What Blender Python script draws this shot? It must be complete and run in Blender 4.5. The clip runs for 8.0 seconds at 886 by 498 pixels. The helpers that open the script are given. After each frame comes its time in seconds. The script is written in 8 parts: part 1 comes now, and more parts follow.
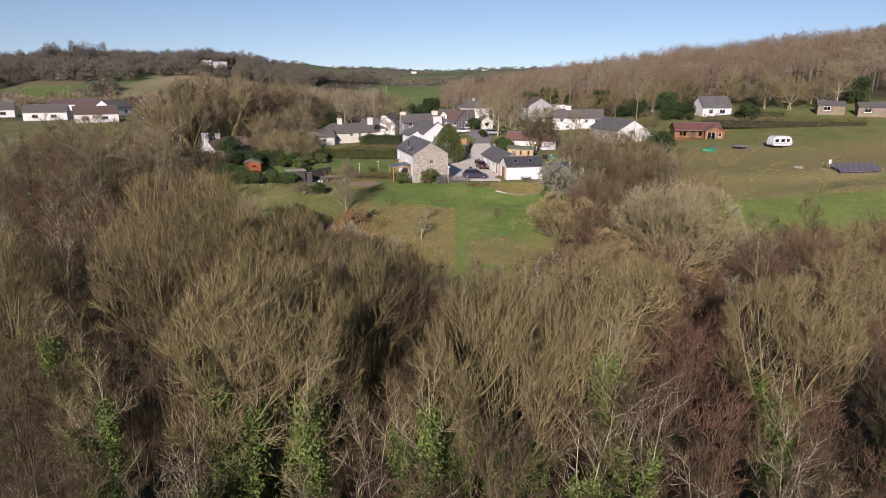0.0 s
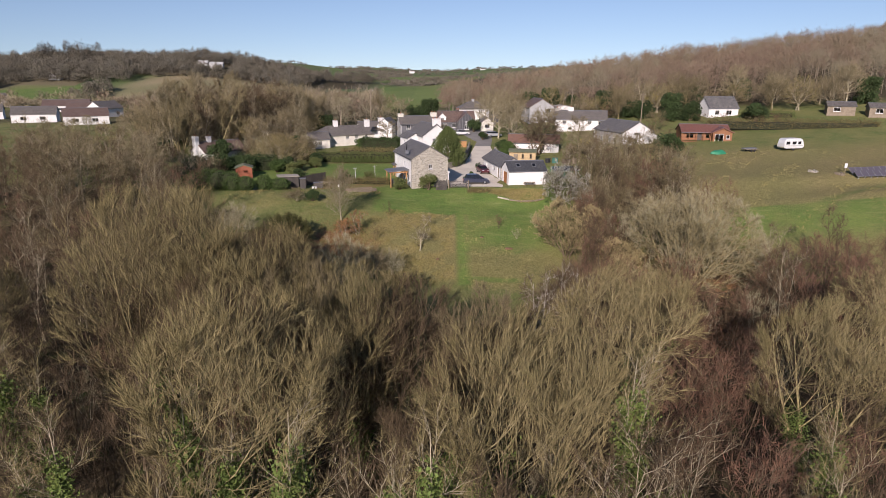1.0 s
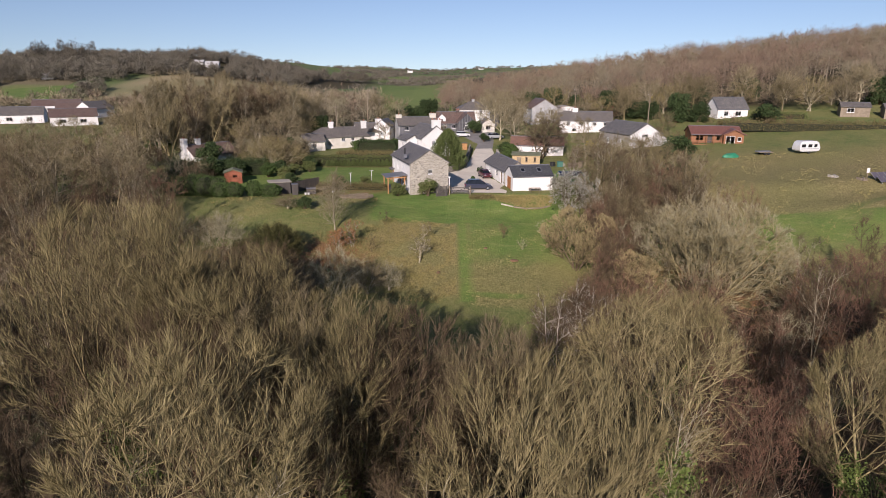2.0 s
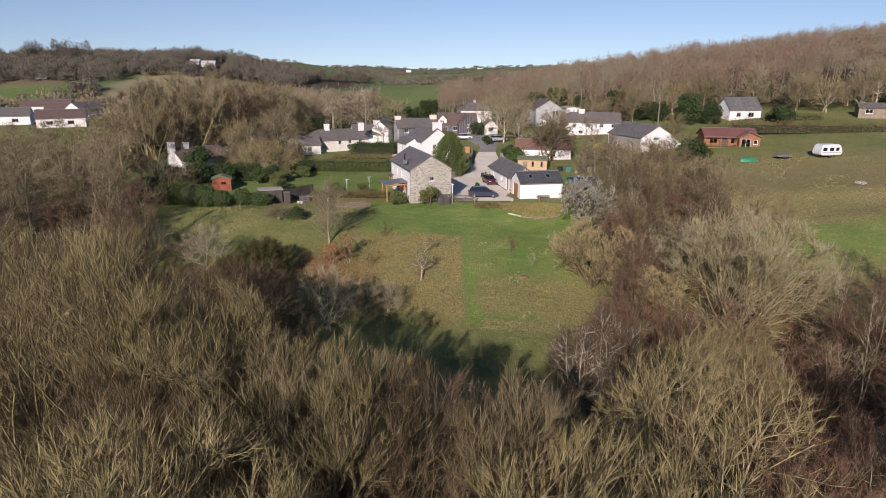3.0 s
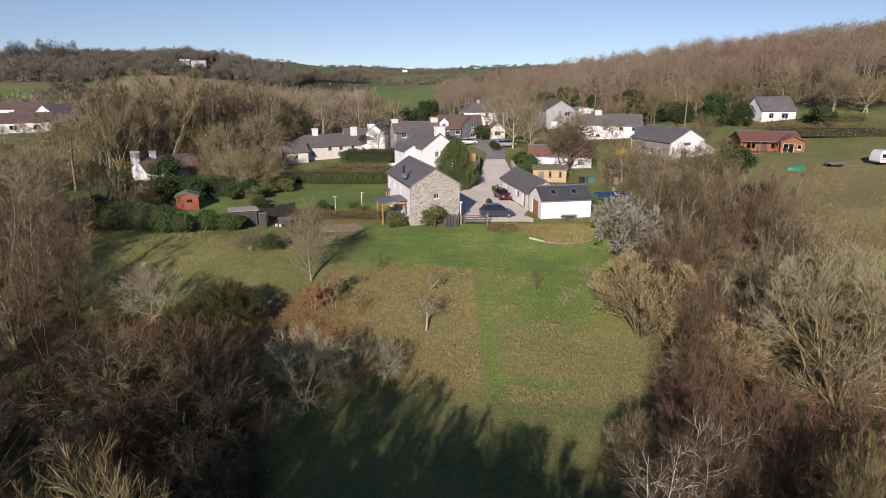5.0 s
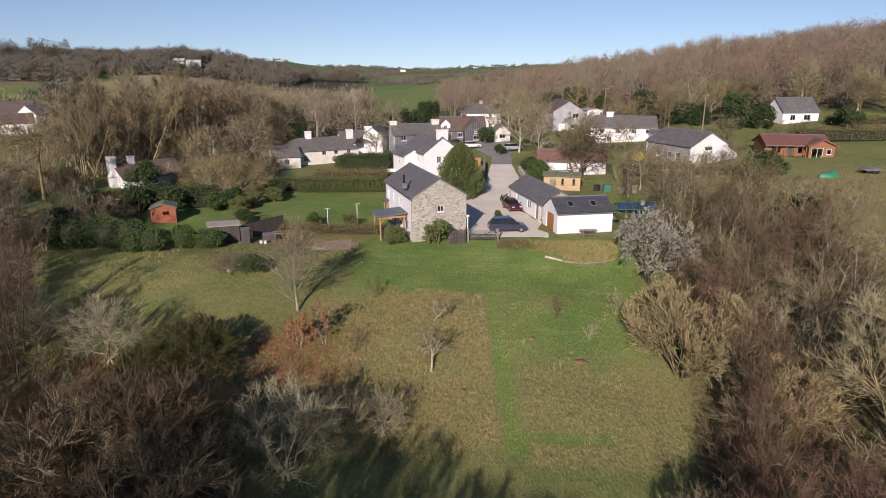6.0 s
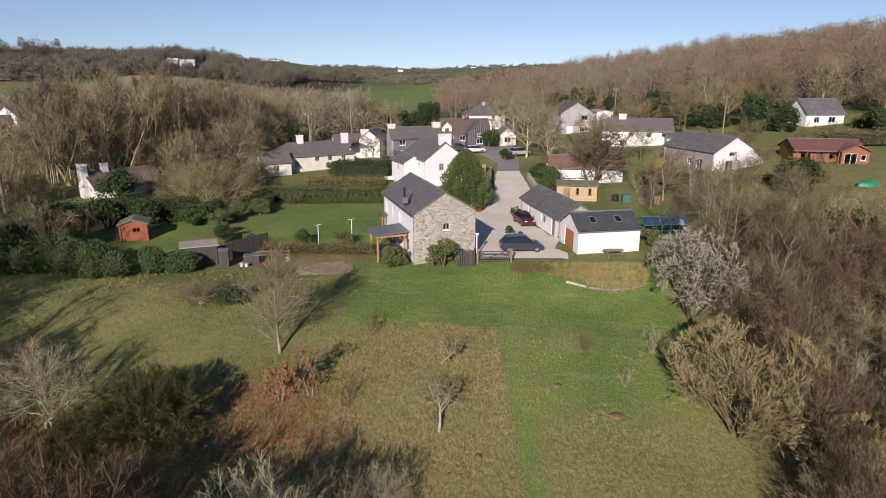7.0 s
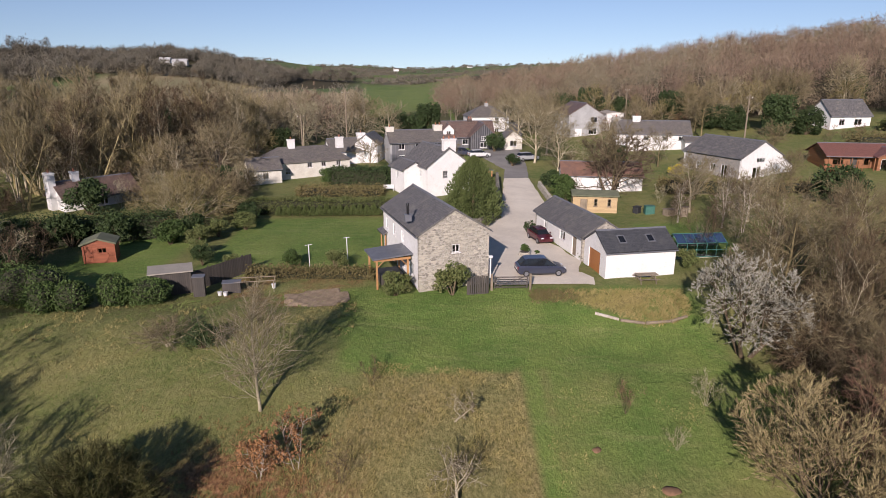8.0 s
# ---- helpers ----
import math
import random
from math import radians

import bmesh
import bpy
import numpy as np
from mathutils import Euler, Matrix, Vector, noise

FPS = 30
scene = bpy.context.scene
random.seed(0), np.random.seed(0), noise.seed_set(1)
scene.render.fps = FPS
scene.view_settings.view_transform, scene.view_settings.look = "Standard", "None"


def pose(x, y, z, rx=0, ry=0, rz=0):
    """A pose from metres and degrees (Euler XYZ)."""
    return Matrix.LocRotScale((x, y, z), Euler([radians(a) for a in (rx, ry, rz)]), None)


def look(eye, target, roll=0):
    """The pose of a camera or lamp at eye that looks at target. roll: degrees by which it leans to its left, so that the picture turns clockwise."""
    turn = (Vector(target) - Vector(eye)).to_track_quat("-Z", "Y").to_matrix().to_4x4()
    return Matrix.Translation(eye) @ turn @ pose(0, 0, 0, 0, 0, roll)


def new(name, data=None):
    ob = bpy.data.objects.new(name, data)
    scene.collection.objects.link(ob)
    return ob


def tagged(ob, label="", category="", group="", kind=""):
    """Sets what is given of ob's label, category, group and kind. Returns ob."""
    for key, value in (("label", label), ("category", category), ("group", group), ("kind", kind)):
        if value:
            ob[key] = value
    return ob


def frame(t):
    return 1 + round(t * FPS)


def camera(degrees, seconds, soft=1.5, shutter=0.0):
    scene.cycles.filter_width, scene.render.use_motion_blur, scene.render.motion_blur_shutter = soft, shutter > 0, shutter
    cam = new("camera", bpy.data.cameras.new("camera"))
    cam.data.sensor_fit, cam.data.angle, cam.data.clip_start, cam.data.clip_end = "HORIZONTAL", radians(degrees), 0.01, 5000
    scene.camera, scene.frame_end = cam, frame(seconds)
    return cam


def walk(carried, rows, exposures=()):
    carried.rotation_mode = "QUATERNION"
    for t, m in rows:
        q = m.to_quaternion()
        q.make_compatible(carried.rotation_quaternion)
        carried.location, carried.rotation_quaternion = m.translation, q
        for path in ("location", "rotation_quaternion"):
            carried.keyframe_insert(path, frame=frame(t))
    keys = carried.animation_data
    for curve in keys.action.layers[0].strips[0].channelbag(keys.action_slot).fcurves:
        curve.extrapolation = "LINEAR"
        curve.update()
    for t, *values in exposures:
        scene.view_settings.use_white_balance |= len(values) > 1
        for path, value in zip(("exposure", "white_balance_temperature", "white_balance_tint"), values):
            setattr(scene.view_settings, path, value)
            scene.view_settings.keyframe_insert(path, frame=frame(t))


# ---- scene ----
cam = camera(71.0, 8.0, soft=0.9)
PATH = [
    (0, (0.089, 0.130, 20.593), (0.077, 2.053, 20.044), 0.40),
    (0.5, (-0.058, 2.562, 20.717), (-0.066, 4.485, 20.168), 0.40),
    (1, (-0.181, 5.234, 20.778), (-0.188, 7.157, 20.228), 0.30),
    (1.5, (-0.317, 8.213, 20.753), (-0.321, 10.136, 20.202), 0.30),
    (3, (-1.196, 18.282, 20.798), (-1.193, 20.204, 20.245), 0.30),
    (3.5, (-1.450, 22.130, 20.722), (-1.445, 24.052, 20.168), 0.20),
    (4, (-1.774, 26.041, 20.586), (-1.766, 27.963, 20.034), 0.20),
    (4.5, (-2.122, 30.057, 20.468), (-2.112, 31.979, 19.915), 0.10),
    (6, (-3.193, 43.021, 20.096), (-3.174, 44.943, 19.542), 0.10),
    (6.5, (-3.571, 47.368, 20.080), (-3.549, 49.289, 19.525), 0.10),
    (7, (-3.959, 51.866, 19.962), (-3.932, 53.788, 19.408), 0.10),
    (7.5, (-4.483, 56.222, 19.884), (-4.448, 58.144, 19.330), 0.00),
    (8, (-4.986, 60.269, 19.869), (-4.946, 62.190, 19.314), 0.10),
]

EXPOSURE, KELVIN, TINT = 0.38, 6330, 25
walk(cam, [(t, look(eye, target, roll)) for t, eye, target, roll in PATH], exposures=[(0, EXPOSURE, KELVIN, TINT), (8, EXPOSURE, KELVIN, TINT)])

# ---- sky and sun: low winter sun from behind the left shoulder ----
SUN_ELEVATION, SUN_AZIMUTH = 23.0, 195.0   # azimuth clockwise from +y
world = bpy.data.worlds.new("sky")
scene.world = world
world.use_nodes = True
wn = world.node_tree.nodes
wl = world.node_tree.links
sky = wn.new("ShaderNodeTexSky")
sky.sky_type = 'NISHITA'
sky.sun_disc = False
sky.sun_elevation = radians(SUN_ELEVATION)
sky.sun_rotation = radians(SUN_AZIMUTH)
sky.altitude = 100
sky.air_density, sky.dust_density, sky.ozone_density = 1.0, 0.0, 2.5
wc = wn.new("ShaderNodeTexCoord")
wm = wn.new("ShaderNodeMapping")          # lifts the hazy rim of the sky a little below the land
wm.inputs["Location"].default_value = (0, 0, 0.07)
wl.new(wc.outputs["Generated"], wm.inputs["Vector"])
wl.new(wm.outputs[0], sky.inputs["Vector"])
wl.new(sky.outputs[0], wn["Background"].inputs[0])
wn["Background"].inputs[1].default_value = 0.075
sun = new("sun", bpy.data.lights.new("sun", 'SUN'))
sun.data.energy, sun.data.angle, sun.data.color = 4.8, radians(0.55), (1.0, 0.92, 0.80)
az, el = radians(SUN_AZIMUTH), radians(SUN_ELEVATION)
SUN_DIR = Vector((math.sin(az) * math.cos(el), math.cos(az) * math.cos(el), math.sin(el)))
sun.matrix_world = look(SUN_DIR * 300, (0, 0, 0))

# ---- materials ----
def nodes_of(name):
    m = bpy.data.materials.new(name)
    m.use_nodes = True
    n, l = m.node_tree.nodes, m.node_tree.links
    return m, n, l, n["Principled BSDF"]


def noise_tex(n, l, vec, scale, detail=4.0, rough=0.6):
    t = n.new("ShaderNodeTexNoise")
    t.inputs["Scale"].default_value, t.inputs["Detail"].default_value, t.inputs["Roughness"].default_value = scale, detail, rough
    l.new(vec, t.inputs["Vector"])
    return t.outputs["Fac"]


def blend(n, l, fac, a, b, mode='MIX'):
    """A colour mix; fac, a and b are sockets or values."""
    x = n.new("ShaderNodeMix")
    x.data_type, x.blend_type = 'RGBA', mode
    for sock, v in ((x.inputs[0], fac), (x.inputs[6], a), (x.inputs[7], b)):
        if isinstance(v, bpy.types.NodeSocket):
            l.new(v, sock)
        elif isinstance(v, (int, float)):
            sock.default_value = v
        else:
            sock.default_value = (*v, 1)
    return x.outputs[2]


def maths(n, l, op, a, b=0.0, clamp=False):
    x = n.new("ShaderNodeMath")
    x.operation, x.use_clamp = op, clamp
    for sock, v in ((x.inputs[0], a), (x.inputs[1], b)):
        if isinstance(v, bpy.types.NodeSocket):
            l.new(v, sock)
        else:
            sock.default_value = v
    return x.outputs[0]


def spread(n, l, fac, lo, hi):
    x = n.new("ShaderNodeMapRange")
    x.inputs[1].default_value, x.inputs[2].default_value = lo, hi
    l.new(fac, x.inputs[0])
    return x.outputs[0]


def coords(n, l, stretch=None, kind="Object"):
    c = n.new("ShaderNodeTexCoord").outputs[kind]
    if stretch:
        m = n.new("ShaderNodeMapping")
        m.inputs["Scale"].default_value = stretch
        l.new(c, m.inputs["Vector"])
        c = m.outputs[0]
    return c


def bumped(n, l, bsdf, height, strength, distance):
    b = n.new("ShaderNodeBump")
    b.inputs["Strength"].default_value, b.inputs["Distance"].default_value = strength, distance
    l.new(height, b.inputs["Height"])
    l.new(b.outputs[0], bsdf.inputs["Normal"])


def surface(name, c1, c2, scale=3.0, fine=30.0, rough=0.8, bump=0.02, metal=0.0, stretch=None, c3=None, vary=0.0, spec=0.5):
    """Two colours mixed by a coarse noise, mottled by a fine one, with fine relief."""
    m, n, l, b = nodes_of(name)
    v = coords(n, l, stretch)
    big = spread(n, l, noise_tex(n, l, v, scale), 0.35, 0.65)
    small = noise_tex(n, l, v, fine)
    col = blend(n, l, big, c1, c2)
    if c3:
        col = blend(n, l, spread(n, l, noise_tex(n, l, v, scale * 2.7), 0.55, 0.7), col, c3)
    col = blend(n, l, 0.5, col, blend(n, l, spread(n, l, small, 0.2, 0.8), (0.3, 0.3, 0.3), (1.0, 1.0, 1.0)), 'MULTIPLY')
    if vary:
        r = n.new("ShaderNodeObjectInfo").outputs["Random"]
        h = n.new("ShaderNodeHueSaturation")
        l.new(spread_to(n, l, r, 1 - vary, 1 + vary), h.inputs["Value"])
        l.new(col, h.inputs["Color"])
        col = h.outputs[0]
    l.new(col, b.inputs["Base Color"])
    b.inputs["Roughness"].default_value, b.inputs["Metallic"].default_value = rough, metal
    b.inputs["Specular IOR Level"].default_value = spec
    if bump:
        bumped(n, l, b, small, 0.6, bump)
    return m


def spread_to(n, l, fac, lo, hi):
    x = n.new("ShaderNodeMapRange")
    x.inputs[3].default_value, x.inputs[4].default_value = lo, hi
    l.new(fac, x.inputs[0])
    return x.outputs[0]


def rubble(name, c1, c2, c3, mortar, scale=3.2):
    """Random rubble stonework with pale joints."""
    m, n, l, b = nodes_of(name)
    v = coords(n, l, (1.0, 1.0, 2.0))
    cell = n.new("ShaderNodeTexVoronoi")
    edge = n.new("ShaderNodeTexVoronoi")
    edge.feature = 'DISTANCE_TO_EDGE'
    for t in (cell, edge):
        t.inputs["Scale"].default_value = scale
        l.new(v, t.inputs["Vector"])
    sep = n.new("ShaderNodeSeparateColor")
    l.new(cell.outputs["Color"], sep.inputs[0])
    col = blend(n, l, sep.outputs[0], c1, c2)
    col = blend(n, l, spread(n, l, sep.outputs[1], 0.6, 0.9), col, c3)
    joint = spread(n, l, edge.outputs["Distance"], 0.03, 0.10)
    col = blend(n, l, joint, mortar, col)
    stain = spread(n, l, noise_tex(n, l, coords(n, l), 0.5), 0.35, 0.7)
    col = blend(n, l, stain, col, blend(n, l, 0.35, col, (0.30, 0.27, 0.21)))
    fine = noise_tex(n, l, v, 25)
    col = blend(n, l, 0.35, col, blend(n, l, fine, (0.45, 0.45, 0.45), (1, 1, 1)), 'MULTIPLY')
    l.new(col, b.inputs["Base Color"])
    b.inputs["Roughness"].default_value = 0.9
    bumped(n, l, b, maths(n, l, 'ADD', joint, maths(n, l, 'MULTIPLY', fine, 0.4)), 0.9, 0.05)
    return m


def slates(name, c1, c2, c3, w=0.28, h=0.2, rough=0.55):
    """Courses of slates or tiles that run along the ridge (local y)."""
    m, n, l, b = nodes_of(name)
    sep = n.new("ShaderNodeSeparateXYZ")
    l.new(coords(n, l), sep.inputs[0])
    com = n.new("ShaderNodeCombineXYZ")
    l.new(sep.outputs[1], com.inputs[0])
    l.new(maths(n, l, 'MULTIPLY', sep.outputs[0], 1.15), com.inputs[1])
    br = n.new("ShaderNodeTexBrick")
    br.inputs["Scale"].default_value = 1.0
    br.inputs["Brick Width"].default_value, br.inputs["Row Height"].default_value = w, h
    br.inputs["Mortar Size"].default_value = 0.012
    br.inputs["Color1"].default_value, br.inputs["Color2"].default_value, br.inputs["Mortar"].default_value = (*c1, 1), (*c2, 1), (*[c * 0.4 for c in c1], 1)
    l.new(com.outputs[0], br.inputs["Vector"])
    v = coords(n, l)
    moss = spread(n, l, noise_tex(n, l, v, 1.1, 6, 0.7), 0.52, 0.68)
    col = blend(n, l, maths(n, l, 'MULTIPLY', moss, 0.7), br.outputs["Color"], c3)
    fine = noise_tex(n, l, v, 9, 5)
    col = blend(n, l, 0.6, col, blend(n, l, spread(n, l, fine, 0.25, 0.75), (0.4, 0.4, 0.4), (1.15, 1.15, 1.15)), 'MULTIPLY')
    l.new(col, b.inputs["Base Color"])
    b.inputs["Roughness"].default_value = rough
    bumped(n, l, b, maths(n, l, 'ADD', br.outputs["Fac"], fine), 0.5, -0.02)
    return m


def boards(name, c1, c2, width=0.14, axis=2, rough=0.6):
    """Timber boards, grooved across the given local axis."""
    m, n, l, b = nodes_of(name)
    v = coords(n, l)
    sep = n.new("ShaderNodeSeparateXYZ")
    l.new(v, sep.inputs[0])
    src = sep.outputs[axis] if axis < 3 else maths(n, l, 'ADD', sep.outputs[0], sep.outputs[1])
    k = maths(n, l, 'DIVIDE', src, width)
    fr = maths(n, l, 'FRACT', k)
    groove = spread(n, l, maths(n, l, 'ABSOLUTE', maths(n, l, 'SUBTRACT', fr, 0.5)), 0.5, 0.42)
    w = n.new("ShaderNodeTexWhiteNoise")
    w.noise_dimensions = '1D'
    l.new(maths(n, l, 'FLOOR', k), w.inputs["W"])
    col = blend(n, l, w.outputs["Value"], c1, c2)
    fine = noise_tex(n, l, v, 14, 6, 0.7)
    col = blend(n, l, 0.5, col, blend(n, l, fine, (0.4, 0.4, 0.4), (1.2, 1.2, 1.2)), 'MULTIPLY')
    col = blend(n, l, groove, [c * 0.3 for c in c1], col)
    l.new(col, b.inputs["Base Color"])
    b.inputs["Roughness"].default_value = rough
    bumped(n, l, b, groove, 0.6, 0.02)
    return m


def leafy(name, c1, c2, c3, rough=0.55, vary=0.12, patch=0.6):
    """Leaves or twigs: each island of the mesh takes its own tone."""
    m, n, l, b = nodes_of(name)
    r = n.new("ShaderNodeNewGeometry").outputs["Random Per Island"]
    col = blend(n, l, r, c1, c2)
    big = spread(n, l, noise_tex(n, l, coords(n, l), patch), 0.4, 0.65)
    col = blend(n, l, big, col, blend(n, l, 0.6, col, c3))
    h = n.new("ShaderNodeHueSaturation")
    l.new(spread_to(n, l, n.new("ShaderNodeObjectInfo").outputs["Random"], 1 - vary, 1 + vary), h.inputs["Value"])
    l.new(col, h.inputs["Color"])
    l.new(h.outputs[0], b.inputs["Base Color"])
    b.inputs["Roughness"].default_value = rough
    b.inputs["Specular IOR Level"].default_value = 0.1
    return m


def clear_glass(name, tint=(0.85, 0.9, 0.92)):
    m, n, l, b = nodes_of(name)
    b.inputs["Base Color"].default_value = (*tint, 1)
    b.inputs["Transmission Weight"].default_value = 1.0
    b.inputs["Roughness"].default_value = 0.03
    b.inputs["IOR"].default_value = 1.45
    return m


STONE = rubble("rubble stone", (0.52, 0.475, 0.39), (0.22, 0.20, 0.165), (0.60, 0.54, 0.43), (0.54, 0.50, 0.43))
GREYSTONE = rubble("grey stone", (0.30, 0.29, 0.27), (0.20, 0.19, 0.18), (0.38, 0.34, 0.28), (0.36, 0.34, 0.31), 2.6)
DRYSTONE = rubble("garden stone", (0.26, 0.24, 0.20), (0.14, 0.13, 0.11), (0.32, 0.29, 0.22), (0.07, 0.065, 0.05), 3.6)
RENDER = surface("white render", (0.83, 0.82, 0.79), (0.77, 0.755, 0.72), 0.7, 14, 0.85, 0.008, c3=(0.73, 0.71, 0.67))
CREAM = surface("cream render", (0.74, 0.71, 0.62), (0.62, 0.58, 0.49), 0.6, 14, 0.85, 0.01)
GREYRENDER = surface("grey render", (0.42, 0.42, 0.41), (0.33, 0.33, 0.32), 0.6, 14, 0.9, 0.01)
PLASTER = surface("white paint", (0.80, 0.80, 0.78), (0.74, 0.74, 0.72), 2.0, 20, 0.5, 0.004)
SLATE = slates("slate", (0.105, 0.100, 0.097), (0.175, 0.165, 0.157), (0.25, 0.23, 0.185), rough=0.65)
DARKSLATE = slates("dark slate", (0.055, 0.057, 0.062), (0.085, 0.087, 0.092), (0.11, 0.11, 0.10), rough=0.6)
BROWNTILE = slates("brown tile", (0.13, 0.085, 0.068), (0.19, 0.125, 0.10), (0.17, 0.15, 0.12))
REDTILE = slates("red felt", (0.20, 0.085, 0.062), (0.25, 0.11, 0.08), (0.17, 0.09, 0.07))
GREYTILE = slates("grey tile", (0.125, 0.112, 0.10), (0.19, 0.17, 0.15), (0.21, 0.19, 0.14))
SLATEHUNG = slates("slate hanging", (0.10, 0.10, 0.11), (0.15, 0.15, 0.16), (0.16, 0.15, 0.14), 0.3, 0.25)
CABINWOOD = boards("cabin logs", (0.31, 0.135, 0.052), (0.23, 0.095, 0.04), 0.16)
SHEDWOOD = boards("red shed boards", (0.33, 0.10, 0.045), (0.26, 0.075, 0.035), 0.12)
TANWOOD = boards("tan boards", (0.52, 0.38, 0.20), (0.44, 0.31, 0.16), 0.15)
OAKWOOD = boards("orange door boards", (0.42, 0.17, 0.05), (0.35, 0.135, 0.04), 0.14, 3)
DARKWOOD = boards("dark fence boards", (0.055, 0.048, 0.042), (0.085, 0.072, 0.06), 0.16, 3)
POSTWOOD = surface("weathered timber", (0.30, 0.24, 0.17), (0.20, 0.16, 0.11), 2, 25, 0.8, 0.006)
PINEWOOD = surface("pine posts", (0.50, 0.27, 0.11), (0.40, 0.20, 0.08), 2, 25, 0.6, 0.004)
LEAD = surface("lead grey", (0.18, 0.185, 0.20), (0.13, 0.135, 0.15), 2, 20, 0.5, 0.004)
TERRACOTTA = surface("terracotta", (0.42, 0.18, 0.10), (0.34, 0.14, 0.08), 6, 30, 0.8, 0.003)
BLACKIRON = surface("black iron", (0.02, 0.02, 0.022), (0.03, 0.03, 0.032), 6, 30, 0.4, 0.0, 0.6)
GLASS = clear_glass("window glass")
DARKROOM = surface("dark interior", (0.10, 0.09, 0.08), (0.07, 0.065, 0.06), 1, 10, 0.9, 0.0)
GRAVEL = surface("pale gravel", (0.76, 0.69, 0.57), (0.64, 0.575, 0.475), 0.35, 22, 0.95, 0.02, c3=(0.75, 0.67, 0.55))
TARMAC = surface("worn tarmac", (0.27, 0.255, 0.235), (0.20, 0.19, 0.175), 0.3, 20, 0.95, 0.01)

BARK_GREY = surface("grey bark", (0.50, 0.44, 0.31), (0.28, 0.24, 0.155), 2.5, 16, 0.9, 0.03, vary=0.2, spec=0.15)
BARK_TAN = surface("tan lichen bark", (0.42, 0.35, 0.18), (0.155, 0.125, 0.06), 2.5, 16, 0.9, 0.03, vary=0.2, spec=0.15)
BARK_OLIVE = surface("olive-brown bark", (0.28, 0.23, 0.115), (0.11, 0.088, 0.043), 2.5, 16, 0.9, 0.03, vary=0.2, spec=0.15)
BARK_DARK = surface("dark bark", (0.19, 0.145, 0.09), (0.10, 0.075, 0.048), 2.5, 16, 0.9, 0.03, vary=0.2, spec=0.15)
BARK_PALE = surface("pale bark", (0.55, 0.50, 0.42), (0.36, 0.31, 0.24), 3.5, 16, 0.85, 0.02, vary=0.1)
BARK_BIRCH = surface("birch bark", (0.62, 0.57, 0.48), (0.34, 0.29, 0.22), 3.0, 12, 0.85, 0.02, vary=0.1)
TWIG_TAN = leafy("lichen tan twigs", (0.30, 0.247, 0.118), (0.092, 0.073, 0.034), (0.22, 0.187, 0.085), 0.7)
TWIG_OLIVE = leafy("olive-grey twigs", (0.27, 0.225, 0.13), (0.135, 0.11, 0.065), (0.22, 0.19, 0.105), 0.7)
TWIG_GREY = leafy("lichen grey twigs", (0.35, 0.315, 0.20), (0.165, 0.145, 0.09), (0.26, 0.245, 0.14), 0.7)
TWIG_BROWN = leafy("brown twigs", (0.135, 0.096, 0.056), (0.05, 0.035, 0.022), (0.105, 0.078, 0.044), 0.7)
TWIG_DARK = leafy("dark brown twigs", (0.105, 0.078, 0.05), (0.05, 0.036, 0.024), (0.085, 0.066, 0.042), 0.7)
TWIG_HAZE = leafy("grey-brown twigs", (0.235, 0.19, 0.108), (0.095, 0.075, 0.045), (0.18, 0.15, 0.082), 0.7)
TWIG_RED = leafy("red-brown twigs", (0.205, 0.115, 0.075), (0.095, 0.052, 0.036), (0.16, 0.095, 0.058), 0.7)
TWIG_GOLD = leafy("golden catkin twigs", (0.40, 0.325, 0.16), (0.17, 0.135, 0.066), (0.30, 0.25, 0.125), 0.7)
TWIG_SILVER = leafy("silver lichen twigs", (0.42, 0.41, 0.34), (0.21, 0.20, 0.155), (0.28, 0.26, 0.195), 0.7)
LEAF_OLIVE = leafy("dark olive sprays", (0.075, 0.075, 0.026), (0.04, 0.045, 0.016), (0.09, 0.08, 0.03))
LEAF_SCRUB = leafy("brown scrub leaves", (0.17, 0.13, 0.06), (0.09, 0.085, 0.035), (0.14, 0.12, 0.05))
LEAF_IVY = leafy("ivy leaves", (0.06, 0.10, 0.024), (0.135, 0.18, 0.05), (0.15, 0.18, 0.045))
LEAF_DARK = leafy("dark evergreen leaves", (0.03, 0.05, 0.018), (0.052, 0.078, 0.028), (0.045, 0.06, 0.026))
LEAF_LAUREL = leafy("laurel leaves", (0.045, 0.08, 0.02), (0.075, 0.11, 0.034), (0.06, 0.085, 0.03))
LEAF_CYPRESS = leafy("cypress sprays", (0.07, 0.095, 0.03), (0.115, 0.14, 0.05), (0.09, 0.11, 0.04))
LEAF_TAWNY = leafy("tawny dead leaves", (0.35, 0.175, 0.075), (0.21, 0.108, 0.05), (0.29, 0.16, 0.08))
LEAF_YELLOW = leafy("yellow flower sprays", (0.50, 0.40, 0.03), (0.36, 0.30, 0.04), (0.28, 0.26, 0.06))
LEAF_HEDGE = leafy("hedge leaves", (0.075, 0.10, 0.03), (0.12, 0.14, 0.05), (0.13, 0.12, 0.05))
LEAF_BRACKEN = leafy("dead bracken", (0.26, 0.14, 0.06), (0.15, 0.085, 0.04), (0.20, 0.13, 0.06), 0.8)
LITTER = leafy("dead stems", (0.13, 0.09, 0.05), (0.07, 0.05, 0.03), (0.09, 0.08, 0.035), 0.8)
GRASS_DRY = leafy("dry grass", (0.36, 0.285, 0.125), (0.22, 0.19, 0.07), (0.19, 0.175, 0.055), 0.8)
GRASS_GREEN = leafy("green grass", (0.085, 0.14, 0.03), (0.14, 0.18, 0.05), (0.17, 0.17, 0.06), 0.8)
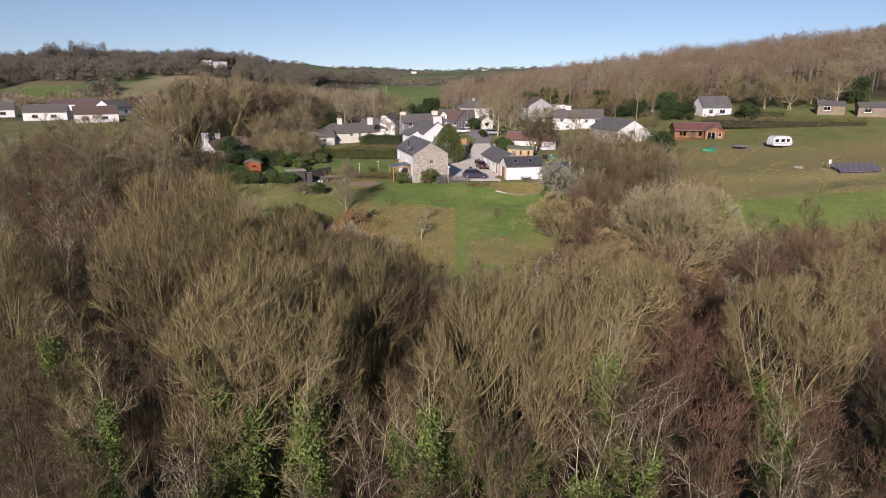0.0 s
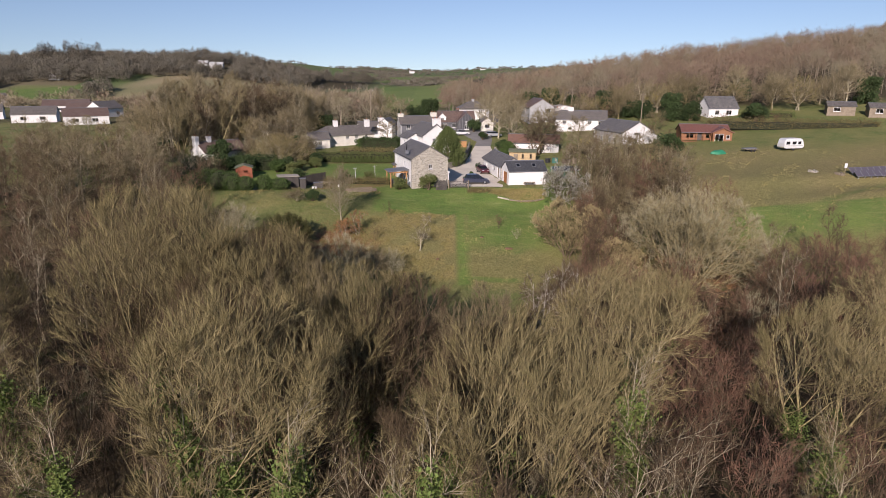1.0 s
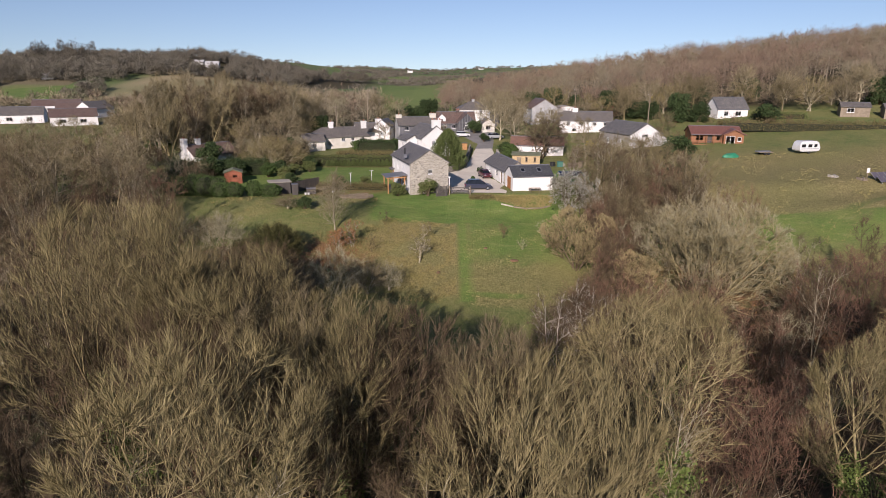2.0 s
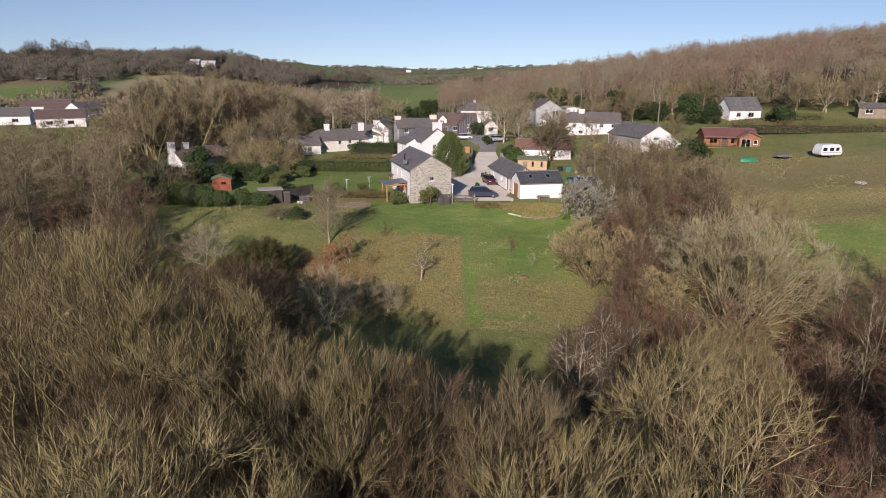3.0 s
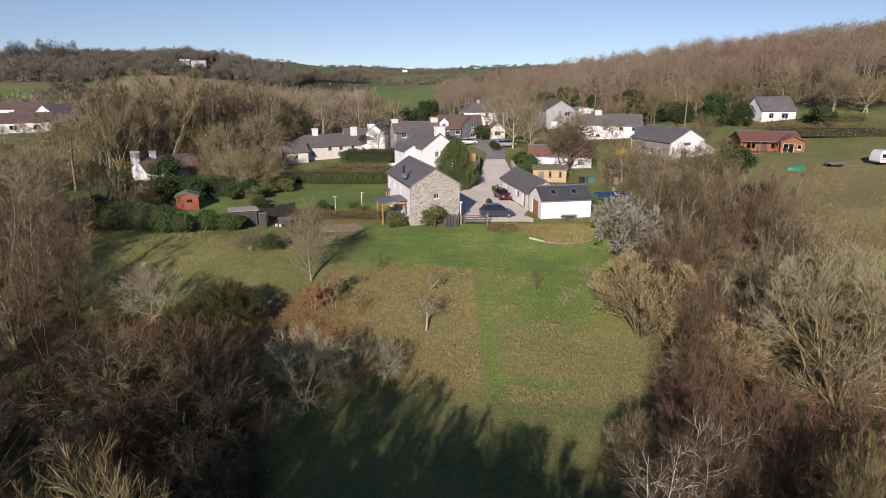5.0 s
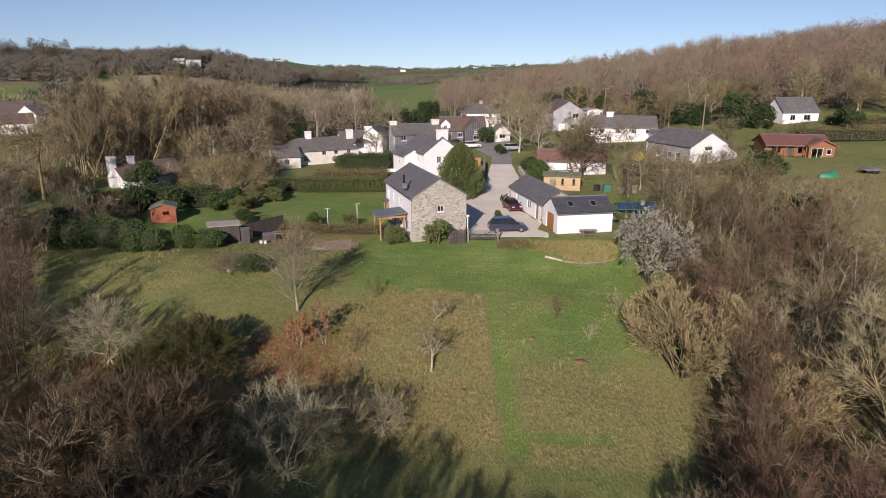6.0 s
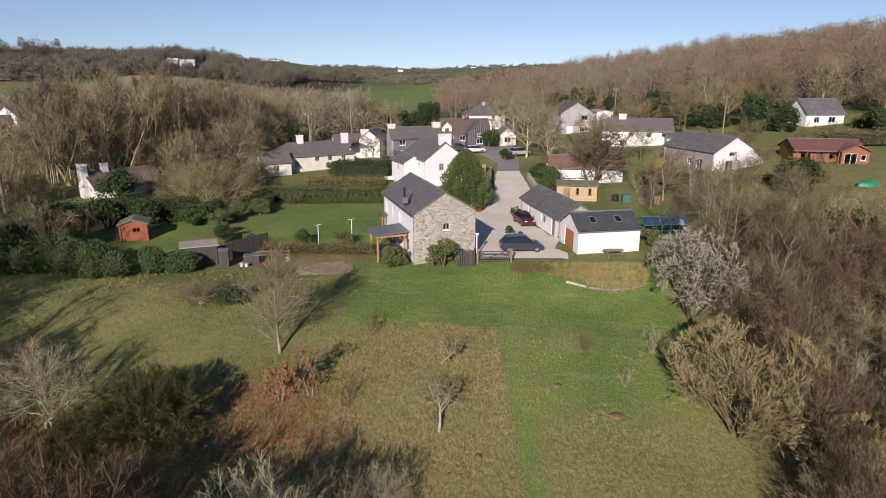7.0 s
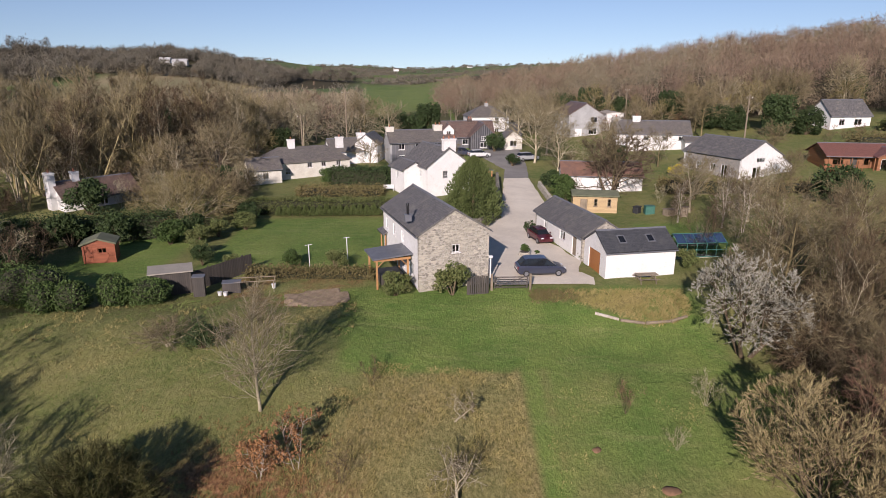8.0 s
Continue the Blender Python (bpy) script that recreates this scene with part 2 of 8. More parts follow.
# near-black colour of the added cores: shade between the leaves, painted in
HEDGESHADE = surface("hedge inner shade", (0.03, 0.035, 0.015), (0.04, 0.04, 0.02), 3, 12, 1.0, 0.05)

# ---- the land ----
PROFILE = ((-900, 40), (-300, 14), (-60, -1), (0, -6), (25, -8), (40, -8.0), (60, -7.6), (72, -6.3), (80, -5.2), (88, -3.7), (95, -2.0),
           (101, -0.7), (106, 0.15), (110.5, 1.25), (114, 1.5), (140, 1.9), (165, 2.6), (200, 4.0), (260, 3.0), (400, -1), (500, 4),
           (700, 9), (1000, 11), (1300, 13), (1700, 18), (2200, 20.5), (4900, 22))
PY, PZ = [p[0] for p in PROFILE], [p[1] for p in PROFILE]


def ease(t):
    t = np.clip(t, 0, 1)
    return t * t * (3 - 2 * t)


def ground(x, y):
    """Height of the land at x, y (numbers or arrays)."""
    x, y = np.asarray(x, float), np.asarray(y, float)
    reach = np.where(y < 170, 1.5, 25.0)
    z = sum(np.interp(y + k * reach, PY, PZ) for k in (-1, -0.5, 0, 0.5, 1)) / 5
    low = ease((112 - y) / 9) * ease((y - 20) / 40)
    z = z + low * (-0.10 * np.clip(x, -21, 0) - 0.05 * np.clip(x, 0, 20) + 0.085 * np.clip(x - 24, 0, 120))
    up = ease((y - 104) / 12)
    z = z + up * (0.045 * np.clip(x - 22, 0, 90))
    z = z + 0.115 * np.clip(x + 25, 0, 330) * np.clip((y - 128) / 180, 0, 1) * (1 - 0.75 * ease((y - 420) / 500))
    z = z + 4 * ease((-x - 60) / 120) * ease((y - 560) / 110) * (1 - 0.6 * ease((y - 900) / 600))
    z = z + 16 * ease((-x - 115) / 120) * ease((y - 415) / 210) * (1 - 0.6 * ease((y - 900) / 600))
    z = z + 6 * ease((-x - 60) / 60) * ease((100 - y) / 60)
    return z


def gz(x, y):
    return float(ground(x, y))


def wobble(x, y, size, seed=0.0):
    """A smooth value noise from sines, about -1 to 1."""
    x, y = x / size + seed * 3.1, y / size + seed * 1.7
    return (np.sin(1.3 * x + 2.1 * np.sin(0.7 * y + seed)) + np.sin(1.7 * y + 1.6 * np.sin(0.9 * x)) + np.sin(2.9 * x - 2.3 * y)) / 3


def wooded(x, y):
    """How much of the near land lies under trees: 0 or 1, soft at the edge."""
    edge = np.interp(x, (-70, -45, -38, -30, -20, -15, -8, 4, 9, 14, 19, 24, 34, 44, 60, 80),
                     (112, 106, 92, 82, 80, 72, 55, 54, 57, 74, 96, 112, 112, 80, 72, 70)) + 1.5 * wobble(x, y, 4)
    return ease((edge - y) / 3 + 0.5) * ease((y + 120) / 60)


def axis_cuts(spans):
    """Grid lines: (start, step) pairs up to the last start."""
    out = []
    for (a, s), (b, _) in zip(spans, spans[1:]):
        out += list(np.arange(a, b - 1e-6, s))
    return np.array(out + [spans[-1][0]])


GX = axis_cuts(((-3200, 200), (-1000, 50), (-400, 12), (-110, 3), (-48, 0.6), (32, 1.5), (90, 5), (200, 16), (520, 60), (1000, 200), (3200, 0)))
GY = axis_cuts(((-900, 60), (-60, 6), (12, 2), (58, 0.6), (124, 1.2), (180, 3), (300, 8), (700, 20), (1700, 60), (2300, 200), (4900, 0)))


def ground_mesh():
    X, Y = np.meshgrid(GX, GY)
    x, y = X.ravel(), Y.ravel()
    z = ground(x, y)
    near = ease((135 - y) / 15) * ease((y - 30) / 20) * ease((60 - np.abs(x)) / 20)
    z = z + near * 0.07 * wobble(x, y, 2.1, 3) - 0.12 * ease((112 - y) / 2) * ease((y - 100) / 4) * ease((wobble(x, y, 3) + 0.2) * 2)
    far = ease((y - 260) / 300)
    z = z + far * (2.5 * wobble(x, y, 160, 2) + 1.0 * wobble(x, y, 60, 5))
    nx, ny = len(GX), len(GY)
    i = np.arange(nx * ny).reshape(ny, nx)
    quads = np.stack([i[:-1, :-1], i[:-1, 1:], i[1:, 1:], i[1:, :-1]], -1).reshape(-1, 4)
    me = bpy.data.meshes.new("ground")
    me.vertices.add(len(x))
    me.vertices.foreach_set("co", np.stack([x, y, z], 1).ravel())
    me.loops.add(quads.size)
    me.loops.foreach_set("vertex_index", quads.ravel())
    me.polygons.add(len(quads))
    me.polygons.foreach_set("loop_start", np.arange(0, quads.size, 4))
    me.update(calc_edges=True)
    me.polygons.foreach_set("use_smooth", np.ones(len(quads), bool))
    # zones: mown lawn, rough dry meadow, leaf litter
    jag = 0.35 * wobble(x, y, 1.3, 1) + 0.2 * wobble(x, y, 0.5, 2)
    strip = ease((x - 1.45 + 0.4 * jag) / 0.35) * ease((3.2 - x) / 0.5 + jag) * ease((y - 79.5) / 0.6)
    strip = np.maximum(strip, 0.8 * ease((x - 2) / 0.5) * ease((10.5 - x) / 2) * ease((y - 81.2 - 0.4 * jag) / 0.3) * ease((82.4 - y) / 0.3))
    top = ease((y - 100.75 - 0.16 * np.minimum(x - 1.7, 0) - jag * 0.4) / 0.35 + 0.5) * ease((112.5 - y) / 0.8) * ease((x + 12.0 + 0.12 * (y - 100)) / 1.2) * ease((19 - x) / 2)
    garden = ease((x + 27.5) / 0.6) * ease((-9.2 - x) / 0.6) * ease((y - 116.6) / 0.6) * ease((137.0 - y) / 0.6)
    hutlawn = ease((x + 41) / 1) * ease((-30 - x) / 1.5) * ease((y - 113) / 1) * ease((131 - y) / 1.5)
    paddock = ease((x - 19) / 0.5) * ease((29 - x) / 2) * ease((y - 121) / 0.6) * ease((134 - y) / 2)
    right = 0.9 * ease((x - 3.0) / 0.5 + jag) * ease((y - 88 + 3 * jag) / 6) * ease((102 - y) / 1) * np.clip(0.85 + 0.4 * wobble(x, y, 3.5, 4), 0, 1)
    hill_field = 0.6 * ease((x + 340) / 12) * ease((-254 - x) / 12) * ease((y - 425) / 12) * ease((508 - y) / 12)
    valley_field = 0.62 * ease((x + 0.115 * (y - 30)) / 6) * ease((0.03 * (y - 30) - x) / 8) * ease((y - 330) / 30) * ease((640 - y) / 30)
    valley_field = np.maximum(valley_field, 0.5 * ease((x + 0.2 * y) / 30) * ease((0.07 * y - x) / 30) * ease((y - 720) / 40) * ease((1240 - y) / 60))
    bank = ease((x - 3.5 + 2 * jag) / 2) * ease((17 - x) / 3 + jag) * ease((y - np.interp(x, (3.5, 7, 12, 15, 17.5), (110.0, 109.0, 106.8, 107.0, 109.0)) - 0.5 * wobble(x, y, 2.2, 5) + jag) / 0.8) * ease((111.6 - y) / 1) * np.clip(0.85 + 0.6 * wobble(x, y, 1.8, 8), 0, 1)
    lawn = np.clip(np.maximum.reduce([strip, top * (1 - bank), garden, hutlawn, paddock, right, valley_field, hill_field]), 0, 1)
    meadow = ease((x + 13.5 - 0.3 * (y - 90)) / 3 + jag) * ease((1.6 - x) / 0.4 + 0.3 * jag) * ease((y - 79) / 3) * ease((101.2 + 0.16 * np.minimum(x - 1.7, 0) - y) / 0.35 + 0.5 * jag)
    tall = 0.55 * ease((x - 3.0) / 0.6) * ease((y - 78) / 2) * ease((97 - y) / 6)
    side = 0.16 * ease((-11 - x) / 3) * ease((y - 80) / 6) * ease((112 - y) / 3) * (0.7 + 0.6 * wobble(x, y, 4, 7))
    track = 1 - ease((np.abs((y - 99.2) - 0.53 * (x - 54.8)) - 0.6) / 0.5)
    slope = 0.95 * ease((x - 34) / 6) * ease((y - 92 - 0.25 * (x - 40)) / 3) * ease((150 - y) / 14) * np.clip(0.82 + 0.6 * wobble(x, y, 13, 6), 0, 1) * (1 - track)
    knoll = ease((-x - 105) / 30) * ease((y - 400) / 20) * ease((585 - y) / 20) * ease((262 + x) / 30) * np.clip(0.85 + 0.4 * wobble(x, y, 37, 3), 0, 1)
    dry = np.clip(np.maximum.reduce([meadow * (0.84 + 0.3 * wobble(x, y, 2.5, 9)), tall, side, slope, bank, knoll]), 0, 1)
    hill = ease((x - 10) / 25) * ease((y - 198 + 0.12 * x) / 14)
    copse = ease((y - 205) / 15) * ease((330 - y) / 30)
    ridge = ease((-x - 60) / 30) * ease((y - 552) / 15) * ease((800 - y) / 60)
    litter = np.clip(np.maximum.reduce([wooded(x, y), ridge, hill * ease((900 - y) / 200), 0.7 * copse]), 0, 1) * (1 - lawn)
    rust = np.maximum(ease(1.5 - np.hypot((x + 15.5) / 5.5, (y - 87.5) / 4.2) + 0.5 * jag), 0.85 * ease((x + 34) / 3) * ease((-21 - x) / 3) * ease((y - 70) / 3) * ease((89 - y) / 3) * ease(0.6 + wobble(x, y, 2.6, 3)))
    rust = np.maximum(rust, 0.75 * ease((x + 23.5) / 1.5) * ease((-10.6 - x) / 1) * ease((y - 107.2 - jag) / 1) * ease((116 - y) / 0.8) * ease(0.75 + wobble(x, y, 1.7, 6)))
    rust = np.maximum(rust, 0.8 * ease((x - 21) / 3) * ease((46 - x) / 3) * ease((y - 62) / 3) * ease((84 - y) / 3) * ease(0.6 + wobble(x, y, 2.6, 4))) * (1 - lawn)
    zone = np.stack([lawn, dry * (1 - lawn), litter, rust], 1).astype(np.float32)
    a = me.color_attributes.new("zone", 'FLOAT_COLOR', 'POINT')
    a.data.foreach_set("color", zone.ravel())
    return me


def ground_material():
    m, n, l, b = nodes_of("land")
    at = n.new("ShaderNodeVertexColor")
    at.layer_name = "zone"
    sep = n.new("ShaderNodeSeparateColor")
    l.new(at.outputs[0], sep.inputs[0])
    v = coords(n, l)
    huge = noise_tex(n, l, v, 0.012, 3)
    big = spread(n, l, noise_tex(n, l, v, 0.16, 5), 0.36, 0.64)
    mid = spread(n, l, noise_tex(n, l, v, 1.1, 6, 0.7), 0.34, 0.66)
    fine = spread(n, l, noise_tex(n, l, coords(n, l, (1, 0.55, 1)), 5.0, 6, 0.75), 0.34, 0.68)
    pasture = blend(n, l, big, (0.097, 0.14, 0.034), (0.20, 0.195, 0.063))
    pasture = blend(n, l, mid, pasture, blend(n, l, 0.5, pasture, (0.25, 0.23, 0.10)))
    lawn = blend(n, l, big, (0.098, 0.178, 0.034), (0.165, 0.225, 0.052))
    lawn = blend(n, l, maths(n, l, 'MULTIPLY', mid, 0.3), lawn, (0.22, 0.24, 0.075))
    streak = spread(n, l, noise_tex(n, l, coords(n, l, (0.22, 1.0, 1)), 0.9, 5, 0.7), 0.52, 0.72)
    lawn = blend(n, l, maths(n, l, 'MULTIPLY', streak, 0.4), lawn, (0.32, 0.31, 0.13))
    dry = blend(n, l, fine, (0.13, 0.11, 0.038), (0.43, 0.34, 0.16))
    dry = blend(n, l, maths(n, l, 'MULTIPLY', big, 0.45), dry, (0.19, 0.18, 0.06))
    dry = blend(n, l, maths(n, l, 'MULTIPLY', mid, 0.15), dry, (0.13, 0.15, 0.042))
    geo = n.new("ShaderNodeSeparateXYZ")
    l.new(v, geo.inputs[0])
    dry = blend(n, l, spread(n, l, geo.outputs[1], 300, 400), dry, blend(n, l, mid, (0.27, 0.22, 0.125), (0.34, 0.28, 0.16)))
    litter = blend(n, l, mid, (0.05, 0.038, 0.022), (0.085, 0.064, 0.036))
    litter = blend(n, l, spread(n, l, noise_tex(n, l, v, 0.5, 4), 0.5, 0.65), litter, (0.06, 0.075, 0.024))
    fields = n.new("ShaderNodeTexVoronoi")
    fields.inputs["Scale"].default_value = 0.0055
    l.new(v, fields.inputs["Vector"])
    fs = n.new("ShaderNodeSeparateColor")
    l.new(fields.outputs["Color"], fs.inputs[0])
    patch = blend(n, l, fs.outputs[0], (0.09, 0.135, 0.045), (0.165, 0.185, 0.072))
    patch = blend(n, l, spread(n, l, fs.outputs[1], 0.72, 0.76), patch, (0.17, 0.145, 0.085))
    col = blend(n, l, spread(n, l, geo.outputs[1], 330, 430), pasture, patch)
    rusty = blend(n, l, fine, (0.15, 0.075, 0.035), (0.36, 0.20, 0.10))
    for w, c in ((sep.outputs[2], litter), (sep.outputs[1], dry), (maths(n, l, 'MULTIPLY', at.outputs[1], spread(n, l, noise_tex(n, l, v, 0.9, 5, 0.7), 0.38, 0.55)), rusty), (sep.outputs[0], lawn)):
        col = blend(n, l, w, col, c)
    col = blend(n, l, 0.5, col, blend(n, l, fine, (0.4, 0.4, 0.4), (1.35, 1.35, 1.35)), 'MULTIPLY')
    l.new(col, b.inputs["Base Color"])
    b.inputs["Roughness"].default_value = 0.95
    b.inputs["Specular IOR Level"].default_value = 0.2
    bumped(n, l, b, maths(n, l, 'ADD', fine, mid), 0.55, 0.12)
    return m


land = new("ground", ground_mesh())
land.data.materials.append(ground_material())
tagged(land, "grassy valley land with lawns, rough meadow and woodland floor", "ground", kind="structure")

# ---- building kit ----
def tri_mesh(name, verts, tris, material, smooth=False):
    me = bpy.data.meshes.new(name)
    verts, tris = np.asarray(verts, np.float32), np.asarray(tris, np.int32)
    me.vertices.add(len(verts))
    me.vertices.foreach_set("co", verts.ravel())
    me.loops.add(tris.size)
    me.loops.foreach_set("vertex_index", tris.ravel())
    me.polygons.add(len(tris))
    me.polygons.foreach_set("loop_start", np.arange(0, tris.size, 3))
    me.update(calc_edges=True)
    if smooth:
        me.polygons.foreach_set("use_smooth", np.ones(len(tris), bool))
    me.materials.append(material)
    return me


def thing(name, x, y, z, rz=0.0, label="", category="", group="", kind=""):
    ob = new(name)
    ob.matrix_basis = pose(x, y, z, 0, 0, rz)
    ob.empty_display_size = 0.2
    return tagged(ob, label, category, group, kind)


def part_mesh(name, mesh, parent, label=""):
    ob = new(name, mesh)
    ob.parent = parent
    return tagged(ob, label)


def part(name, bm, material, parent, label="", smooth=False):
    me = bpy.data.meshes.new(name)
    bm.normal_update()
    bm.to_mesh(me)
    bm.free()
    me.materials.append(material)
    if smooth:
        me.polygons.foreach_set("use_smooth", np.ones(len(me.polygons), bool))
    return part_mesh(name, me, parent, label)


def box(bm, x0, x1, y0, y1, z0, z1, bevel=0.0, turn=None):
    m = Matrix.Translation(((x0 + x1) / 2, (y0 + y1) / 2, (z0 + z1) / 2)) @ Matrix.Diagonal((x1 - x0, y1 - y0, z1 - z0, 1))
    if turn is not None:
        m = turn @ m
    made = bmesh.ops.create_cube(bm, size=1.0, matrix=m)["verts"]
    if bevel:
        edges = list({e for v in made for e in v.link_edges})
        bmesh.ops.bevel(bm, geom=edges, offset=bevel, segments=1, affect='EDGES')
    return bm


def one_box(x0, x1, y0, y1, z0, z1, bevel=0.0, turn=None):
    return box(bmesh.new(), x0, x1, y0, y1, z0, z1, bevel, turn)


def prism(bm, outline, y0, y1):
    """An outline of (x, z) points drawn out along y."""
    a = [bm.verts.new((x, y0, z)) for x, z in outline]
    b = [bm.verts.new((x, y1, z)) for x, z in outline]
    k = len(a)
    bm.faces.new(a)
    bm.faces.new(b[::-1])
    for i in range(k):
        bm.faces.new((a[i], b[i], b[(i + 1) % k], a[(i + 1) % k]))
    bmesh.ops.recalc_face_normals(bm, faces=bm.faces)
    return bm


def rod(bm, p, q, r0, r1=None, sides=8):
    p, q = Vector(p), Vector(q)
    d = q - p
    m = Matrix.Translation((p + q) / 2) @ d.to_track_quat('Z', 'Y').to_matrix().to_4x4()
    bmesh.ops.create_cone(bm, cap_ends=True, segments=sides, radius1=r0, radius2=r0 if r1 is None else r1, depth=d.length, matrix=m)
    return bm


def one_rod(p, q, r0, r1=None, sides=8):
    return rod(bmesh.new(), p, q, r0, r1, sides)


# ---- trees ----
class Growth:
    """Gathers tubes and single twigs as triangles."""

    def __init__(self):
        self.v, self.t, self.n = [], [], 0

    def put(self, v, t):
        self.v.append(np.asarray(v, float))
        self.t.append(np.asarray(t, int) + self.n)
        self.n += len(v)

    def tube(self, pts, rad, sides):
        pts = np.asarray(pts)
        k = len(pts)
        tan = np.gradient(pts, axis=0)
        tan /= np.linalg.norm(tan, axis=1)[:, None] + 1e-9
        ref = np.array([0.31, 0.95, 0.05]) if abs(tan[0][1]) < 0.8 else np.array([1.0, 0, 0])
        s = np.cross(tan, ref)
        s /= np.linalg.norm(s, axis=1)[:, None] + 1e-9
        u = np.cross(tan, s)
        a = np.arange(sides) * 2 * np.pi / sides
        ring = (pts[:, None] + np.asarray(rad)[:, None, None] * (np.cos(a)[None, :, None] * s[:, None] + np.sin(a)[None, :, None] * u[:, None])).reshape(-1, 3)
        i, j = np.meshgrid(np.arange(k - 1), np.arange(sides), indexing="ij")
        i, j = i.ravel(), j.ravel()
        j2 = (j + 1) % sides
        A, B, C, D = i * sides + j, i * sides + j2, (i + 1) * sides + j2, (i + 1) * sides + j
        self.put(ring, np.concatenate([np.stack([A, B, C], 1), np.stack([A, C, D], 1)]))

    def slivers(self, base, way, length, width, rng):
        n = len(base)
        side = np.cross(way, rng.normal(size=(n, 3)))
        side /= np.linalg.norm(side, axis=1)[:, None] + 1e-9
        w = side * np.asarray(width).reshape(-1, 1) * 0.5
        tip = base + way * np.asarray(length).reshape(-1, 1)
        v = np.stack([base - w, base + w, tip], 1).reshape(-1, 3)
        self.put(v, np.arange(3 * n).reshape(-1, 3))

    def leaves(self, at, size, rng, up=0.3):
        n = len(at)
        a = rng.normal(size=(n, 3))
        a /= np.linalg.norm(a, axis=1)[:, None]
        nrm = rng.normal(size=(n, 3)) + np.array([0, 0, up])
        b = np.cross(a, nrm)
        b /= np.linalg.norm(b, axis=1)[:, None] + 1e-9
        s = (np.asarray(size) * rng.uniform(0.6, 1.3, n)).reshape(-1, 1)
        v = np.stack([at - a * s, at + b * s * 0.55, at + a * s, at - b * s * 0.55], 1).reshape(-1, 3)
        q = np.arange(4 * n).reshape(-1, 4)
        self.put(v, np.concatenate([q[:, [0, 1, 2]], q[:, [0, 2, 3]]]))

    def mesh(self, name, material, smooth=False):
        return tri_mesh(name, np.concatenate(self.v), np.concatenate(self.t), material, smooth)


def wander(rng, p, d, length, n, bend, lift):
    pts, d = [np.array(p, float)], np.array(d, float)
    for _ in range(n):
        d = d + rng.normal(0, bend, 3) + np.array([0, 0, lift])
        d /= np.linalg.norm(d)
        pts.append(pts[-1] + d * length / n)
    return np.array(pts)


def along(pts, f):
    k = f * (len(pts) - 1)
    i = min(int(k), len(pts) - 2)
    return pts[i] + (pts[i + 1] - pts[i]) * (k - i), (pts[i + 1] - pts[i]) / (np.linalg.norm(pts[i + 1] - pts[i]) + 1e-9)


def sprout(rng, d, angle, lift=0.0):
    """A direction that leaves d by about angle degrees."""
    side = np.cross(d, rng.normal(size=3))
    side /= np.linalg.norm(side) + 1e-9
    a = radians(angle * rng.uniform(0.6, 1.35))
    w = d * math.cos(a) + side * math.sin(a) + np.array([0, 0, lift])
    return w / np.linalg.norm(w)


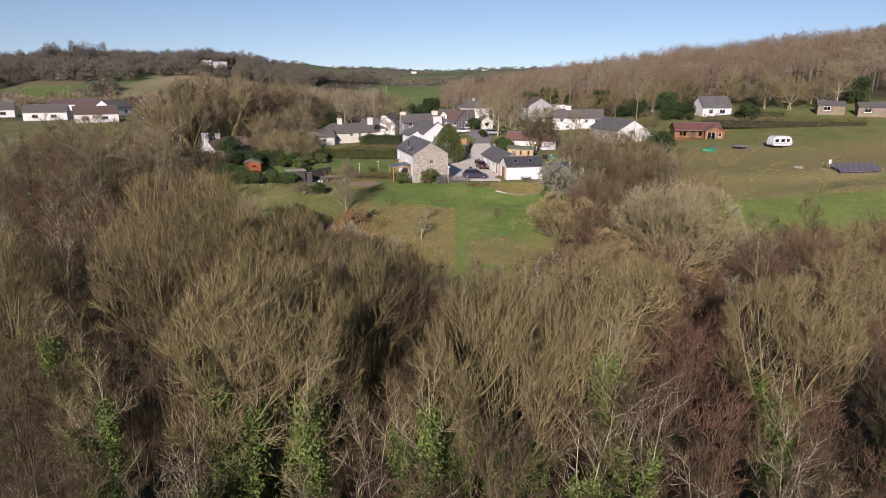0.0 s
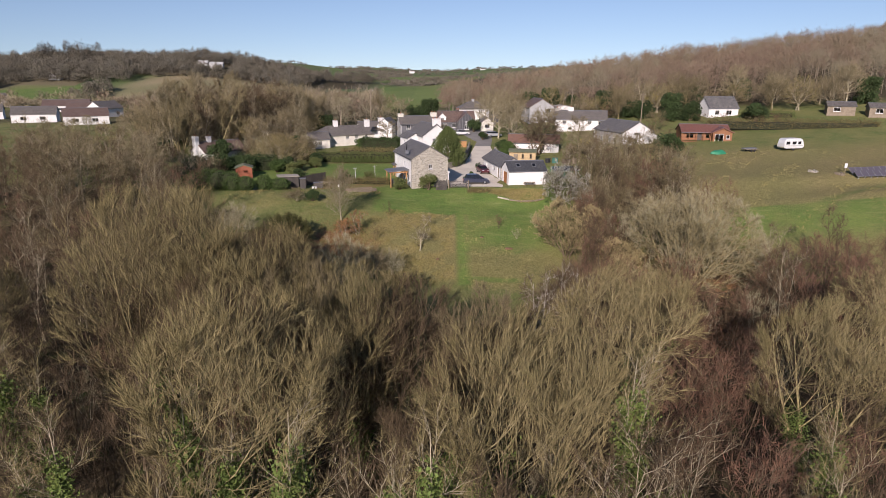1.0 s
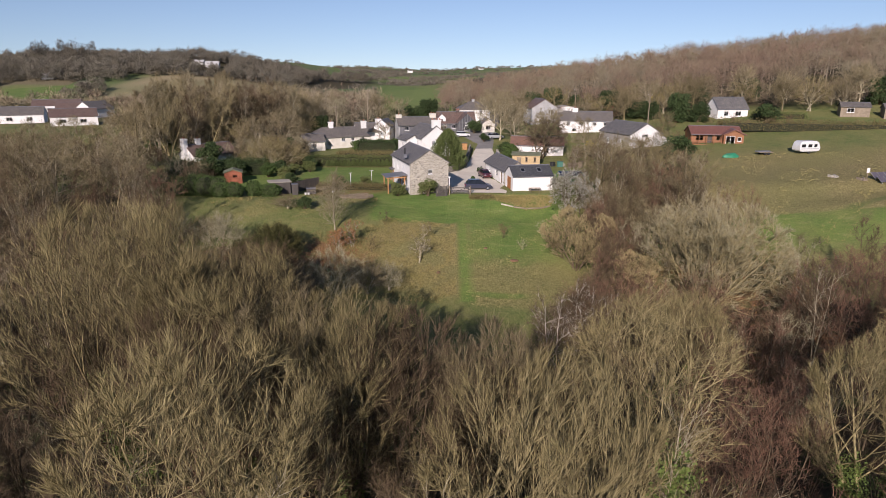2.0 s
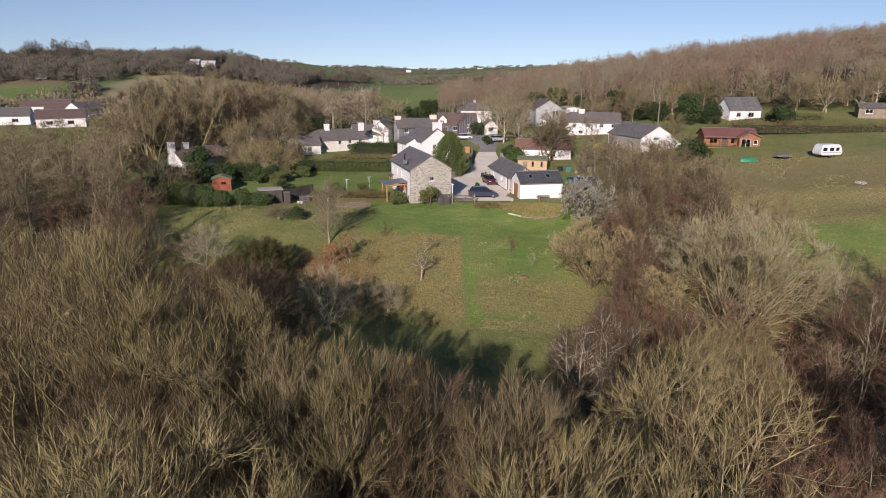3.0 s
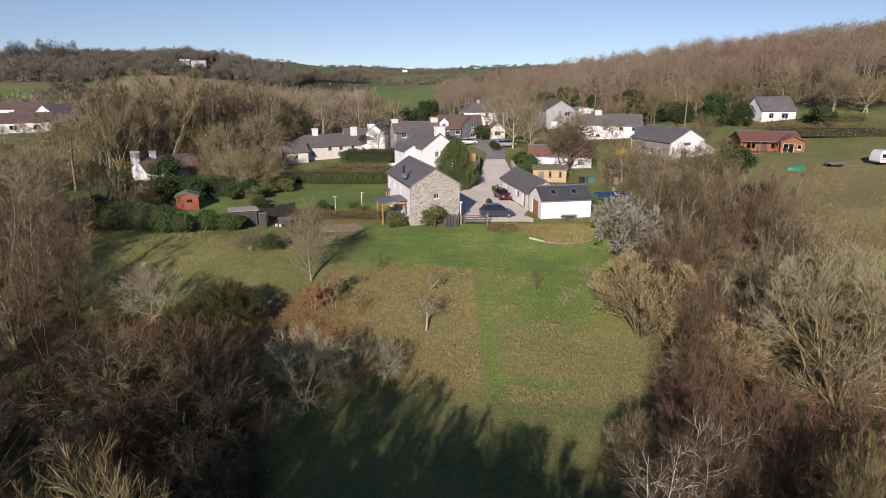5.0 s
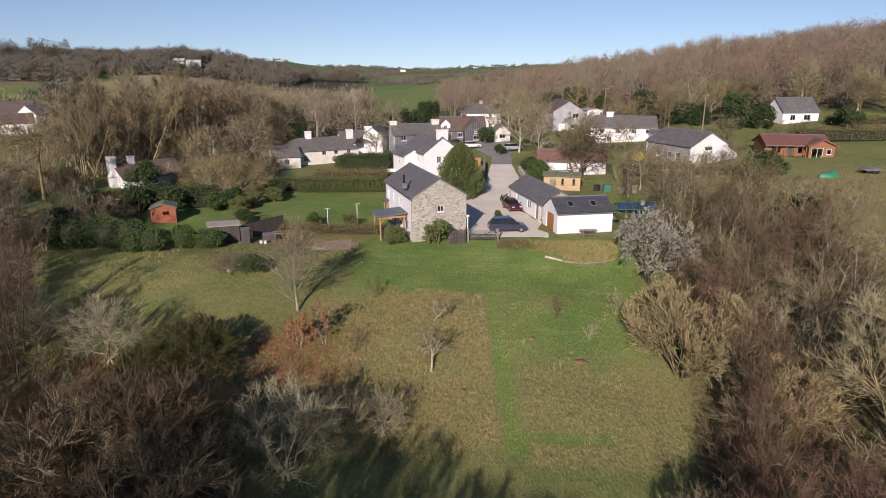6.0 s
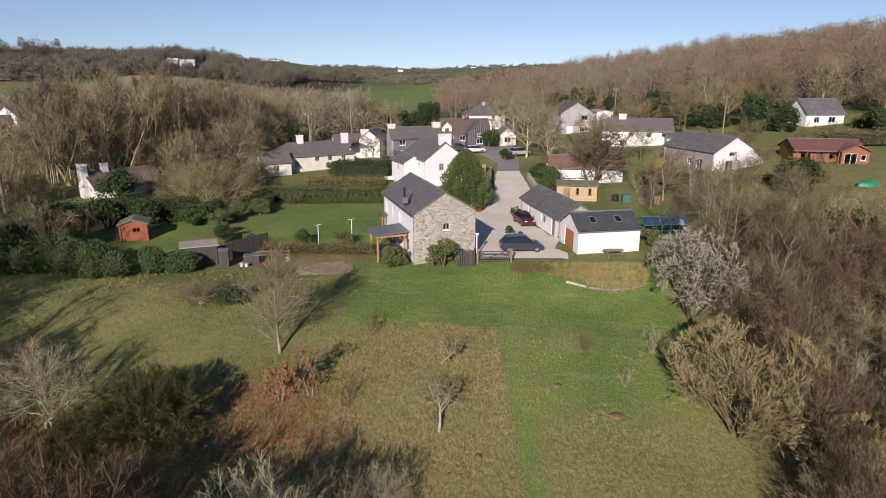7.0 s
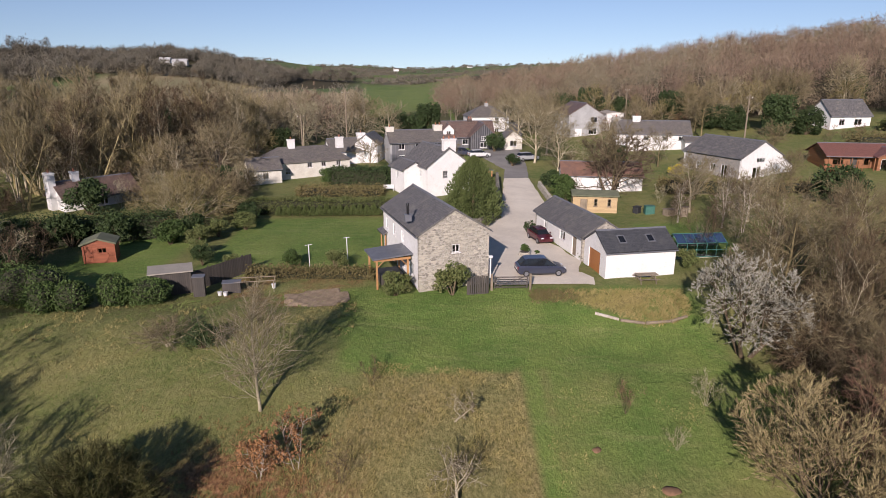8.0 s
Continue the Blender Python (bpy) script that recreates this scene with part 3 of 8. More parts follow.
def bare_tree(seed, height, stems, splay, limbs, branches, twigs, bark, twig, start=0.3, limb_angle=45, limb_len=0.38, lift=0.08,
              girth=0.018, twig_len=0.8, twig_wide=0.022, ivy=0, ivy_leaf=None, bend=0.10, twig_angle=0.5, dome=0.55, thin=0.016, fine=False, tips=8, dead=0, dead_leaf=None, ivy_top=0.56, limb_girth=0.55):
    """Meshes of a leafless tree: trunk and limbs, crown of twigs, and ivy."""
    rng = np.random.default_rng(seed)
    wood, crown, green = Growth(), Growth(), Growth()
    for s in range(stems):
        a = 2 * np.pi * (s + rng.uniform(-0.3, 0.3)) / stems
        tilt = splay * rng.uniform(0.5, 1.2)
        d = np.array([math.cos(a) * tilt, math.sin(a) * tilt, 1.0])
        h = height * rng.uniform(0.82, 1.0)
        foot = np.array([math.cos(a), math.sin(a), 0]) * (0.012 * height if stems > 1 else 0) - np.array([0, 0, 0.35])
        ns, nl = (9, 5) if fine else (6, 3)
        trunk = wander(rng, foot, d / np.linalg.norm(d), h + 0.35, ns, bend * 0.6, 0.05)
        r = girth * height * (0.75 if stems > 1 else 1) * np.linspace(1, 0.12, ns + 1) ** 0.9
        r[0] *= 1.35
        wood.tube(trunk, r, 6 if fine or stems == 1 else 4)
        for i in range(limbs):
            f = start + (0.97 - start) * (i + rng.uniform(0, 0.9)) / limbs
            p, t = along(trunk, f)
            ll = height * limb_len * (1 - dome * abs((f - start) / (1 - start) - 0.25)) * rng.uniform(0.7, 1.2)
            limb = wander(rng, p, sprout(rng, t, limb_angle), ll, nl, bend, lift)
            lr = max(0.02, limb_girth * np.interp(f, np.linspace(0, 1, ns + 1), r))
            wood.tube(limb, lr * np.linspace(1, 0.2, nl + 1), 4 if fine else 3)
            for j in range(branches):
                g = 0.15 + 0.85 * (j + rng.uniform(0, 0.9)) / branches
                bp, bt = along(limb, g)
                bl = ll * 0.55 * (1.15 - 0.6 * g) * rng.uniform(0.7, 1.3)
                nb = 2 if fine else 1
                br = wander(rng, bp, sprout(rng, bt, 44, lift), bl, nb, bend * 1.3, lift)
                wood.tube(br, max(thin, lr * 0.34) * np.linspace(1, 0.45, nb + 1), 3)
                k = rng.uniform(0.1, 1.0, twigs) * (nb - 0.001)
                ii = k.astype(int)
                seg = br[ii + 1] - br[ii]
                base = br[ii] + seg * (k - ii)[:, None]
                way = seg / (np.linalg.norm(seg, axis=1)[:, None] + 1e-9) + rng.normal(0, twig_angle, (twigs, 3)) + np.array([0, 0, lift * 2.0])
                way /= np.linalg.norm(way, axis=1)[:, None]
                tl = twig_len * rng.uniform(0.6, 1.3, twigs)
                crown.slivers(base, way, tl, twig_wide * rng.uniform(0.8, 1.3, twigs), rng)
                pick = rng.integers(0, twigs, tips)
                b2 = base[pick] + way[pick] * (tl[pick] * rng.uniform(0.25, 0.8, tips))[:, None]
                w2 = way[pick] + rng.normal(0, 0.5, (tips, 3)) + np.array([0, 0, lift])
                w2 /= np.linalg.norm(w2, axis=1)[:, None]
                crown.slivers(b2, w2, twig_len * 0.6 * rng.uniform(0.6, 1.3, tips), twig_wide * 0.72, rng)
                if dead:
                    green.leaves(b2[:dead] + rng.normal(0, 0.05, (len(b2[:dead]), 3)), 0.075, rng)
        if ivy:
            n = ivy // stems
            k = rng.uniform(0, 1, n) ** 0.9 * ns * ivy_top
            ii = k.astype(int)
            at = trunk[ii] + (trunk[ii + 1] - trunk[ii]) * (k - ii)[:, None]
            swell = (0.45 + 0.55 * np.abs(np.sin(k * 2.3 + s))) * height * 0.075
            off = rng.normal(0, 1, (n, 3))
            off /= np.linalg.norm(off, axis=1)[:, None]
            green.leaves(at + off * (swell * rng.uniform(0.3, 1.15, n))[:, None], 0.12, rng)
    out = [("trunk", wood.mesh("trunk", bark, True)), ("crown", crown.mesh("crown", twig))]
    if ivy:
        out.append(("ivy", green.mesh("ivy", ivy_leaf)))
    elif dead:
        out.append(("leaves", green.mesh("leaves", dead_leaf)))
    return out


def fan_tree(seed, h, r, bark, twig, stems=4, limbs=6, branches=6, sprays=6, twigs=9, fork=0.2, trunk=0.2, low=0.22, splay=0.3, twig_len=0.75, twig_wide=0.022,
             thin=0.016, lift=0.10, bend=0.10, angle=36, ivy=0, ivy_leaf=None, ivy_top=0.5):
    """Meshes of a leafless tree whose limbs fan up and outwards into a domed crown: stems, limbs, branches, sprays and single twigs."""
    rg = np.random.default_rng(seed)
    wood, crown, green = Growth(), Growth(), Growth()
    mid, half = h * (low + (1 - low) * 0.42), np.array([r, r, h * (1 - low) * 0.58])

    def reach(p, d, length):
        """The length of a shoot that stays within the dome."""
        a, b = (p - (0, 0, mid)) / half, d / half
        qa, qb, qc = b @ b, 2 * a @ b, a @ a - 1
        disc = qb * qb - 4 * qa * qc
        out = (-qb + math.sqrt(disc)) / (2 * qa) if disc > 0 else 0.0
        return max(0.22 * length, min(length, out * rg.uniform(0.85, 1.08)))

    def grow(p, d, length, n, sway, up):
        return wander(rg, p, d, reach(p, d, length), n, sway, up)

    trunks = []
    for k in range(stems):
        a = 2 * np.pi * (k + rg.uniform(-0.25, 0.25)) / stems
        d = np.array([math.cos(a) * splay * rg.uniform(0.4, 1.2), math.sin(a) * splay * rg.uniform(0.4, 1.2), 1.0])
        foot = np.array([math.cos(a), math.sin(a), 0]) * (trunk * 1.5 if stems > 1 else 0) - np.array([0, 0, 0.4])
        path = grow(foot, d / np.linalg.norm(d), h * 0.92, 8, bend * 0.5, 0.03)
        rad = trunk * (1 - 0.9 * np.linspace(0, 1, 9) ** 0.8)
        wood.tube(path, rad, 6)
        trunks.append(path)
        for i in range(limbs):
            f = fork + (0.94 - fork) * (i + rg.uniform(0, 0.8)) / limbs
            p, t = along(path, f)
            limb = grow(p, sprout(rg, t, angle + 10, 0.05), h * 0.62 * (1 - 0.45 * f), 5, bend, lift)
            lr = max(thin * 2.2, 0.55 * float(np.interp(f, np.linspace(0, 1, 9), rad)))
            wood.tube(limb, np.linspace(lr, thin * 1.3, 6), 4)
            for j in range(branches):
                g = 0.18 + 0.8 * (j + rg.uniform(0, 0.9)) / branches
                p2, t2 = along(limb, g)
                br = grow(p2, sprout(rg, t2, angle, lift), h * 0.30 * (1.15 - 0.5 * g), 4, bend, lift)
                wood.tube(br, np.linspace(max(thin * 1.5, lr * 0.4), thin * 0.9, 5), 3)
                for q in range(sprays):
                    e = 0.15 + 0.84 * (q + rg.uniform(0, 0.9)) / sprays
                    p3, t3 = along(br, e)
                    sp = grow(p3, sprout(rg, t3, angle * 0.9, lift * 1.5), h * 0.13 * rg.uniform(0.7, 1.3), 3, bend * 0.9, lift * 1.2)
                    wood.tube(sp, np.linspace(thin, thin * 0.5, 4), 3)
                    kk = rg.uniform(0.1, 1.0, twigs) * 2.999
                    ii = kk.astype(int)
                    seg = sp[ii + 1] - sp[ii]
                    base = sp[ii] + seg * (kk - ii)[:, None]
                    way = seg / (np.linalg.norm(seg, axis=1)[:, None] + 1e-9) + rg.normal(0, 0.36, (twigs, 3)) + np.array([0, 0, 0.22])
                    way /= np.linalg.norm(way, axis=1)[:, None]
                    crown.slivers(base, way, twig_len * rg.uniform(0.5, 1.25, twigs), twig_wide * rg.uniform(0.8, 1.4, twigs), rg)
    out = [("trunk", wood.mesh("trunk", bark, True)), ("crown", crown.mesh("crown", twig))]
    if ivy:
        n = ivy // stems
        for k, path in enumerate(trunks):
            f = rg.uniform(0, 1, n) ** 0.8 * ivy_top * 8
            ii = f.astype(int)
            at = path[ii] + (path[ii + 1] - path[ii]) * (f - ii)[:, None]
            off = rg.normal(0, 1, (n, 3))
            off /= np.linalg.norm(off, axis=1)[:, None]
            swell = h * 0.06 * (0.35 + 0.65 * np.abs(np.sin(f * 1.9 + 2 * k)))
            green.leaves(at + off * (swell * rg.uniform(0.2, 1.2, n))[:, None], 0.10, rg)
        out.append(("ivy", green.mesh("ivy", ivy_leaf)))
    return out


def dome_tree(seed, h, r, shoots, twigs, tips, bark, twig, twig_len=0.6, twig_wide=0.025, fork=0.1, trunk=0.12, low=0.12, thin=0.012, lean=(0.0, 0.0), lump=0.14, stems=1, ivy=0, ivy_leaf=None):
    """Meshes of a round-headed leafless tree: limbs that fan out from a low fork to a full dome of twigs."""
    rng = np.random.default_rng(seed)
    wood, crown, green = Growth(), Growth(), Growth()
    top = np.array([lean[0], lean[1], h * fork])
    for s in range(stems):
        a = 2 * np.pi * s / stems
        off = np.array([math.cos(a), math.sin(a), 0]) * (0 if stems == 1 else trunk * 1.6)
        wood.tube(np.array([off * 1.4 - (0, 0, 0.4), off + top * 0.5, top]), trunk * np.array([1.25, 0.95, 0.8]), 7)
    def dome_point(i, reach):
        a = i * 4.74303 + rng.uniform(-0.4, 0.4)
        zf = low + (1 - low) * ((i * 0.56984) % 1.0) ** 0.85
        wide = math.sqrt(max(0.02, 1 - (max(0.0, zf - 0.32) / 0.68) ** 2.2)) * (0.72 + 0.28 * min(1, zf / 0.32))
        q = (1 + lump * math.sin(3 * a + 5 * zf + seed)) * rng.uniform(0.8, 1.08) * reach
        return np.array([math.cos(a) * r * wide * q + lean[0] * 1.5, math.sin(a) * r * wide * q + lean[1] * 1.5, h * min(1.04, zf * (0.86 + 0.14 * q))])

    def bow(p, q, n, sway, rise):
        u = np.linspace(0, 1, n)[:, None]
        m = p + (q - p) * 0.5 + np.array([0, 0, rise]) + rng.normal(0, sway * 2, 3)
        path = p * (1 - u) ** 2 + 2 * m * u * (1 - u) + q * u ** 2
        path[1:-1] += rng.normal(0, sway, (n - 2, 3))
        return path

    mains = []
    for i in range(max(5, shoots // 9)):
        far = top + (dome_point(i, 1.0) - top) * rng.uniform(0.62, 0.8)
        path = bow(top, far, 7, 0.03 * r, 0.06 * h)
        mains.append(path)
        wood.tube(path, np.linspace(max(trunk * 0.5, thin * 2.2), thin * 1.2, 7), 5)
    tips_of = np.array([m[-1] for m in mains])
    for k in range(shoots):
        end = dome_point(k + 3, 1.0)
        m = mains[int(np.argmin(np.linalg.norm(tips_of - end, axis=1) * rng.uniform(0.8, 1.25, len(mains))))]
        p = along(m, rng.uniform(0.3, 0.98))[0]
        path = bow(p, end, 6, 0.022 * r, 0.03 * h)
        wood.tube(path, np.linspace(thin * 1.3, thin * 0.5, 6), 3)
        kk = rng.uniform(0.12, 1.0, twigs) ** 0.75 * 4.999
        ii = kk.astype(int)
        seg = path[ii + 1] - path[ii]
        base = path[ii] + seg * (kk - ii)[:, None]
        way = seg / (np.linalg.norm(seg, axis=1)[:, None] + 1e-9) + rng.normal(0, 0.62, (twigs, 3)) + np.array([0, 0, 0.15])
        way /= np.linalg.norm(way, axis=1)[:, None]
        tl = twig_len * rng.uniform(0.6, 1.5, twigs) * (1.5 - 0.5 * kk / 5)
        crown.slivers(base, way, tl, twig_wide * rng.uniform(0.9, 1.5, twigs), rng)
        pick = rng.integers(0, twigs, tips)
        b2 = base[pick] + way[pick] * (tl[pick] * rng.uniform(0.2, 0.9, tips))[:, None]
        w2 = way[pick] + rng.normal(0, 0.5, (tips, 3)) + np.array([0, 0, 0.08])
        w2 /= np.linalg.norm(w2, axis=1)[:, None]
        crown.slivers(b2, w2, twig_len * 0.6 * rng.uniform(0.5, 1.3, tips), twig_wide * 0.75, rng)
        if ivy and k % 4 == 0:
            n = ivy * 4 // shoots
            kk = rng.uniform(0.0, 0.8, n) * 4.999
            ii = kk.astype(int)
            off = rng.normal(0, 1, (n, 3))
            off /= np.linalg.norm(off, axis=1)[:, None]
            stem = mains[(k // 4) % len(mains)]
            green.leaves(stem[ii] + (stem[ii + 1] - stem[ii]) * (kk - ii)[:, None] + off * (rng.uniform(0.2, 1.0, n) * (0.4 + 0.55 * np.abs(np.sin(kk * 1.6 + k))))[:, None], 0.11, rng)
    out = [("trunk", wood.mesh("trunk", bark, True)), ("crown", crown.mesh("crown", twig))]
    if ivy:
        out.append(("ivy", green.mesh("ivy", ivy_leaf)))
    return out


def leafy_bush(seed, rx, ry, h, leaves, size, leaf, bark, clumps=14, stem=0.25, clump=1.0):
    """Meshes of an evergreen bush: short stems and a crown of leaves over lumpy clumps."""
    rng = np.random.default_rng(seed)
    wood, crown = Growth(), Growth()
    per = leaves // clumps
    for c in range(clumps):
        a, f = rng.uniform(0, 2 * np.pi), rng.uniform(0, 1) ** 0.6
        zc = h * (stem + (1 - stem) * rng.uniform(0.05, 0.85))
        lim = math.sqrt(max(0.05, 1 - (zc / h - 0.35) ** 2 * 1.6))
        ctr = np.array([math.cos(a) * rx * f * 0.7 * lim, math.sin(a) * ry * f * 0.7 * lim, zc])
        rr = np.array([rx, ry, min(h * 0.55, rx * 1.2)]) * rng.uniform(0.28, 0.46) * clump
        o = rng.normal(size=(per, 3))
        o /= np.linalg.norm(o, axis=1)[:, None]
        at = ctr + o * rr * rng.uniform(0.55, 1.05, (per, 1))
        at[:, 2] = np.maximum(at[:, 2], 0.02)
        crown.leaves(at, size, rng, 0.6)
        wood.tube(wander(rng, (0, 0, -0.2), np.array([ctr[0] * 0.5, ctr[1] * 0.5, zc]) / (np.linalg.norm(ctr) + 0.1), np.linalg.norm(ctr) + 0.2, 4, 0.08, 0.0),
                  0.05 * np.linspace(1, 0.3, 5), 4)
    return [("trunk", wood.mesh("trunk", bark, True)), ("crown", crown.mesh("crown", leaf))]


def conifer(seed, h, r, leaves, size, leaf, bark, blunt=0.5):
    rng = np.random.default_rng(seed)
    wood, crown = Growth(), Growth()
    wood.tube(wander(rng, (0, 0, -0.3), (0, 0, 1), h * 0.95, 6, 0.01, 0.1), 0.03 * h * np.linspace(1, 0.15, 7), 6)
    f = rng.uniform(0, 1, leaves)
    a = rng.uniform(0, 2 * np.pi, leaves)
    lump = 1 + 0.16 * np.sin(5 * a + 9 * f) + 0.12 * np.sin(9 * a - 14 * f)
    rad = r * np.sin(np.clip(0.16 + 0.84 * f, 0, 1) ** blunt * np.pi) ** 0.62 * lump * rng.uniform(0.7, 1.03, leaves)
    at = np.stack([np.cos(a) * rad, np.sin(a) * rad, 0.15 + f * h * (1 + 0.02 * np.sin(7 * a))], 1)
    way = np.stack([np.cos(a) * 0.5, np.sin(a) * 0.5, np.full(leaves, 0.8)], 1) + rng.normal(0, 0.25, (leaves, 3))
    way /= np.linalg.norm(way, axis=1)[:, None]
    crown.slivers(at, way, size * rng.uniform(0.6, 1.3, leaves), size * 0.5, rng)
    return [("trunk", wood.mesh("trunk", bark, True)), ("crown", crown.mesh("crown", leaf))]


def plant(kind_parts, name, x, y, rz=0.0, size=1.0, label="", category="tree", group="", squash=1.0, sink=0.0):
    """A tree as a thing of its own; alike ones share their meshes."""
    ob = new(name)
    ob.matrix_basis = pose(x, y, gz(x, y) - sink, 0, 0, rz) @ Matrix.Diagonal((size, size, size * squash, 1))
    tagged(ob, label, category, group)
    for pname, me in kind_parts:
        part_mesh(pname, me, ob)
    return ob



def grove(name, label, kind_parts, spots, category="woodland"):
    """Many alike plants at (x, y, turn, size) in one piece."""
    ob = tagged(new(name), label, category, kind="stuff")
    for pname, me in kind_parts:
        co = np.empty(len(me.vertices) * 3, np.float32)
        me.vertices.foreach_get("co", co)
        co = co.reshape(-1, 3)
        ti = np.empty(len(me.polygons) * 3, np.int32)
        me.loops.foreach_get("vertex_index", ti)
        g = Growth()
        for x, y, a, s in spots:
            c, w = math.cos(a) * s, math.sin(a) * s
            g.put(np.stack([co[:, 0] * c - co[:, 1] * w + x, co[:, 0] * w + co[:, 1] * c + y, co[:, 2] * s + gz(x, y)], 1), ti.reshape(-1, 3))
        part_mesh(pname, g.mesh(pname, me.materials[0]), ob)
    return ob
# ---- houses ----
def wall_panel(p0, p1, z0, z1, openings=(), thick=0.3, apex=None):
    """A wall from p0 to p1 (x, y), its outer face to the right of that way, with openings (u0, u1, za, zb) cut through and an optional gable top."""
    bm = bmesh.new()
    p0, p1 = Vector(p0), Vector(p1)
    d = (p1 - p0).normalized()
    inn = Vector((-d.y, d.x)) * thick
    L = (p1 - p0).length
    us = sorted({0.0, L, *[o[0] for o in openings], *[o[1] for o in openings]})
    zs = sorted({z0, z1, *[o[2] for o in openings], *[o[3] for o in openings]})

    def at(u, z, deep):
        q = p0 + d * u + (inn if deep else Vector((0, 0)))
        return bm.verts.new((q.x, q.y, z))

    def quad(*c):
        bm.faces.new([at(*k) for k in c])

    for a, b in zip(us, us[1:]):
        for e, f in zip(zs, zs[1:]):
            if any(o[0] <= (a + b) / 2 <= o[1] and o[2] <= (e + f) / 2 <= o[3] for o in openings):
                continue
            quad((a, e, 0), (b, e, 0), (b, f, 0), (a, f, 0))
            quad((b, e, 1), (a, e, 1), (a, f, 1), (b, f, 1))
    for a, b, e, f in openings:
        quad((a, e, 0), (a, e, 1), (b, e, 1), (b, e, 0))
        quad((a, f, 1), (a, f, 0), (b, f, 0), (b, f, 1))
        quad((a, e, 1), (a, e, 0), (a, f, 0), (a, f, 1))
        quad((b, e, 0), (b, e, 1), (b, f, 1), (b, f, 0))
    quad((0, z0, 1), (0, z0, 0), (0, z1, 0), (0, z1, 1))
    quad((L, z0, 0), (L, z0, 1), (L, z1, 1), (L, z1, 0))
    if apex:
        u, z = apex
        bm.faces.new([at(0, z1, 0), at(L, z1, 0), at(u, z, 0)])
        bm.faces.new([at(L, z1, 1), at(0, z1, 1), at(u, z, 1)])
    else:
        quad((0, z1, 0), (L, z1, 0), (L, z1, 1), (0, z1, 1))
    bmesh.ops.remove_doubles(bm, verts=bm.verts, dist=0.001)
    return bm


def ring_frame(a, b, e, f, fw, y0, y1, m):
    """A rectangular frame in one piece."""
    bm = bmesh.new()
    loops = [[bm.verts.new(m @ Vector((x, y, z))) for x, z in c] for y in (y0, y1) for c in
             (((a, e), (b, e), (b, f), (a, f)), ((a + fw, e + fw), (b - fw, e + fw), (b - fw, f - fw), (a + fw, f - fw)))]
    for p, q in ((loops[0], loops[1]), (loops[1], loops[3]), (loops[3], loops[2]), (loops[2], loops[0])):
        for i in range(4):
            bm.faces.new((p[i], p[(i + 1) % 4], q[(i + 1) % 4], q[i]))
    bmesh.ops.recalc_face_normals(bm, faces=bm.faces)
    return bm


def place_window(parent, p0, p1, o, frame_mat, bars=1, cross=0, sill=True, name="window", filled=None):
    """A window or glazed door in an opening: frame with bars, pane, sill."""
    p0, p1 = Vector(p0), Vector(p1)
    d = (p1 - p0).normalized()
    m = Matrix(((d.x, -d.y, 0, p0.x), (d.y, d.x, 0, p0.y), (0, 0, 1, 0), (0, 0, 0, 1)))
    a, b, e, f = o
    fw = 0.07
    y0, y1 = 0.05, 0.13
    win = part(name, ring_frame(a, b, e, f, fw, y0, y1, m), frame_mat, parent)
    for k in range(bars):
        u = a + (b - a) * (k + 1) / (bars + 1)
        part("mullion", one_box(u - 0.03, u + 0.03, y0 + 0.002, y1 - 0.002, e + fw, f - fw, 0, m), frame_mat, win)
    for k in range(cross):
        z = e + (f - e) * (k + 1) / (cross + 1)
        part("glazing_bar", one_box(a + fw, b - fw, y0 + 0.01, y1 - 0.01, z - 0.025, z + 0.025, 0, m), frame_mat, win)
    part("pane", one_box(a + 0.02, b - 0.02, 0.085, 0.097, e + 0.02, f - 0.02, 0, m), filled or GLASS, win)
    if sill:
        part("sill", one_box(a - 0.08, b + 0.08, -0.07, 0.05, e - 0.08, e - 0.005, 0, m), frame_mat, win)
    return win


def place_door(parent, p0, p1, o, material, name="door"):
    p0, p1 = Vector(p0), Vector(p1)
    d = (p1 - p0).normalized()
    m = Matrix(((d.x, -d.y, 0, p0.x), (d.y, d.x, 0, p0.y), (0, 0, 1, 0), (0, 0, 0, 1)))
    a, b, e, f = o
    door = part(name, one_box(a + 0.03, b - 0.03, 0.08, 0.14, e, f - 0.03, 0.01, m), material, parent)
    part("handle", one_box(b - 0.2, b - 0.16, 0.04, 0.08, e + 0.95, e + 1.1, 0.005, m), BLACKIRON, door)
    return door


def gable_roof(w, l, h, rise, over=0.3, thick=0.16, verge=0.2, cat=0.0, extra=0.0):
    """Roof over a ridge along y, in one mesh; cat: the far slope's eave drops further out to +x (a catslide)."""
    s = rise / (w / 2)
    xr = w / 2 + over
    xl = -w / 2 - over
    cr = xr + cat
    o = [(xl, h - s * over), (0, h + rise), (cr, h - s * (over + cat)), (cr, h - s * (over + cat) + thick), (0, h + rise + thick * 1.1), (xl, h - s * over + thick)]
    return prism(bmesh.new(), o, -l / 2 - verge, l / 2 + verge)


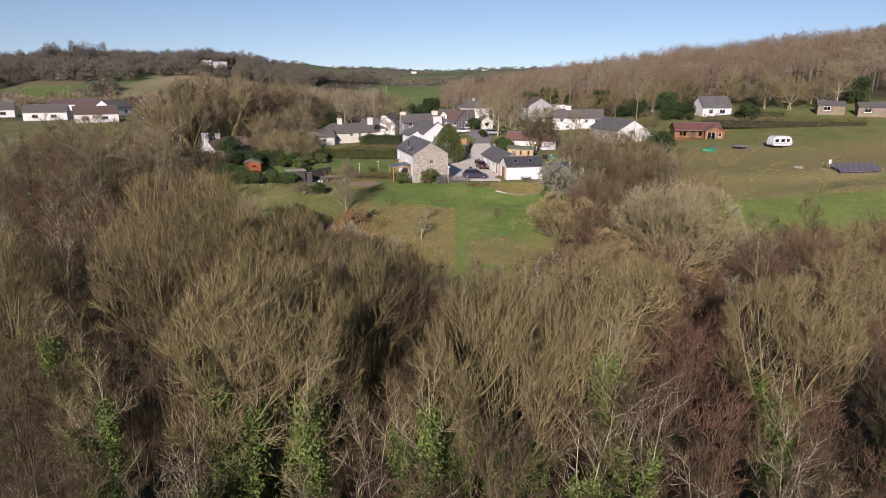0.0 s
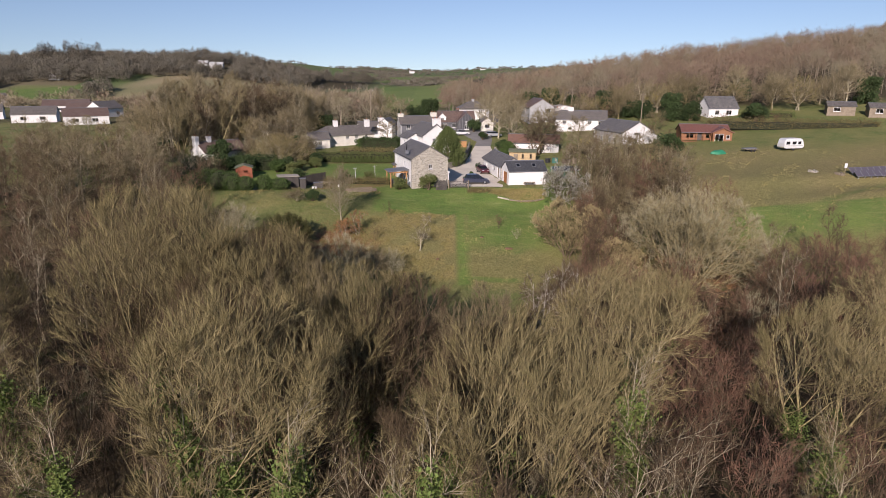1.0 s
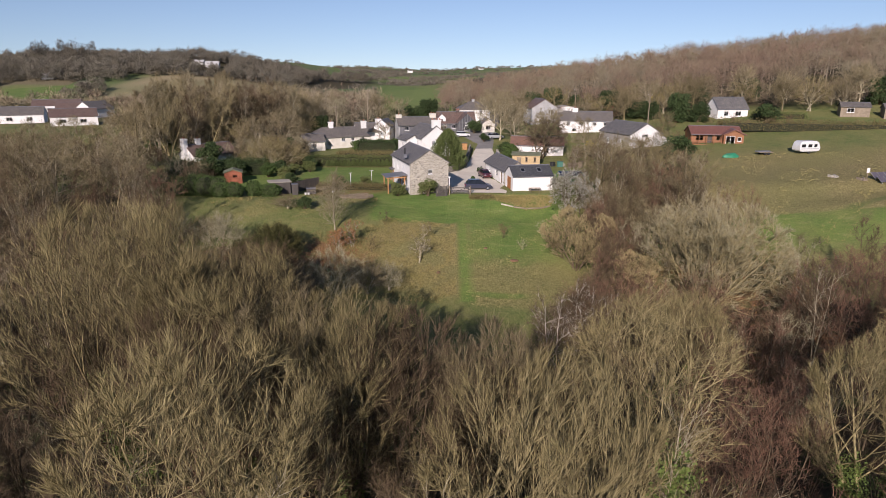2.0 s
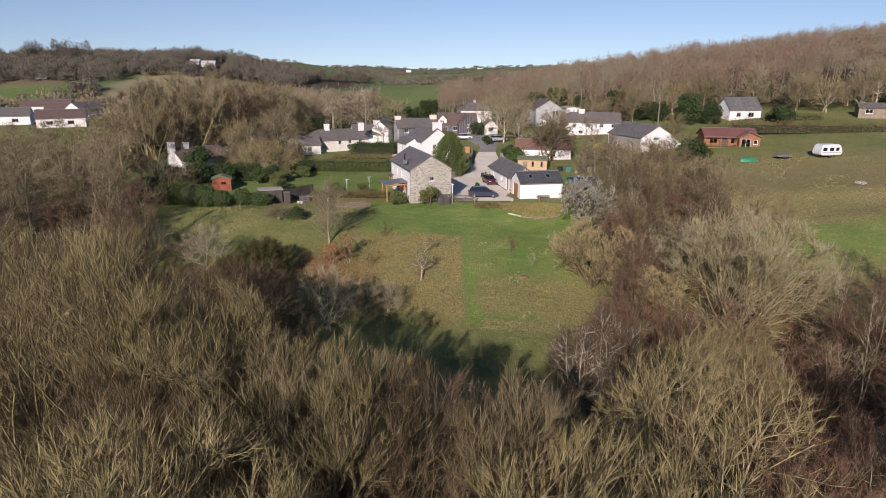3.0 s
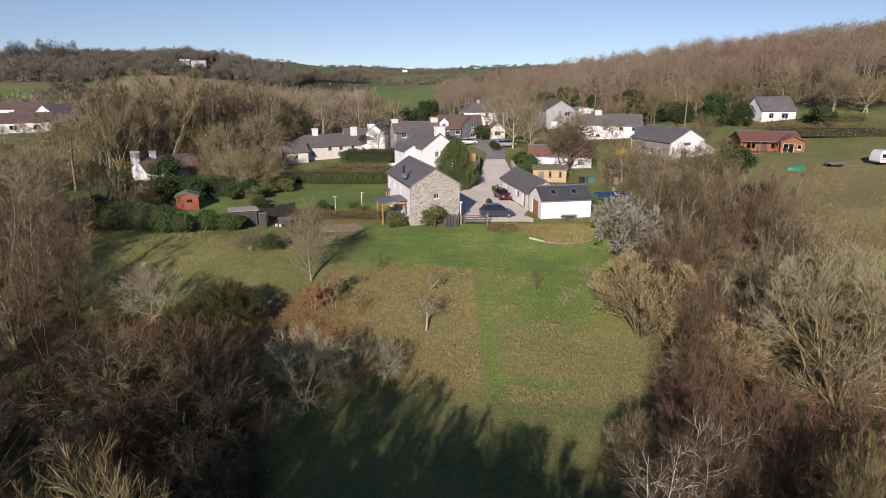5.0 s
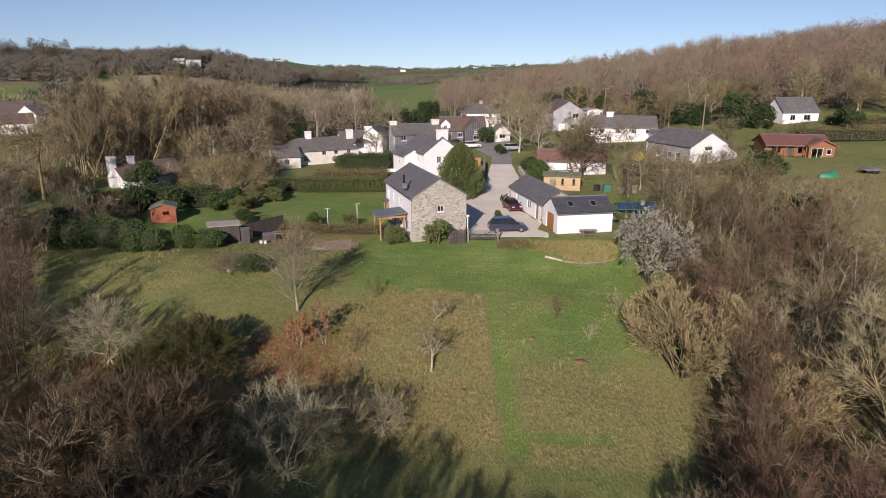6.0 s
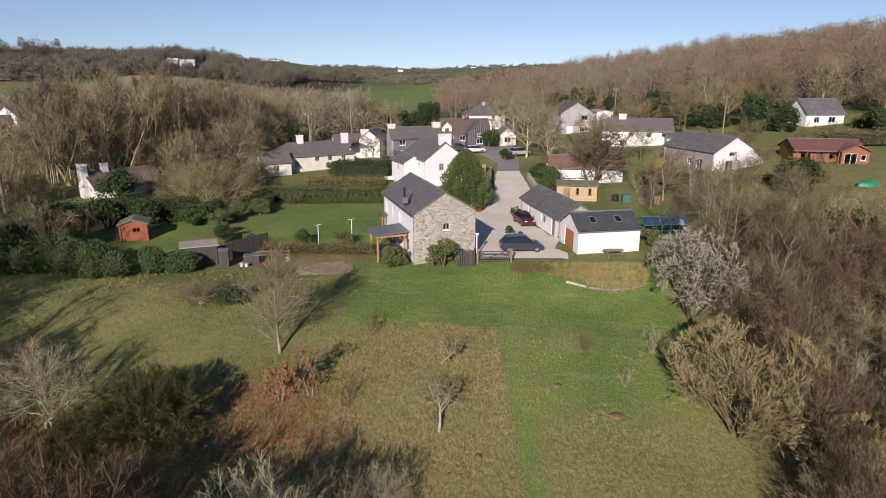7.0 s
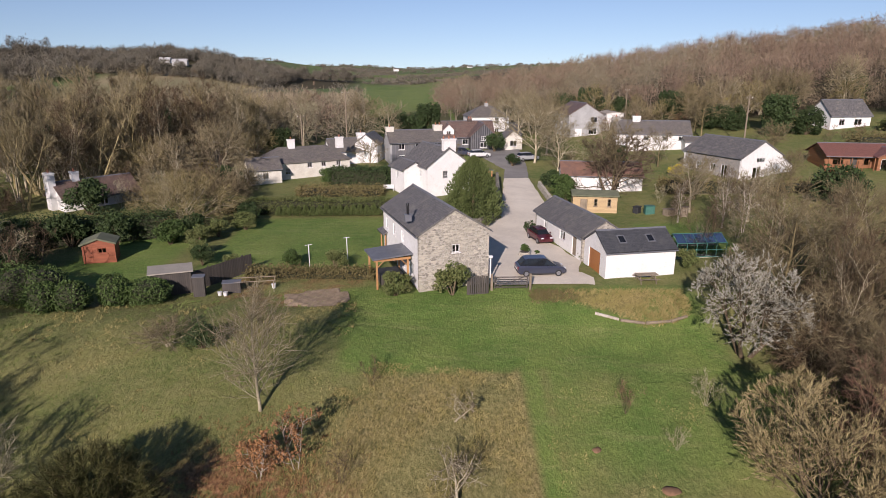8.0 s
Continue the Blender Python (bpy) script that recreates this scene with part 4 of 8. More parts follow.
def hip_roof(w, l, h, rise, over=0.35, thick=0.14):
    bm = bmesh.new()
    a, b = w / 2 + over, l / 2 + over
    k = max(0.0, l / 2 - w / 2)
    z = h - rise / (w / 2) * over
    lo = [bm.verts.new(c) for c in ((-a, -b, z), (a, -b, z), (a, b, z), (-a, b, z))]
    up = [bm.verts.new(c) for c in ((-a, -b, z + thick), (a, -b, z + thick), (a, b, z + thick), (-a, b, z + thick))]
    r0, r1 = bm.verts.new((0, -k, h + rise + thick)), bm.verts.new((0, k, h + rise + thick))
    bm.faces.new(lo[::-1])
    for i in range(4):
        bm.faces.new((lo[i], lo[(i + 1) % 4], up[(i + 1) % 4], up[i]))
    bm.faces.new((up[0], up[1], r0))
    bm.faces.new((up[2], up[3], r1))
    bm.faces.new((up[1], up[2], r1, r0))
    bm.faces.new((up[3], up[0], r0, r1))
    return bm


def chimney(parent, x, y, z0, z1, wx, wy, material, pots=2, pot_mat=None):
    bm = box(bmesh.new(), x - wx / 2, x + wx / 2, y - wy / 2, y + wy / 2, z0, z1 - 0.25, 0.02)
    box(bm, x - wx / 2 - 0.07, x + wx / 2 + 0.07, y - wy / 2 - 0.07, y + wy / 2 + 0.07, z1 - 0.253, z1 - 0.05, 0.02)
    ch = part("chimney", bm, material, parent)
    for k in range(pots):
        yy = y + (k - (pots - 1) / 2) * wy * 0.45 if wy >= wx else y
        xx = x if wy >= wx else x + (k - (pots - 1) / 2) * wx * 0.45
        part("chimney_pot", one_rod((xx, yy, z1 - 0.053), (xx, yy, z1 + 0.35), 0.13, 0.10, 10), pot_mat or TERRACOTTA, ch)
    return ch


def house(name, label, x, y, rz, w, l, h, rise, walls, roof, windows=(), doors=(), chimneys=(), hip=False, base=None, over=0.3,
          frame_mat=None, category="house", group="", gutter=True, verge=0.2, cat=0.0, wall_mats=None, ridge=True):
    """A house with its ridge along local y. Sides: s and n are the gables, w and e the eaves. Windows: (side, middle u, sill z, width, height, bars, cross);
    doors: (side, middle u, width, height, material)."""
    z = gz(x, y) if base is None else base
    ob = thing(name, x, y, z, rz, label, category, group)
    a, b = w / 2, l / 2
    ends = {"s": ((-a, -b), (a, -b)), "e": ((a, -b), (a, b)), "n": ((a, b), (-a, b)), "w": ((-a, b), (-a, -b))}
    frame_mat = frame_mat or PLASTER
    for k, (p0, p1) in ends.items():
        run = w if k in "sn" else l
        ops = [(run / 2 + u - ww / 2, run / 2 + u + ww / 2, s, s + hh) for (side, u, s, ww, hh, *_r) in windows if side == k]
        dops = [(run / 2 + u - ww / 2, run / 2 + u + ww / 2, 0.02, hh) for (side, u, ww, hh, _m) in doors if side == k]
        th = 0.32
        q0, q1 = Vector(p0), Vector(p1)
        if k in "we":   # the eaves walls butt between the gables
            d = (q1 - q0).normalized()
            q0, q1 = q0 + d * th, q1 - d * th
            ops = [(o[0] - th, o[1] - th, o[2], o[3]) for o in ops]
            dops = [(o[0] - th, o[1] - th, o[2], o[3]) for o in dops]
        apex = (w / 2, h + rise) if (k in "sn" and not hip) else None
        part("wall", wall_panel(q0, q1, -1.2, h, ops + dops, th, apex), (wall_mats or {}).get(k, walls), ob)
        spec = [s for s in windows if s[0] == k]
        for o, s in zip(ops, spec):
            place_window(ob, q0, q1, o, frame_mat, *(s[5:7] if len(s) > 5 else (1, 0)))
        for o, s in zip(dops, [s for s in doors if s[0] == k]):
            place_door(ob, q0, q1, o, s[4])
    part("floor", one_box(-a + 0.33, a - 0.33, -b + 0.33, b - 0.33, -0.3, 0.0), DARKROOM, ob)
    part("ceiling", one_box(-a + 0.33, a - 0.33, -b + 0.33, b - 0.33, h - 0.1, h - 0.02), DARKROOM, ob)
    if hip:
        part("roof", hip_roof(w, l, h, rise, over), roof, ob)
    else:
        rf = part("roof", gable_roof(w, l, h + 0.01, rise, over, verge=verge, cat=cat), roof, ob)
        if ridge:
            part("ridge_cap", prism(bmesh.new(), [(-0.16, h + rise + 0.10), (0, h + rise + 0.16 * 1.1 + 0.06), (0.16, h + rise + 0.10), (0, h + rise + 0.185)], -b - verge, b + verge), LEAD, rf)
    if gutter and not hip:
        s = rise / a
        for sx in (-1, 1):
            if sx > 0 and cat:
                continue
            gx, gzz = sx * (a + over + 0.06), h - s * over + 0.02
            part("gutter", one_rod((gx, -b - verge, gzz), (gx, b + verge, gzz), 0.06, sides=6), LEAD, ob)
    for c in chimneys:
        chimney(ob, *c)
    return ob

# ---- courtyard and lane: pale gravel that turns to tarmac uphill ----
def ribbon(name, rows, material, lift=0.04, cols=10, step=0.8):
    """A sheet between two edges given as rows of (y, left x, right x), draped over the land."""
    ys = np.arange(rows[0][0], rows[-1][0] + 1e-6, step)
    lx, rx = (np.interp(ys, [r[0] for r in rows], [r[k] for r in rows]) for k in (1, 2))
    f = np.linspace(0, 1, cols + 1)
    X = lx[:, None] + (rx - lx)[:, None] * f
    X[:, 0] += 0.15 * wobble(ys, ys * 0, 0.9)
    X[:, -1] += 0.15 * wobble(ys, ys * 0 + 5, 0.9)
    Y = np.repeat(ys[:, None], cols + 1, 1)
    Z = ground(X, Y) + lift
    Z[:, 0] -= lift + 0.05
    Z[:, -1] -= lift + 0.05
    v = np.stack([X, Y, Z], -1).reshape(-1, 3)
    i = np.arange(len(v)).reshape(len(ys), cols + 1)
    a, b, c, d = (k.ravel() for k in (i[:-1, :-1], i[:-1, 1:], i[1:, 1:], i[1:, :-1]))
    return new(name, tri_mesh(name, v, np.concatenate([np.stack([a, b, c], 1), np.stack([a, c, d], 1)]), material, True))


tagged(ribbon("courtyard", ((112.6, 0.3, 9.9), (114.2, -0.2, 10.6), (116, -0.6, 10.2), (119, -1.4, 10.3), (125, -2.6, 9.0), (131, -0.6, 7.9), (136, 2.2, 9.2),
                            (140, 3.5, 10.6), (143, 4.4, 11.0), (150, 5.4, 11.0), (159, 6.6, 11.0)), GRAVEL, 0.06), "pale gravel courtyard between the stone house and garage", "courtyard", kind="structure")
tagged(ribbon("road", ((159, 6.6, 11.0), (166, 7.6, 11.8), (174, 5.2, 12.5), (182, 3.0, 13.0), (188, 9.0, 13.5), (205, 13.0, 16.5), (230, 15.5, 18.5)), TARMAC, 0.07),
       "worn grey lane that leads uphill between houses", "road", kind="structure")

# ---- the stone house and its neighbours ----
GREENFELT = surface("green roof felt", (0.17, 0.18, 0.11), (0.12, 0.13, 0.08), 1.2, 20, 0.95, 0.005)
PALEFELT = surface("pale roof felt", (0.40, 0.36, 0.30), (0.32, 0.29, 0.24), 0.8, 20, 0.95, 0.005)
RUST = surface("rusty sheet", (0.25, 0.13, 0.085), (0.17, 0.10, 0.075), 1.0, 16, 0.8, 0.01)
SHEETGREY = surface("pale grey sheet", (0.60, 0.60, 0.58), (0.50, 0.50, 0.48), 0.3, 8, 0.6, 0.01)

stone_house = house("stone_house", "two-storey grey rubble stone house with a slate roof", -4.84, 118.05, 18, 6.5, 12.5, 5.0, 2.0, STONE, SLATE,
                    windows=(("s", 0.12, 3.25, 0.72, 0.75, 1, 0), ("w", -4.6, 3.1, 0.9, 1.1, 1, 1), ("w", -1.8, 3.1, 0.9, 1.1, 1, 1), ("w", 1.2, 3.1, 0.9, 1.1, 1, 1),
                             ("w", 4.2, 0.9, 1.0, 1.2, 1, 1), ("w", 1.2, 0.9, 1.0, 1.2, 1, 1), ("e", -2, 3.2, 0.9, 1.0, 1, 1), ("e", 2, 3.2, 0.9, 1.0, 1, 1)),
                    doors=(("w", -1.6, 1.0, 2.0, OAKWOOD), ("e", 0.5, 1.0, 2.05, OAKWOOD)), base=1.32, wall_mats={"w": RENDER}, over=0.22, verge=0.1)
house("white_house", "white rendered house with slate roof and gable chimney", -4.2, 152.9, 25, 6.8, 9.0, 4.5, 2.4, RENDER, SLATE,
      windows=(("s", -0.6, 2.7, 0.85, 1.1, 1, 2), ("w", -2.5, 2.8, 0.8, 1.0, 1, 1), ("w", 2.0, 2.8, 0.8, 1.0, 1, 1), ("e", 0, 2.8, 0.8, 1.0, 1, 1)),
      chimneys=((0.2, -4.0, 6.2, 8.3, 1.9, 0.8, RENDER, 3),), base=2.2)
house("house_extension", "white rendered lean-to wing with a slate roof", -8.3, 152.0, 25, 3.4, 5.2, 3.9, 0.9, RENDER, SLATE, windows=(("w", 0, 2.4, 0.8, 0.9, 1, 0),), base=2.2, category="wing")
house("slate_house", "slate-hung house with white windows and a pale chimney", -8.0, 176.3, -76, 6.0, 10.0, 3.9, 1.8, SLATEHUNG, GREYTILE,
      windows=(("e", -2.9, 2.6, 1.1, 1.1, 1, 0), ("e", 0.2, 2.6, 1.1, 1.1, 1, 0), ("e", -2.9, 0.5, 1.1, 1.1, 1, 0), ("e", 0.2, 0.5, 1.1, 1.1, 1, 0), ("e", 3.2, 2.6, 1.1, 1.1, 1, 0)),
      chimneys=((0, -4.5, 5.0, 6.5, 1.0, 1.4, CREAM, 1), (0, 4.5, 5.0, 6.7, 1.0, 1.6, CREAM, 2)), base=3.4, wall_mats={"s": GREYRENDER})
house("white_annexe", "small white gabled annexe beside the slate house", -16.2, 178.0, -10, 4.2, 6.0, 3.6, 1.6, RENDER, SLATE, windows=(("s", 0, 1.2, 0.9, 1.0, 1, 0),), base=3.2, category="annexe")
house("brick_house", "dark house with a brown tiled roof", 2.6, 191.5, -84, 7.0, 10.5, 2.5, 2.7, SLATEHUNG, BROWNTILE,
      windows=(("e", -3.4, 0.9, 1.2, 1.1, 1, 0), ("e", -0.8, 0.9, 1.2, 1.1, 1, 0)), chimneys=((0, 0.6, 4.5, 5.9, 0.7, 0.9, BROWNTILE, 2),), base=4.3)
house("gable_wing", "dark gabled wing with white bargeboards", 5.4, 188.6, 6, 5.2, 6.0, 2.8, 2.4, SLATEHUNG, BROWNTILE, windows=(("s", 0, 2.0, 1.0, 0.78, 1, 1), ("s", 0, 0.5, 1.4, 1.1, 1, 0)), base=4.3, category="wing")
house("dormer", "white gabled dormer on the brown tiled roof", -1.4, 189.6, 6, 2.2, 3.4, 3.8, 1.1, RENDER, BROWNTILE, windows=(("s", 0, 2.8, 0.9, 0.8, 1, 0),), base=4.3, gutter=False, category="dormer")
house("garden_room", "small white gabled outbuilding beside the lane", 11.2, 186.0, 8, 3.6, 4.2, 2.3, 1.5, CREAM, GREYTILE, windows=(("s", 0, 0.8, 1.4, 1.1, 1, 0),), base=4.5, category="outbuilding")
house("hipped_house", "cream house with a hipped grey slate roof", 8.6, 214.5, -84, 7.5, 9.8, 4.6, 2.2, RENDER, GREYTILE,
      windows=(("e", 2.0, 3.0, 1.0, 1.3, 1, 1), ("e", 2.0, 0.7, 1.0, 1.3, 1, 1), ("n", 0, 3, 1, 1.3, 1, 1)), chimneys=((0, 0, 6.5, 7.6, 0.8, 0.8, GREYRENDER, 1),), hip=True, base=4.6)
house("long_cottage", "long low cream cottage with a mossy slate roof", -26.6, 166.3, -62, 6.2, 14.5, 2.9, 2.0, CREAM, GREYTILE,
      windows=(("e", -3.5, 0.9, 0.9, 1.0, 1, 1), ("e", 0.2, 1.8, 0.8, 0.8, 1, 0), ("e", 2.6, 1.8, 0.8, 0.8, 1, 0), ("e", 5.2, 1.8, 0.8, 0.8, 1, 0), ("e", 5.2, 0.5, 0.8, 0.9, 1, 0)),
      chimneys=((0, -1.9, 4.4, 6.3, 0.9, 1.1, RENDER, 1), (0, 6.6, 4.4, 6.3, 0.9, 1.2, RENDER, 1)), base=2.4, hip=True)
house("cottage_wing", "low cream wing of the long cottage", -31.8, 159.8, -62, 4.0, 5.0, 2.4, 1.4, CREAM, GREYTILE, windows=(("e", 0, 0.8, 1.0, 1.0, 1, 0),), base=2.4, category="wing")
house("conservatory_house", "white house with pale slate roof behind the cottage", -20.6, 177.0, -70, 5.5, 7.0, 2.6, 1.9, RENDER, GREYTILE,
      chimneys=((0, 2.8, 3.6, 5.6, 1.0, 1.5, RENDER, 1),), base=3.0)
house("left_cottage", "white cottage with brown roof and tall white chimneys", -51.5, 146.0, -40, 6.0, 10.0, 2.2, 1.9, RENDER, BROWNTILE, windows=(("s", 1.2, 1.3, 0.6, 0.7, 1, 0), ("e", 0, 0.9, 1, 1, 1, 0)),
      chimneys=((0, -5.3, 0.0, 5.6, 1.5, 0.9, RENDER, 1), (0, -2.2, 3.4, 5.4, 0.8, 0.9, RENDER, 1)), base=1.3)
house("grey_house", "grey rendered two-storey house with a gable", 27.9, 200.6, 8, 7.6, 9.5, 4.9, 2.3, GREYRENDER, BROWNTILE,
      windows=(("s", 1.9, 3.2, 1.5, 1.2, 1, 0), ("s", 1.7, 0.7, 1.9, 1.2, 2, 0), ("w", 0, 3.0, 1.2, 1.2, 1, 0)), doors=(("s", -1.5, 1.6, 2.0, PLASTER),), base=5.7)
house("flat_garage", "white flat-roofed garage beside the grey house", 35.6, 202.0, 8, 4.0, 5.0, 2.6, 0.25, RENDER, PALEFELT, base=8.0, category="garage", gutter=False)
house("long_white_house", "long white two-storey house with slate roof", 36.5, 178.4, -101, 6.4, 13.8, 3.4, 2.0, RENDER, GREYTILE,
      windows=(("e", -4.2, 2.1, 1.0, 0.9, 1, 0), ("e", -1.0, 2.1, 1.0, 0.9, 1, 0), ("e", 2.4, 2.1, 1.0, 0.9, 1, 0), ("e", -2.6, 0.5, 1.0, 1.0, 1, 0), ("e", 5.2, 2.1, 1.0, 0.9, 1, 0)),
      chimneys=((0, -2.6, 4.8, 6.4, 0.9, 1.4, RENDER, 1), (0, -6.3, 4.8, 6.2, 0.8, 1.2, GREYSTONE, 1)), base=5.2, wall_mats={"s": GREYSTONE})
house("car_port", "low white wing with a grey pent roof", 43.8, 172.2, -101, 3.6, 6.0, 2.4, 0.6, RENDER, GREYTILE, windows=(("e", -1.2, 0.7, 1.6, 1.1, 2, 0), ("e", 1.4, 0.7, 1.6, 1.1, 2, 0)), base=5.2, category="wing")
house("white_barn", "white gabled barn conversion with slate roof and stone side", 42.6, 157.6, 22, 8.4, 11.5, 3.4, 2.2, RENDER, SLATE,
      windows=(("s", -0.3, 2.6, 1.7, 0.7, 2, 0), ("s", -0.9, 0.05, 1.7, 1.9, 1, 0), ("w", 2.6, 0.05, 1.1, 2.0, 1, 0), ("w", 0.4, 0.9, 1.0, 1.1, 1, 0), ("w", -2.4, 0.9, 1.0, 1.1, 1, 0)),
      base=4.0, wall_mats={"w": GREYSTONE}, over=0.25)
lean = thing("lean_to", 42.6, 157.6, 4.0, 22, "white rendered lean-to with a slate roof beside the barn", "lean-to")
part("wall", prism(bmesh.new(), [(4.203, -1.0), (6.5, -1.0), (6.5, 1.75), (4.203, 3.05)], -5.74, -1.5), RENDER, lean)
part("roof", prism(bmesh.new(), [(4.46, 2.93), (6.75, 1.64), (6.75, 1.78), (4.46, 3.07)], -5.9, -1.4), SLATE, lean)
house("rust_roofed_barn", "low white barn with a rusty sheet roof", 20.4, 152.4, -98, 6.0, 11.5, 2.5, 1.5, RENDER, RUST, windows=(("e", 2.0, 0.8, 1.2, 1.0, 1, 0),), base=2.6, category="barn")
house("tan_shed", "tan boarded shed with a green felt roof", 16.4, 139.7, -99, 3.0, 5.6, 2.35, 0.35, TANWOOD, GREENFELT,
      windows=(("e", 0.1, 1.0, 0.45, 0.95, 0, 1), ("e", 1.8, 1.0, 0.45, 0.95, 0, 1)), doors=(("e", -1.4, 0.9, 1.9, POSTWOOD),), base=2.0, category="shed", frame_mat=POSTWOOD, gutter=False, ridge=False)
house("log_cabin", "brown log cabin with a red roof and verandah", 61.4, 156.7, -99, 6.0, 10.8, 2.5, 1.2, CABINWOOD, REDTILE,
      windows=(("e", -3.4, 0.8, 1.6, 1.1, 1, 0), ("e", 0.6, 0.8, 0.8, 1.1, 0, 0), ("e", 3.4, 0.4, 2.2, 1.6, 2, 0)), doors=(("e", -1.2, 1.0, 2.0, DARKWOOD),), base=5.1, over=0.9, category="cabin", frame_mat=CABINWOOD)
house("far_white_house", "white house with a steep grey slate roof", 76.3, 184.6, -84, 6.6, 8.5, 2.6, 2.7, RENDER, SLATE,
      windows=(("e", 1.6, 0.7, 1.6, 1.2, 1, 0), ("e", -1.8, 0.7, 1.2, 1.2, 1, 0), ("n", 0, 0.8, 1.2, 1.2, 1, 0)), base=8.9)
for cx, cy in ((103.8, 173.6), (111.6, 168.6)):
    house("chalet", "low pale chalet with a grey roof", cx, cy, -112, 4.6, 6.4, 2.2, 0.9, POSTWOOD, GREYTILE, windows=(("e", -1, 0.8, 1.6, 1.1, 1, 0),), base=gz(cx, cy), category="chalet", group="chalets on the slope", gutter=False)
house("dark_barn", "low boarded barn with a dark sheet roof", -45.5, 175.0, -68, 8.0, 12.5, 2.2, 1.6, POSTWOOD, DARKSLATE, base=2.6, category="barn", gutter=False)

# houses of the far estate and the farm on the hill
for cx, cy, rz, w, l, h, rise, roof in ((-139, 219, -66, 8, 13, 2.8, 2.2, GREYTILE), (-118, 212, -60, 8, 13, 2.8, 2.2, BROWNTILE), (-176, 300, -68, 9, 19, 3.0, 2.4, BROWNTILE),
                                        (-133, 252, -20, 8, 10, 3.4, 2.4, GREYTILE), (-166, 232, -60, 8, 12, 2.8, 2.2, GREYTILE), (-252, 360, -40, 9, 12, 5, 2.6, GREYTILE), (-150, 268, -70, 8, 12, 2.8, 2.2, BROWNTILE)):
    house("bungalow", "white estate bungalow with a tiled roof", cx, cy, rz, w, l, h, rise, RENDER, roof,
          windows=(("e", -3, 0.8, 1.8, 1.2, 1, 0), ("e", 2.5, 0.8, 1.8, 1.2, 1, 0), ("s", 0, 0.8, 1.4, 1.2, 1, 0)), base=gz(cx, cy), group="bungalows of the estate", category="bungalow", gutter=False)
for cx, cy, rz, w, l, h in ((-216, 613, -78, 9, 12, 2.6), (-231, 620, -84, 8, 9, 2.2), (-318, 528, -80, 7, 9, 2.6)):
    house("farm_barn", "pale sheet-roofed farm barn on the hill", cx, cy, rz, w, l, h, 2.0, SHEETGREY, SHEETGREY, base=gz(cx, cy), group="barns of the hill farm", category="barn", gutter=False, ridge=False)

# ---- garage and outbuilding on the courtyard ----
garage = house("garage", "white rendered garage with a dark slate roof and rooflights", 13.9, 116.7, -80, 4.8, 6.9, 2.5, 1.35, RENDER, DARKSLATE, base=1.5, category="garage",
               doors=(("s", -0.1, 2.5, 2.1, OAKWOOD),), over=0.2, verge=0.1, windows=(("e", 0.9, 0.05, 0.08, 0.08, 0, 0),))
house("outbuilding", "low stone outbuilding with a mossy slate roof", 10.95, 125.6, 12, 4.6, 12.6, 2.45, 1.45, STONE, SLATE, base=1.62, category="outbuilding",
      windows=(("w", 1.4, 0.9, 1.3, 1.0, 1, 0), ("w", -3.2, 0.9, 1.0, 1.0, 1, 0)), doors=(("w", 4.4, 1.0, 2.0, POSTWOOD),), wall_mats={"w": RENDER}, over=0.25)

# ---- kinds of bare trees ----
TALL = [fan_tree(11, 16.0, 5.8, BARK_TAN, TWIG_TAN, stems=4, limbs=8, branches=6, sprays=6, twigs=11, fork=0.26, trunk=0.2, low=0.3, splay=0.34, thin=0.016, twig_wide=0.024, ivy=6000, ivy_leaf=LEAF_IVY),
        fan_tree(12, 15.6, 5.4, BARK_TAN, TWIG_TAN, stems=6, limbs=6, branches=6, sprays=6, twigs=10, fork=0.22, trunk=0.16, low=0.26, splay=0.36, thin=0.016, twig_wide=0.024, angle=32, ivy=5000, ivy_leaf=LEAF_IVY),
        fan_tree(13, 15.0, 6.0, BARK_TAN, TWIG_TAN, stems=4, limbs=7, branches=6, sprays=6, twigs=12, fork=0.24, trunk=0.18, low=0.28, splay=0.42, thin=0.016, twig_wide=0.017, angle=44, lift=0.06, bend=0.17),
        bare_tree(14, 14.5, 5, 0.30, 10, 11, 10, BARK_TAN, TWIG_BROWN, start=0.26, limb_angle=36, limb_len=0.36, lift=0.09, girth=0.014, twig_len=0.85, twig_wide=0.03, thin=0.028, fine=True, tips=13)]
GIANT = fan_tree(15, 15.4, 5.9, BARK_OLIVE, TWIG_TAN, stems=5, limbs=7, branches=6, sprays=6, twigs=11, fork=0.22, trunk=0.17, low=0.26, splay=0.4, thin=0.014, twig_wide=0.019, twig_len=0.7, ivy=4000, ivy_leaf=LEAF_IVY)
SLIM = [bare_tree(s, 10.5, 2, 0.14, 11, 6, 7, bk, tw, start=0.22, limb_angle=40, limb_len=0.27, lift=0.10, girth=0.010, twig_len=0.7, twig_wide=0.028, ivy=iv, ivy_leaf=LEAF_IVY, thin=0.016, tips=9)
        for s, tw, iv, bk in ((21, TWIG_BROWN, 0, BARK_DARK), (22, TWIG_RED, 0, BARK_DARK), (23, TWIG_TAN, 0, BARK_GREY), (24, TWIG_BROWN, 2600, BARK_GREY), (25, TWIG_BROWN, 0, BARK_GREY))]
